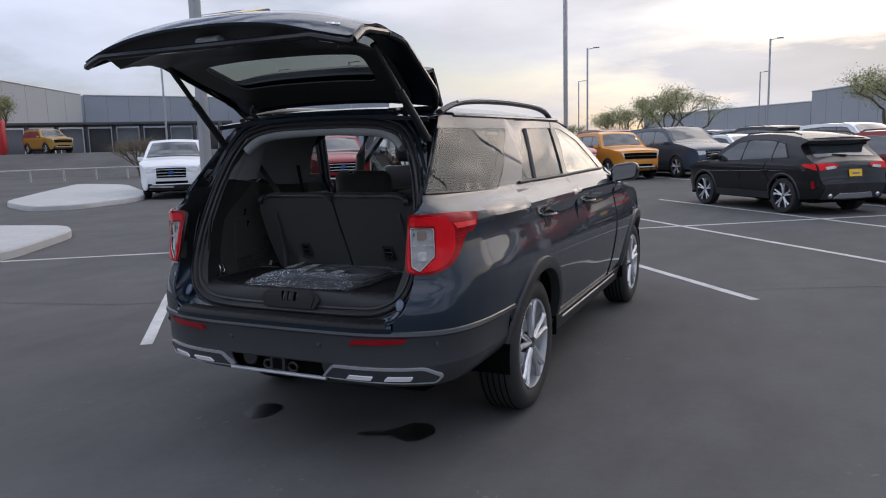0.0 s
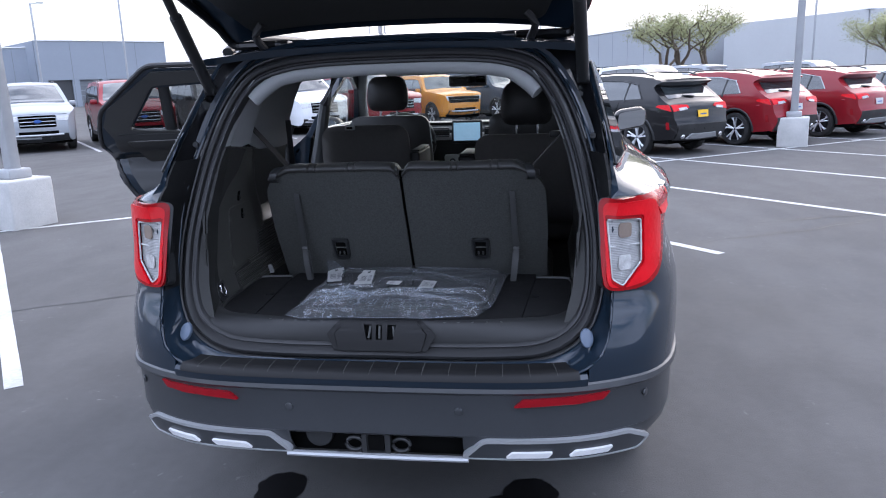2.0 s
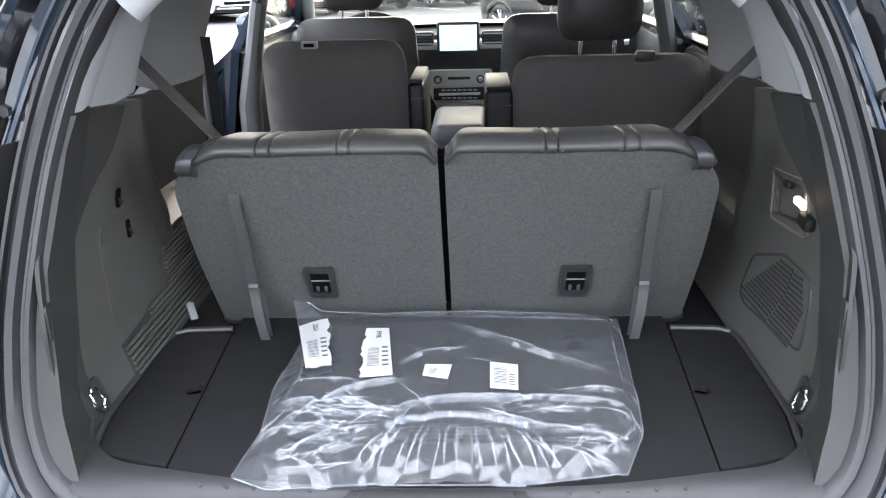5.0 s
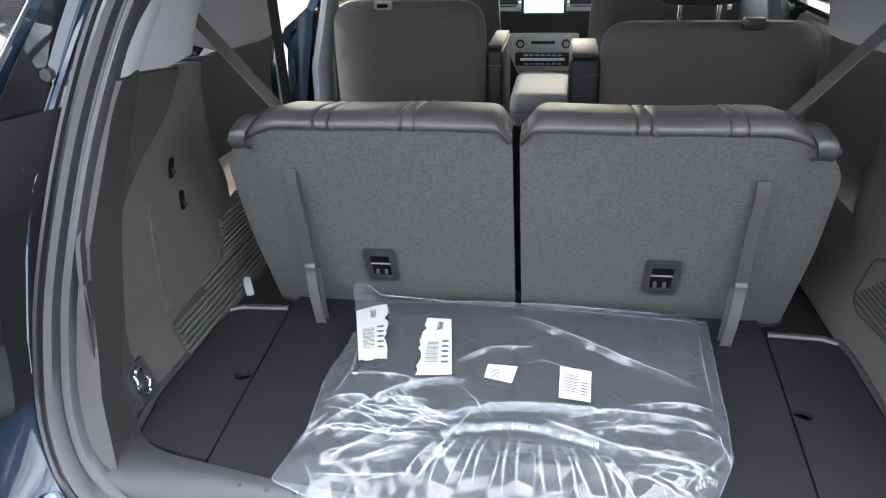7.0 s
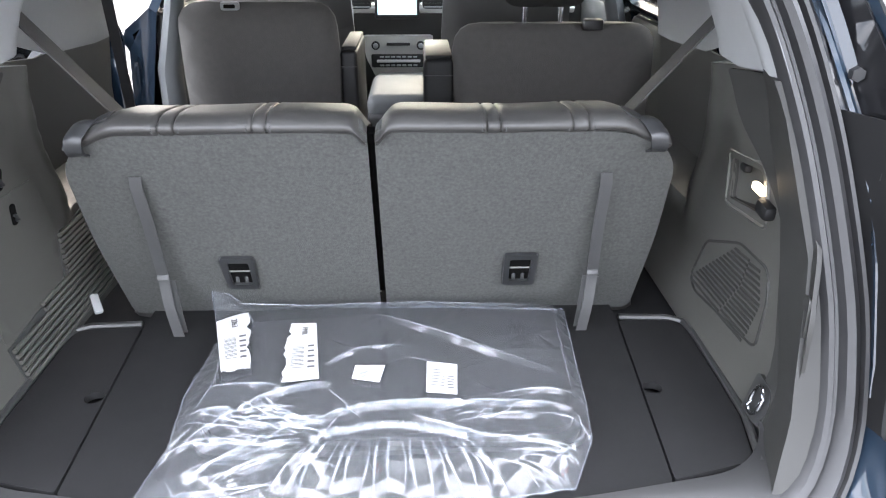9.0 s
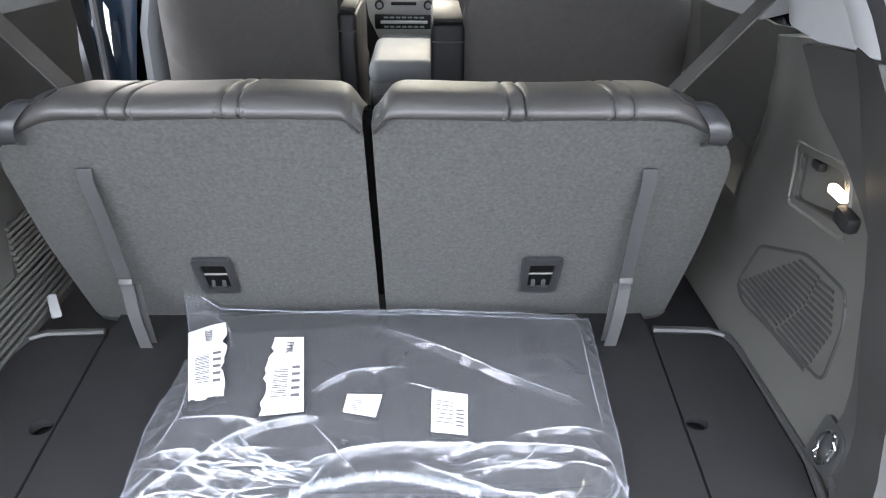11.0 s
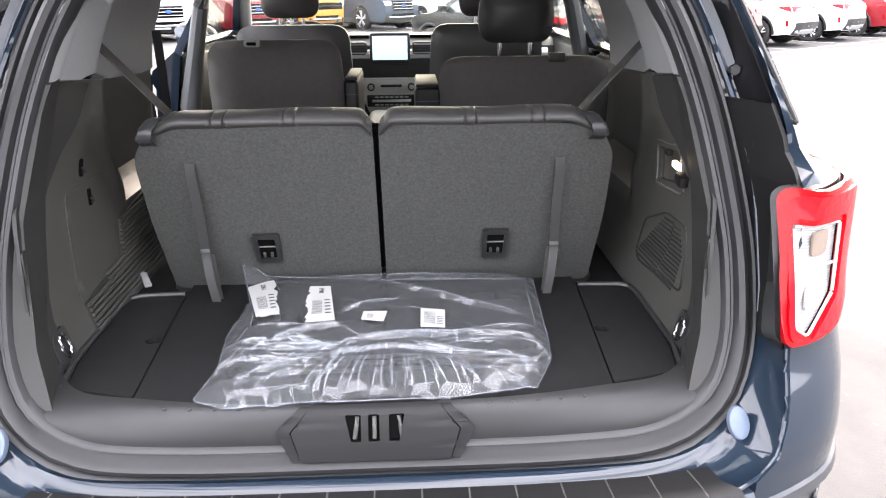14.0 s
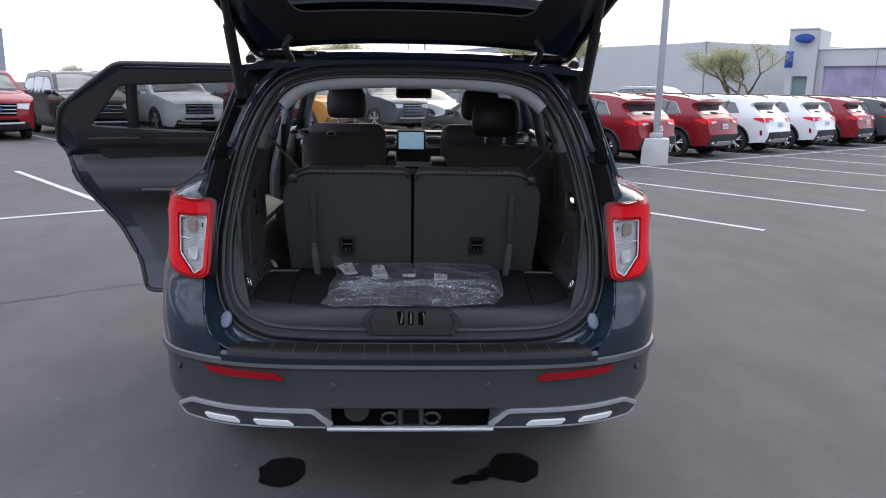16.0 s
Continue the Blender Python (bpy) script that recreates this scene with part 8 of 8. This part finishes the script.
def hall(name, a, b, depth, height, material, label, openings=(), joints=8, parapet=0.4):
    """A flat-roofed hall whose front runs from a to b (seen left to right), with openings (from, to, sill, head, material)."""
    h = thing(name, label, "building")
    a, b = Vector(a), Vector(b)
    d = (b - a)
    L = d.xy.length
    ux, nrm = Vector((d.x, d.y, 0)).normalized(), Vector((d.y, -d.x, 0)).normalized()
    base_z = min(a.z, b.z) - 0.3
    holes = [[(o[0], o[2]), (o[1], o[2]), (o[1], o[3]), (o[0], o[3])] for o in openings]
    f = lambda u, v: Vector((a.x, a.y, base_z)) + ux * u + Vector((0, 0, v))
    part("wall", sheet([(0, 0), (L, 0), (L, height), (0, height)], holes, 6.0, lambda u, v: f(u, v), 0.3), material, h, flat=True)
    back = [f(0, 0), f(L, 0), f(L, 0) - nrm * depth, f(0, 0) - nrm * depth]
    part("side_wall", grid([[back[1], back[2], back[3], back[0]], [p + Vector((0, 0, height)) for p in (back[1], back[2], back[3], back[0])]]), material, h, flat=True)
    part("roof", grid([[p + Vector((0, 0, height - parapet)) for p in (back[0], back[1])], [p + Vector((0, 0, height - parapet)) for p in (back[3], back[2])]]), "concrete", h, flat=True)
    part("coping", tube([f(0, height), f(L, height)], 0.10, seg=4), "bld_white", h)
    for i in range(1, joints):
        part("panel_joint", box((0.05, 0.02, height), f(L * i / joints, height / 2) + nrm * 0.0, turn=pose(0, 0, 0, 0, 0, math.degrees(math.atan2(ux.y, ux.x)))), "bld_door", h)
    for o in openings:
        pn = part("window" if o[4] == "bld_glass" else "door", sheet([(o[0], o[2]), (o[1], o[2]), (o[1], o[3]), (o[0], o[3])], [], 6.0, lambda u, v: f(u, v) - nrm * 0.25, 0.05), o[4], h, flat=True)
        if o[4] == "bld_glass":
            n = max(1, int((o[1] - o[0]) / 1.6))
            for i in range(n + 1):
                u = o[0] + (o[1] - o[0]) * i / n
                part("mullion", box((0.09, 0.09, o[3] - o[2]), f(u, (o[2] + o[3]) / 2) - nrm * 0.2), "bld_white", pn)
        elif o[4] == "bld_door":
            for i in range(1, 5):
                part("slat", box((o[1] - o[0], 0.05, 0.05), f((o[0] + o[1]) / 2, o[2] + (o[3] - o[2]) * i / 5) - nrm * 0.2, turn=pose(0, 0, 0, 0, 0, math.degrees(math.atan2(ux.y, ux.x)))), "bld_grey", pn)
    return h


# left: long workshop halls with bay doors
hall("workshop_hall", at(-37.0, 95), at(-28.6, 100), 30, 7.8, "bld_blue", "blue-grey panel workshop hall with roller doors", [(1 + 3.4 * i, 3.6 + 3.4 * i, 0.3, 3.4, "bld_door" if i % 3 else "bld_dark") for i in range(4)], 4)
hall("workshop_hall", at(-39.6, 99), at(-37.1, 98), 30, 7.2, "bld_blue", "low blue-grey link between two workshop halls", [], 2)
hall("workshop_hall", at(-51.0, 98), at(-39.7, 104), 30, 8.9, "bld_blue", "blue-grey tall panel workshop hall")
hall("workshop_hall", at(-64.0, 62), at(-51.2, 97), 30, 8.9, "bld_grey", "pale grey tall panel workshop hall")
# the street beyond the rail lies higher: a bank with a level top
bank = link_mesh("bank", grid([[at(b, d, z) for d, z in ((50.0, -0.05), (54.0, 0.7), (58.0, 1.6), (90.0, 1.6), (120.0, 1.5))] for b in range(-100, -37, 3)] + [[at(-36, d, -0.1) for d in (50.0, 54.0, 58.0, 90.0, 120.0)]]), "asphalt")
tagged(bank, "raised grey paved bank before the workshop halls", "pavement", kind="structure")
# open black carport in front of it
cp = thing("carport", "black flat-roofed carport with screen panels", "carport")
for i in range(9):
    p = at(-57 + i * 1.9, 66)
    part("post", box((0.25, 0.25, 2.4), p + Vector((0, 0, 2.75)), 0.02), "bld_dark", cp)
    if i < 8:
        q = at(-57 + (i + 0.5) * 1.9, 66.5)
        part("screen", box((1.7, 0.1, 2.0), q + Vector((0, 0, 2.6)), 0.02, pose(0, 0, 0, 0, 0, 50)), "bld_dark" if i % 2 else "bld_door", cp)
part("canopy", box((20.0, 5.0, 0.25), at(-49.5, 68) + Vector((0, 0, 4.0)), 0.05, pose(0, 0, 0, 0, 0, 49.5)), "bld_dark", cp)
ct = thing("shipping_container", "red steel shipping container beside the carport", "container", m=Matrix.Translation(at(-58.0, 62, 1.6)) @ pose(0, 0, 0, 0, 0, 50))
part("shell", box((3.2, 2.4, 2.6), (0, 0, 1.3), 0.04), "container", ct)
for i in range(14):
    part("rib", box((0.10, 0.06, 2.4), (-1.5 + i * 0.23, -1.22, 1.3), 0.02), "container", ct)
# right: long grey hall running away, then the white showroom with its tower
hall("warehouse", at(-9.0, 138), at(2.8, 100), 30, 5.7, "bld_grey", "long grey panel warehouse", [], 10)
hall("warehouse", at(2.9, 96), at(8.5, 80), 34, 6.7, "bld_grey", "tall grey panel warehouse with a low window band", [(3, 11, 1.2, 2.8, "bld_glass")], 5)
hall("showroom", at(9.5, 107), at(22.0, 70), 20, 6.4, "bld_white", "white flat-roofed car showroom with dark glazing", [(3, 9, 2.4, 3.9, "bld_door"), (11.5, 16.5, 2.4, 4.6, "bld_dark"), (18.5, 21.0, 3.0, 4.8, "bld_glass"), (23.0, 27.5, 3.0, 4.9, "bld_dark"), (30.0, 37.0, 0.4, 5.4, "bld_glass")], 6)
hall("showroom", at(22.1, 70), at(27.6, 81), 16, 6.4, "bld_white", "white showroom front with a purple display window", [(1.0, 6.0, 0.4, 4.4, "poster"), (7.5, 12.0, 0.4, 4.4, "bld_glass")], 3)
hall("showroom_tower", at(27.6, 66), at(29.5, 65.5), 4, 7.1, "bld_white", "white square sign tower of a showroom", [(0.5, 1.7, 0.4, 3.4, "bld_glass")], 1)
hall("showroom_wing", at(29.6, 66), at(37.0, 63), 20, 5.5, "bld_white", "white showroom wing with a dark display window", [(0.5, 7.2, 0.6, 4.2, "poster")], 2)
sg = thing("sign_mark", "blue oval sign plate on a white tower", "sign", m=Matrix.Translation(at(28.6, 65.3, 6.05)) @ pose(0, 0, 0, 0, 0, -28.8))
part("oval", cyl(0.36, 0.15, (0, 0, 0), AX["y"] @ Matrix.Diagonal((2.0, 1, 1, 1)), 32, bevel=0.03), "sign_blue", sg)
bn = thing("banner", "blue flag banner on a showroom wall", "banner", m=Matrix.Translation(at(27.75, 65.2, 4.4)) @ pose(0, 0, 0, 0, 0, -28))
part("cloth", box((0.6, 0.08, 1.3), (0, 0, 0), 0.02), "sign_blue", bn)


def make_tree(name, where, height, spread, seed, label, leaf="leaf", stems=3, leaves=6500):
    """A desert tree: leaning stems that fork, and a loose crown of small leaf sprays with gaps."""
    rng = random.Random(seed)
    t = thing(name, label, "tree", m=Matrix.Translation(where - Vector((0, 0, 0.05))))
    wood = bmesh.new()
    tips = []

    def grow(p, d, length, r, depth):
        pts = [p]
        q = p.copy()
        for i in range(3):
            d = (d + Vector((rng.uniform(-.22, .22), rng.uniform(-.22, .22), rng.uniform(-.05, .12)))).normalized()
            q = q + d * length / 3
            pts.append(q.copy())
        tube(pts, [r, r * 0.85, r * 0.72, r * 0.6], seg=6, bm=wood)
        if depth >= 2:
            tips.extend(pts[1:])
        if depth < 4:
            for _ in range(rng.choice((2, 3))):
                side = Vector((rng.uniform(-1, 1), rng.uniform(-1, 1), rng.uniform(0.0, 0.6))).normalized()
                grow(q, (d * 0.7 + side * 0.75).normalized(), length * rng.uniform(0.62, 0.8), r * 0.58, depth + 1)
    for i in range(stems):
        a = 2 * math.pi * i / stems + rng.uniform(-.5, .5)
        grow(Vector((0.12 * math.cos(a), 0.12 * math.sin(a), 0)), Vector((0.5 * math.cos(a), 0.5 * math.sin(a), 1)).normalized(), height * 0.30, height * 0.022, 0)
    zmax = max(p.z for p in tips)
    rmax = sorted(p.xy.length for p in tips)[int(len(tips) * 0.9)]
    kz, kr = height * 0.93 / zmax, spread / rmax
    for v in wood.verts:
        f = min(1.0, v.co.z / (0.3 * zmax))
        v.co = Vector((v.co.x * (1 + (kr - 1) * f), v.co.y * (1 + (kr - 1) * f), v.co.z * kz))
    tips = [Vector((p.x * kr, p.y * kr, p.z * kz)) for p in tips]
    part("trunk", wood, "bark", t)
    crown = bmesh.new()
    for _ in range(leaves):
        p = rng.choice(tips) + Vector((rng.gauss(0, 1), rng.gauss(0, 1), rng.gauss(0, 0.7))) * (0.045 * height)
        d = Vector((rng.uniform(-1, 1), rng.uniform(-1, 1), rng.uniform(-0.5, 0.8))).normalized()
        w = d.orthogonal().normalized()
        n = rng.uniform(0.05, 0.10) * height / 6
        a, b = d * n, w * n * 0.32
        crown.faces.new([crown.verts.new(p + k) for k in (-a, b, a, -b)])
    part("crown", crown, leaf, t, "fine pale green foliage", flat=True)
    return t


make_tree("desert_tree", at(-9.3, 52), 4.7, 2.4, 3, "pale green desert tree with several thin trunks", leaves=10000)
make_tree("desert_tree", at(-5.7, 55), 5.6, 2.7, 5, "pale green desert tree with several thin trunks", leaves=10000)
make_tree("desert_tree", at(10.4, 47), 5.7, 3.5, 8, "pale green desert tree with a wide crown", leaves=14500)
make_tree("desert_tree", at(24.5, 52), 5.3, 3.0, 11, "pale green desert tree with a wide crown", leaves=14500)
make_tree("desert_tree", at(-57.2, 74, 1.6), 5.8, 3.4, 14, "pale green bushy desert tree beside a carport", leaves=11000)
make_tree("desert_tree", at(-14.5, 80), 4.0, 2.6, 21, "small pale green desert tree", leaves=5000)
make_tree("desert_tree", at(-24.6, 85), 3.8, 2.4, 23, "small pale green desert tree", leaves=5000)
make_tree("dry_shrub", at(-47.9, 46), 2.7, 1.6, 17, "dense dry brown shrub on a kerb island", "leaf_dry", 8, 9000)
# far lamp posts
for b_, d_, h_ in ((-12.4, 60, 9.5), (0.8, 62, 10.0), (-13.6, 95, 10), (-0.5, 95, 10), (-37, 70, 9), (-31.5, 64, 9), (19.0, 58, 9.5), (-45.8, 58, 9)):
    m_ = Matrix.Translation(at(b_, d_)) @ pose(0, 0, 0, 0, 0, -b_)
    copy_thing(LP, m_)
# low rail along the street at the far edge of the lot
rl = thing("guard_rail", "low white pipe rail along the lot edge", "railing")
pts = [at(-60 + i * 2.2, 44) for i in range(9)]
for p in pts:
    part("post", box((0.08, 0.08, 0.75), p + Vector((0, 0, 0.33))), "curb", rl)
part("rail", tube([p + Vector((0, 0, 0.68)) for p in pts], 0.05, seg=6), "curb", rl)
parked_car("boxy", "gold_paint", "gold boxy car parked nose out before a carport", Matrix.Translation(at(-53.9, 60, 1.6)) @ pose(0, 0, 0, 0, 0, -100))
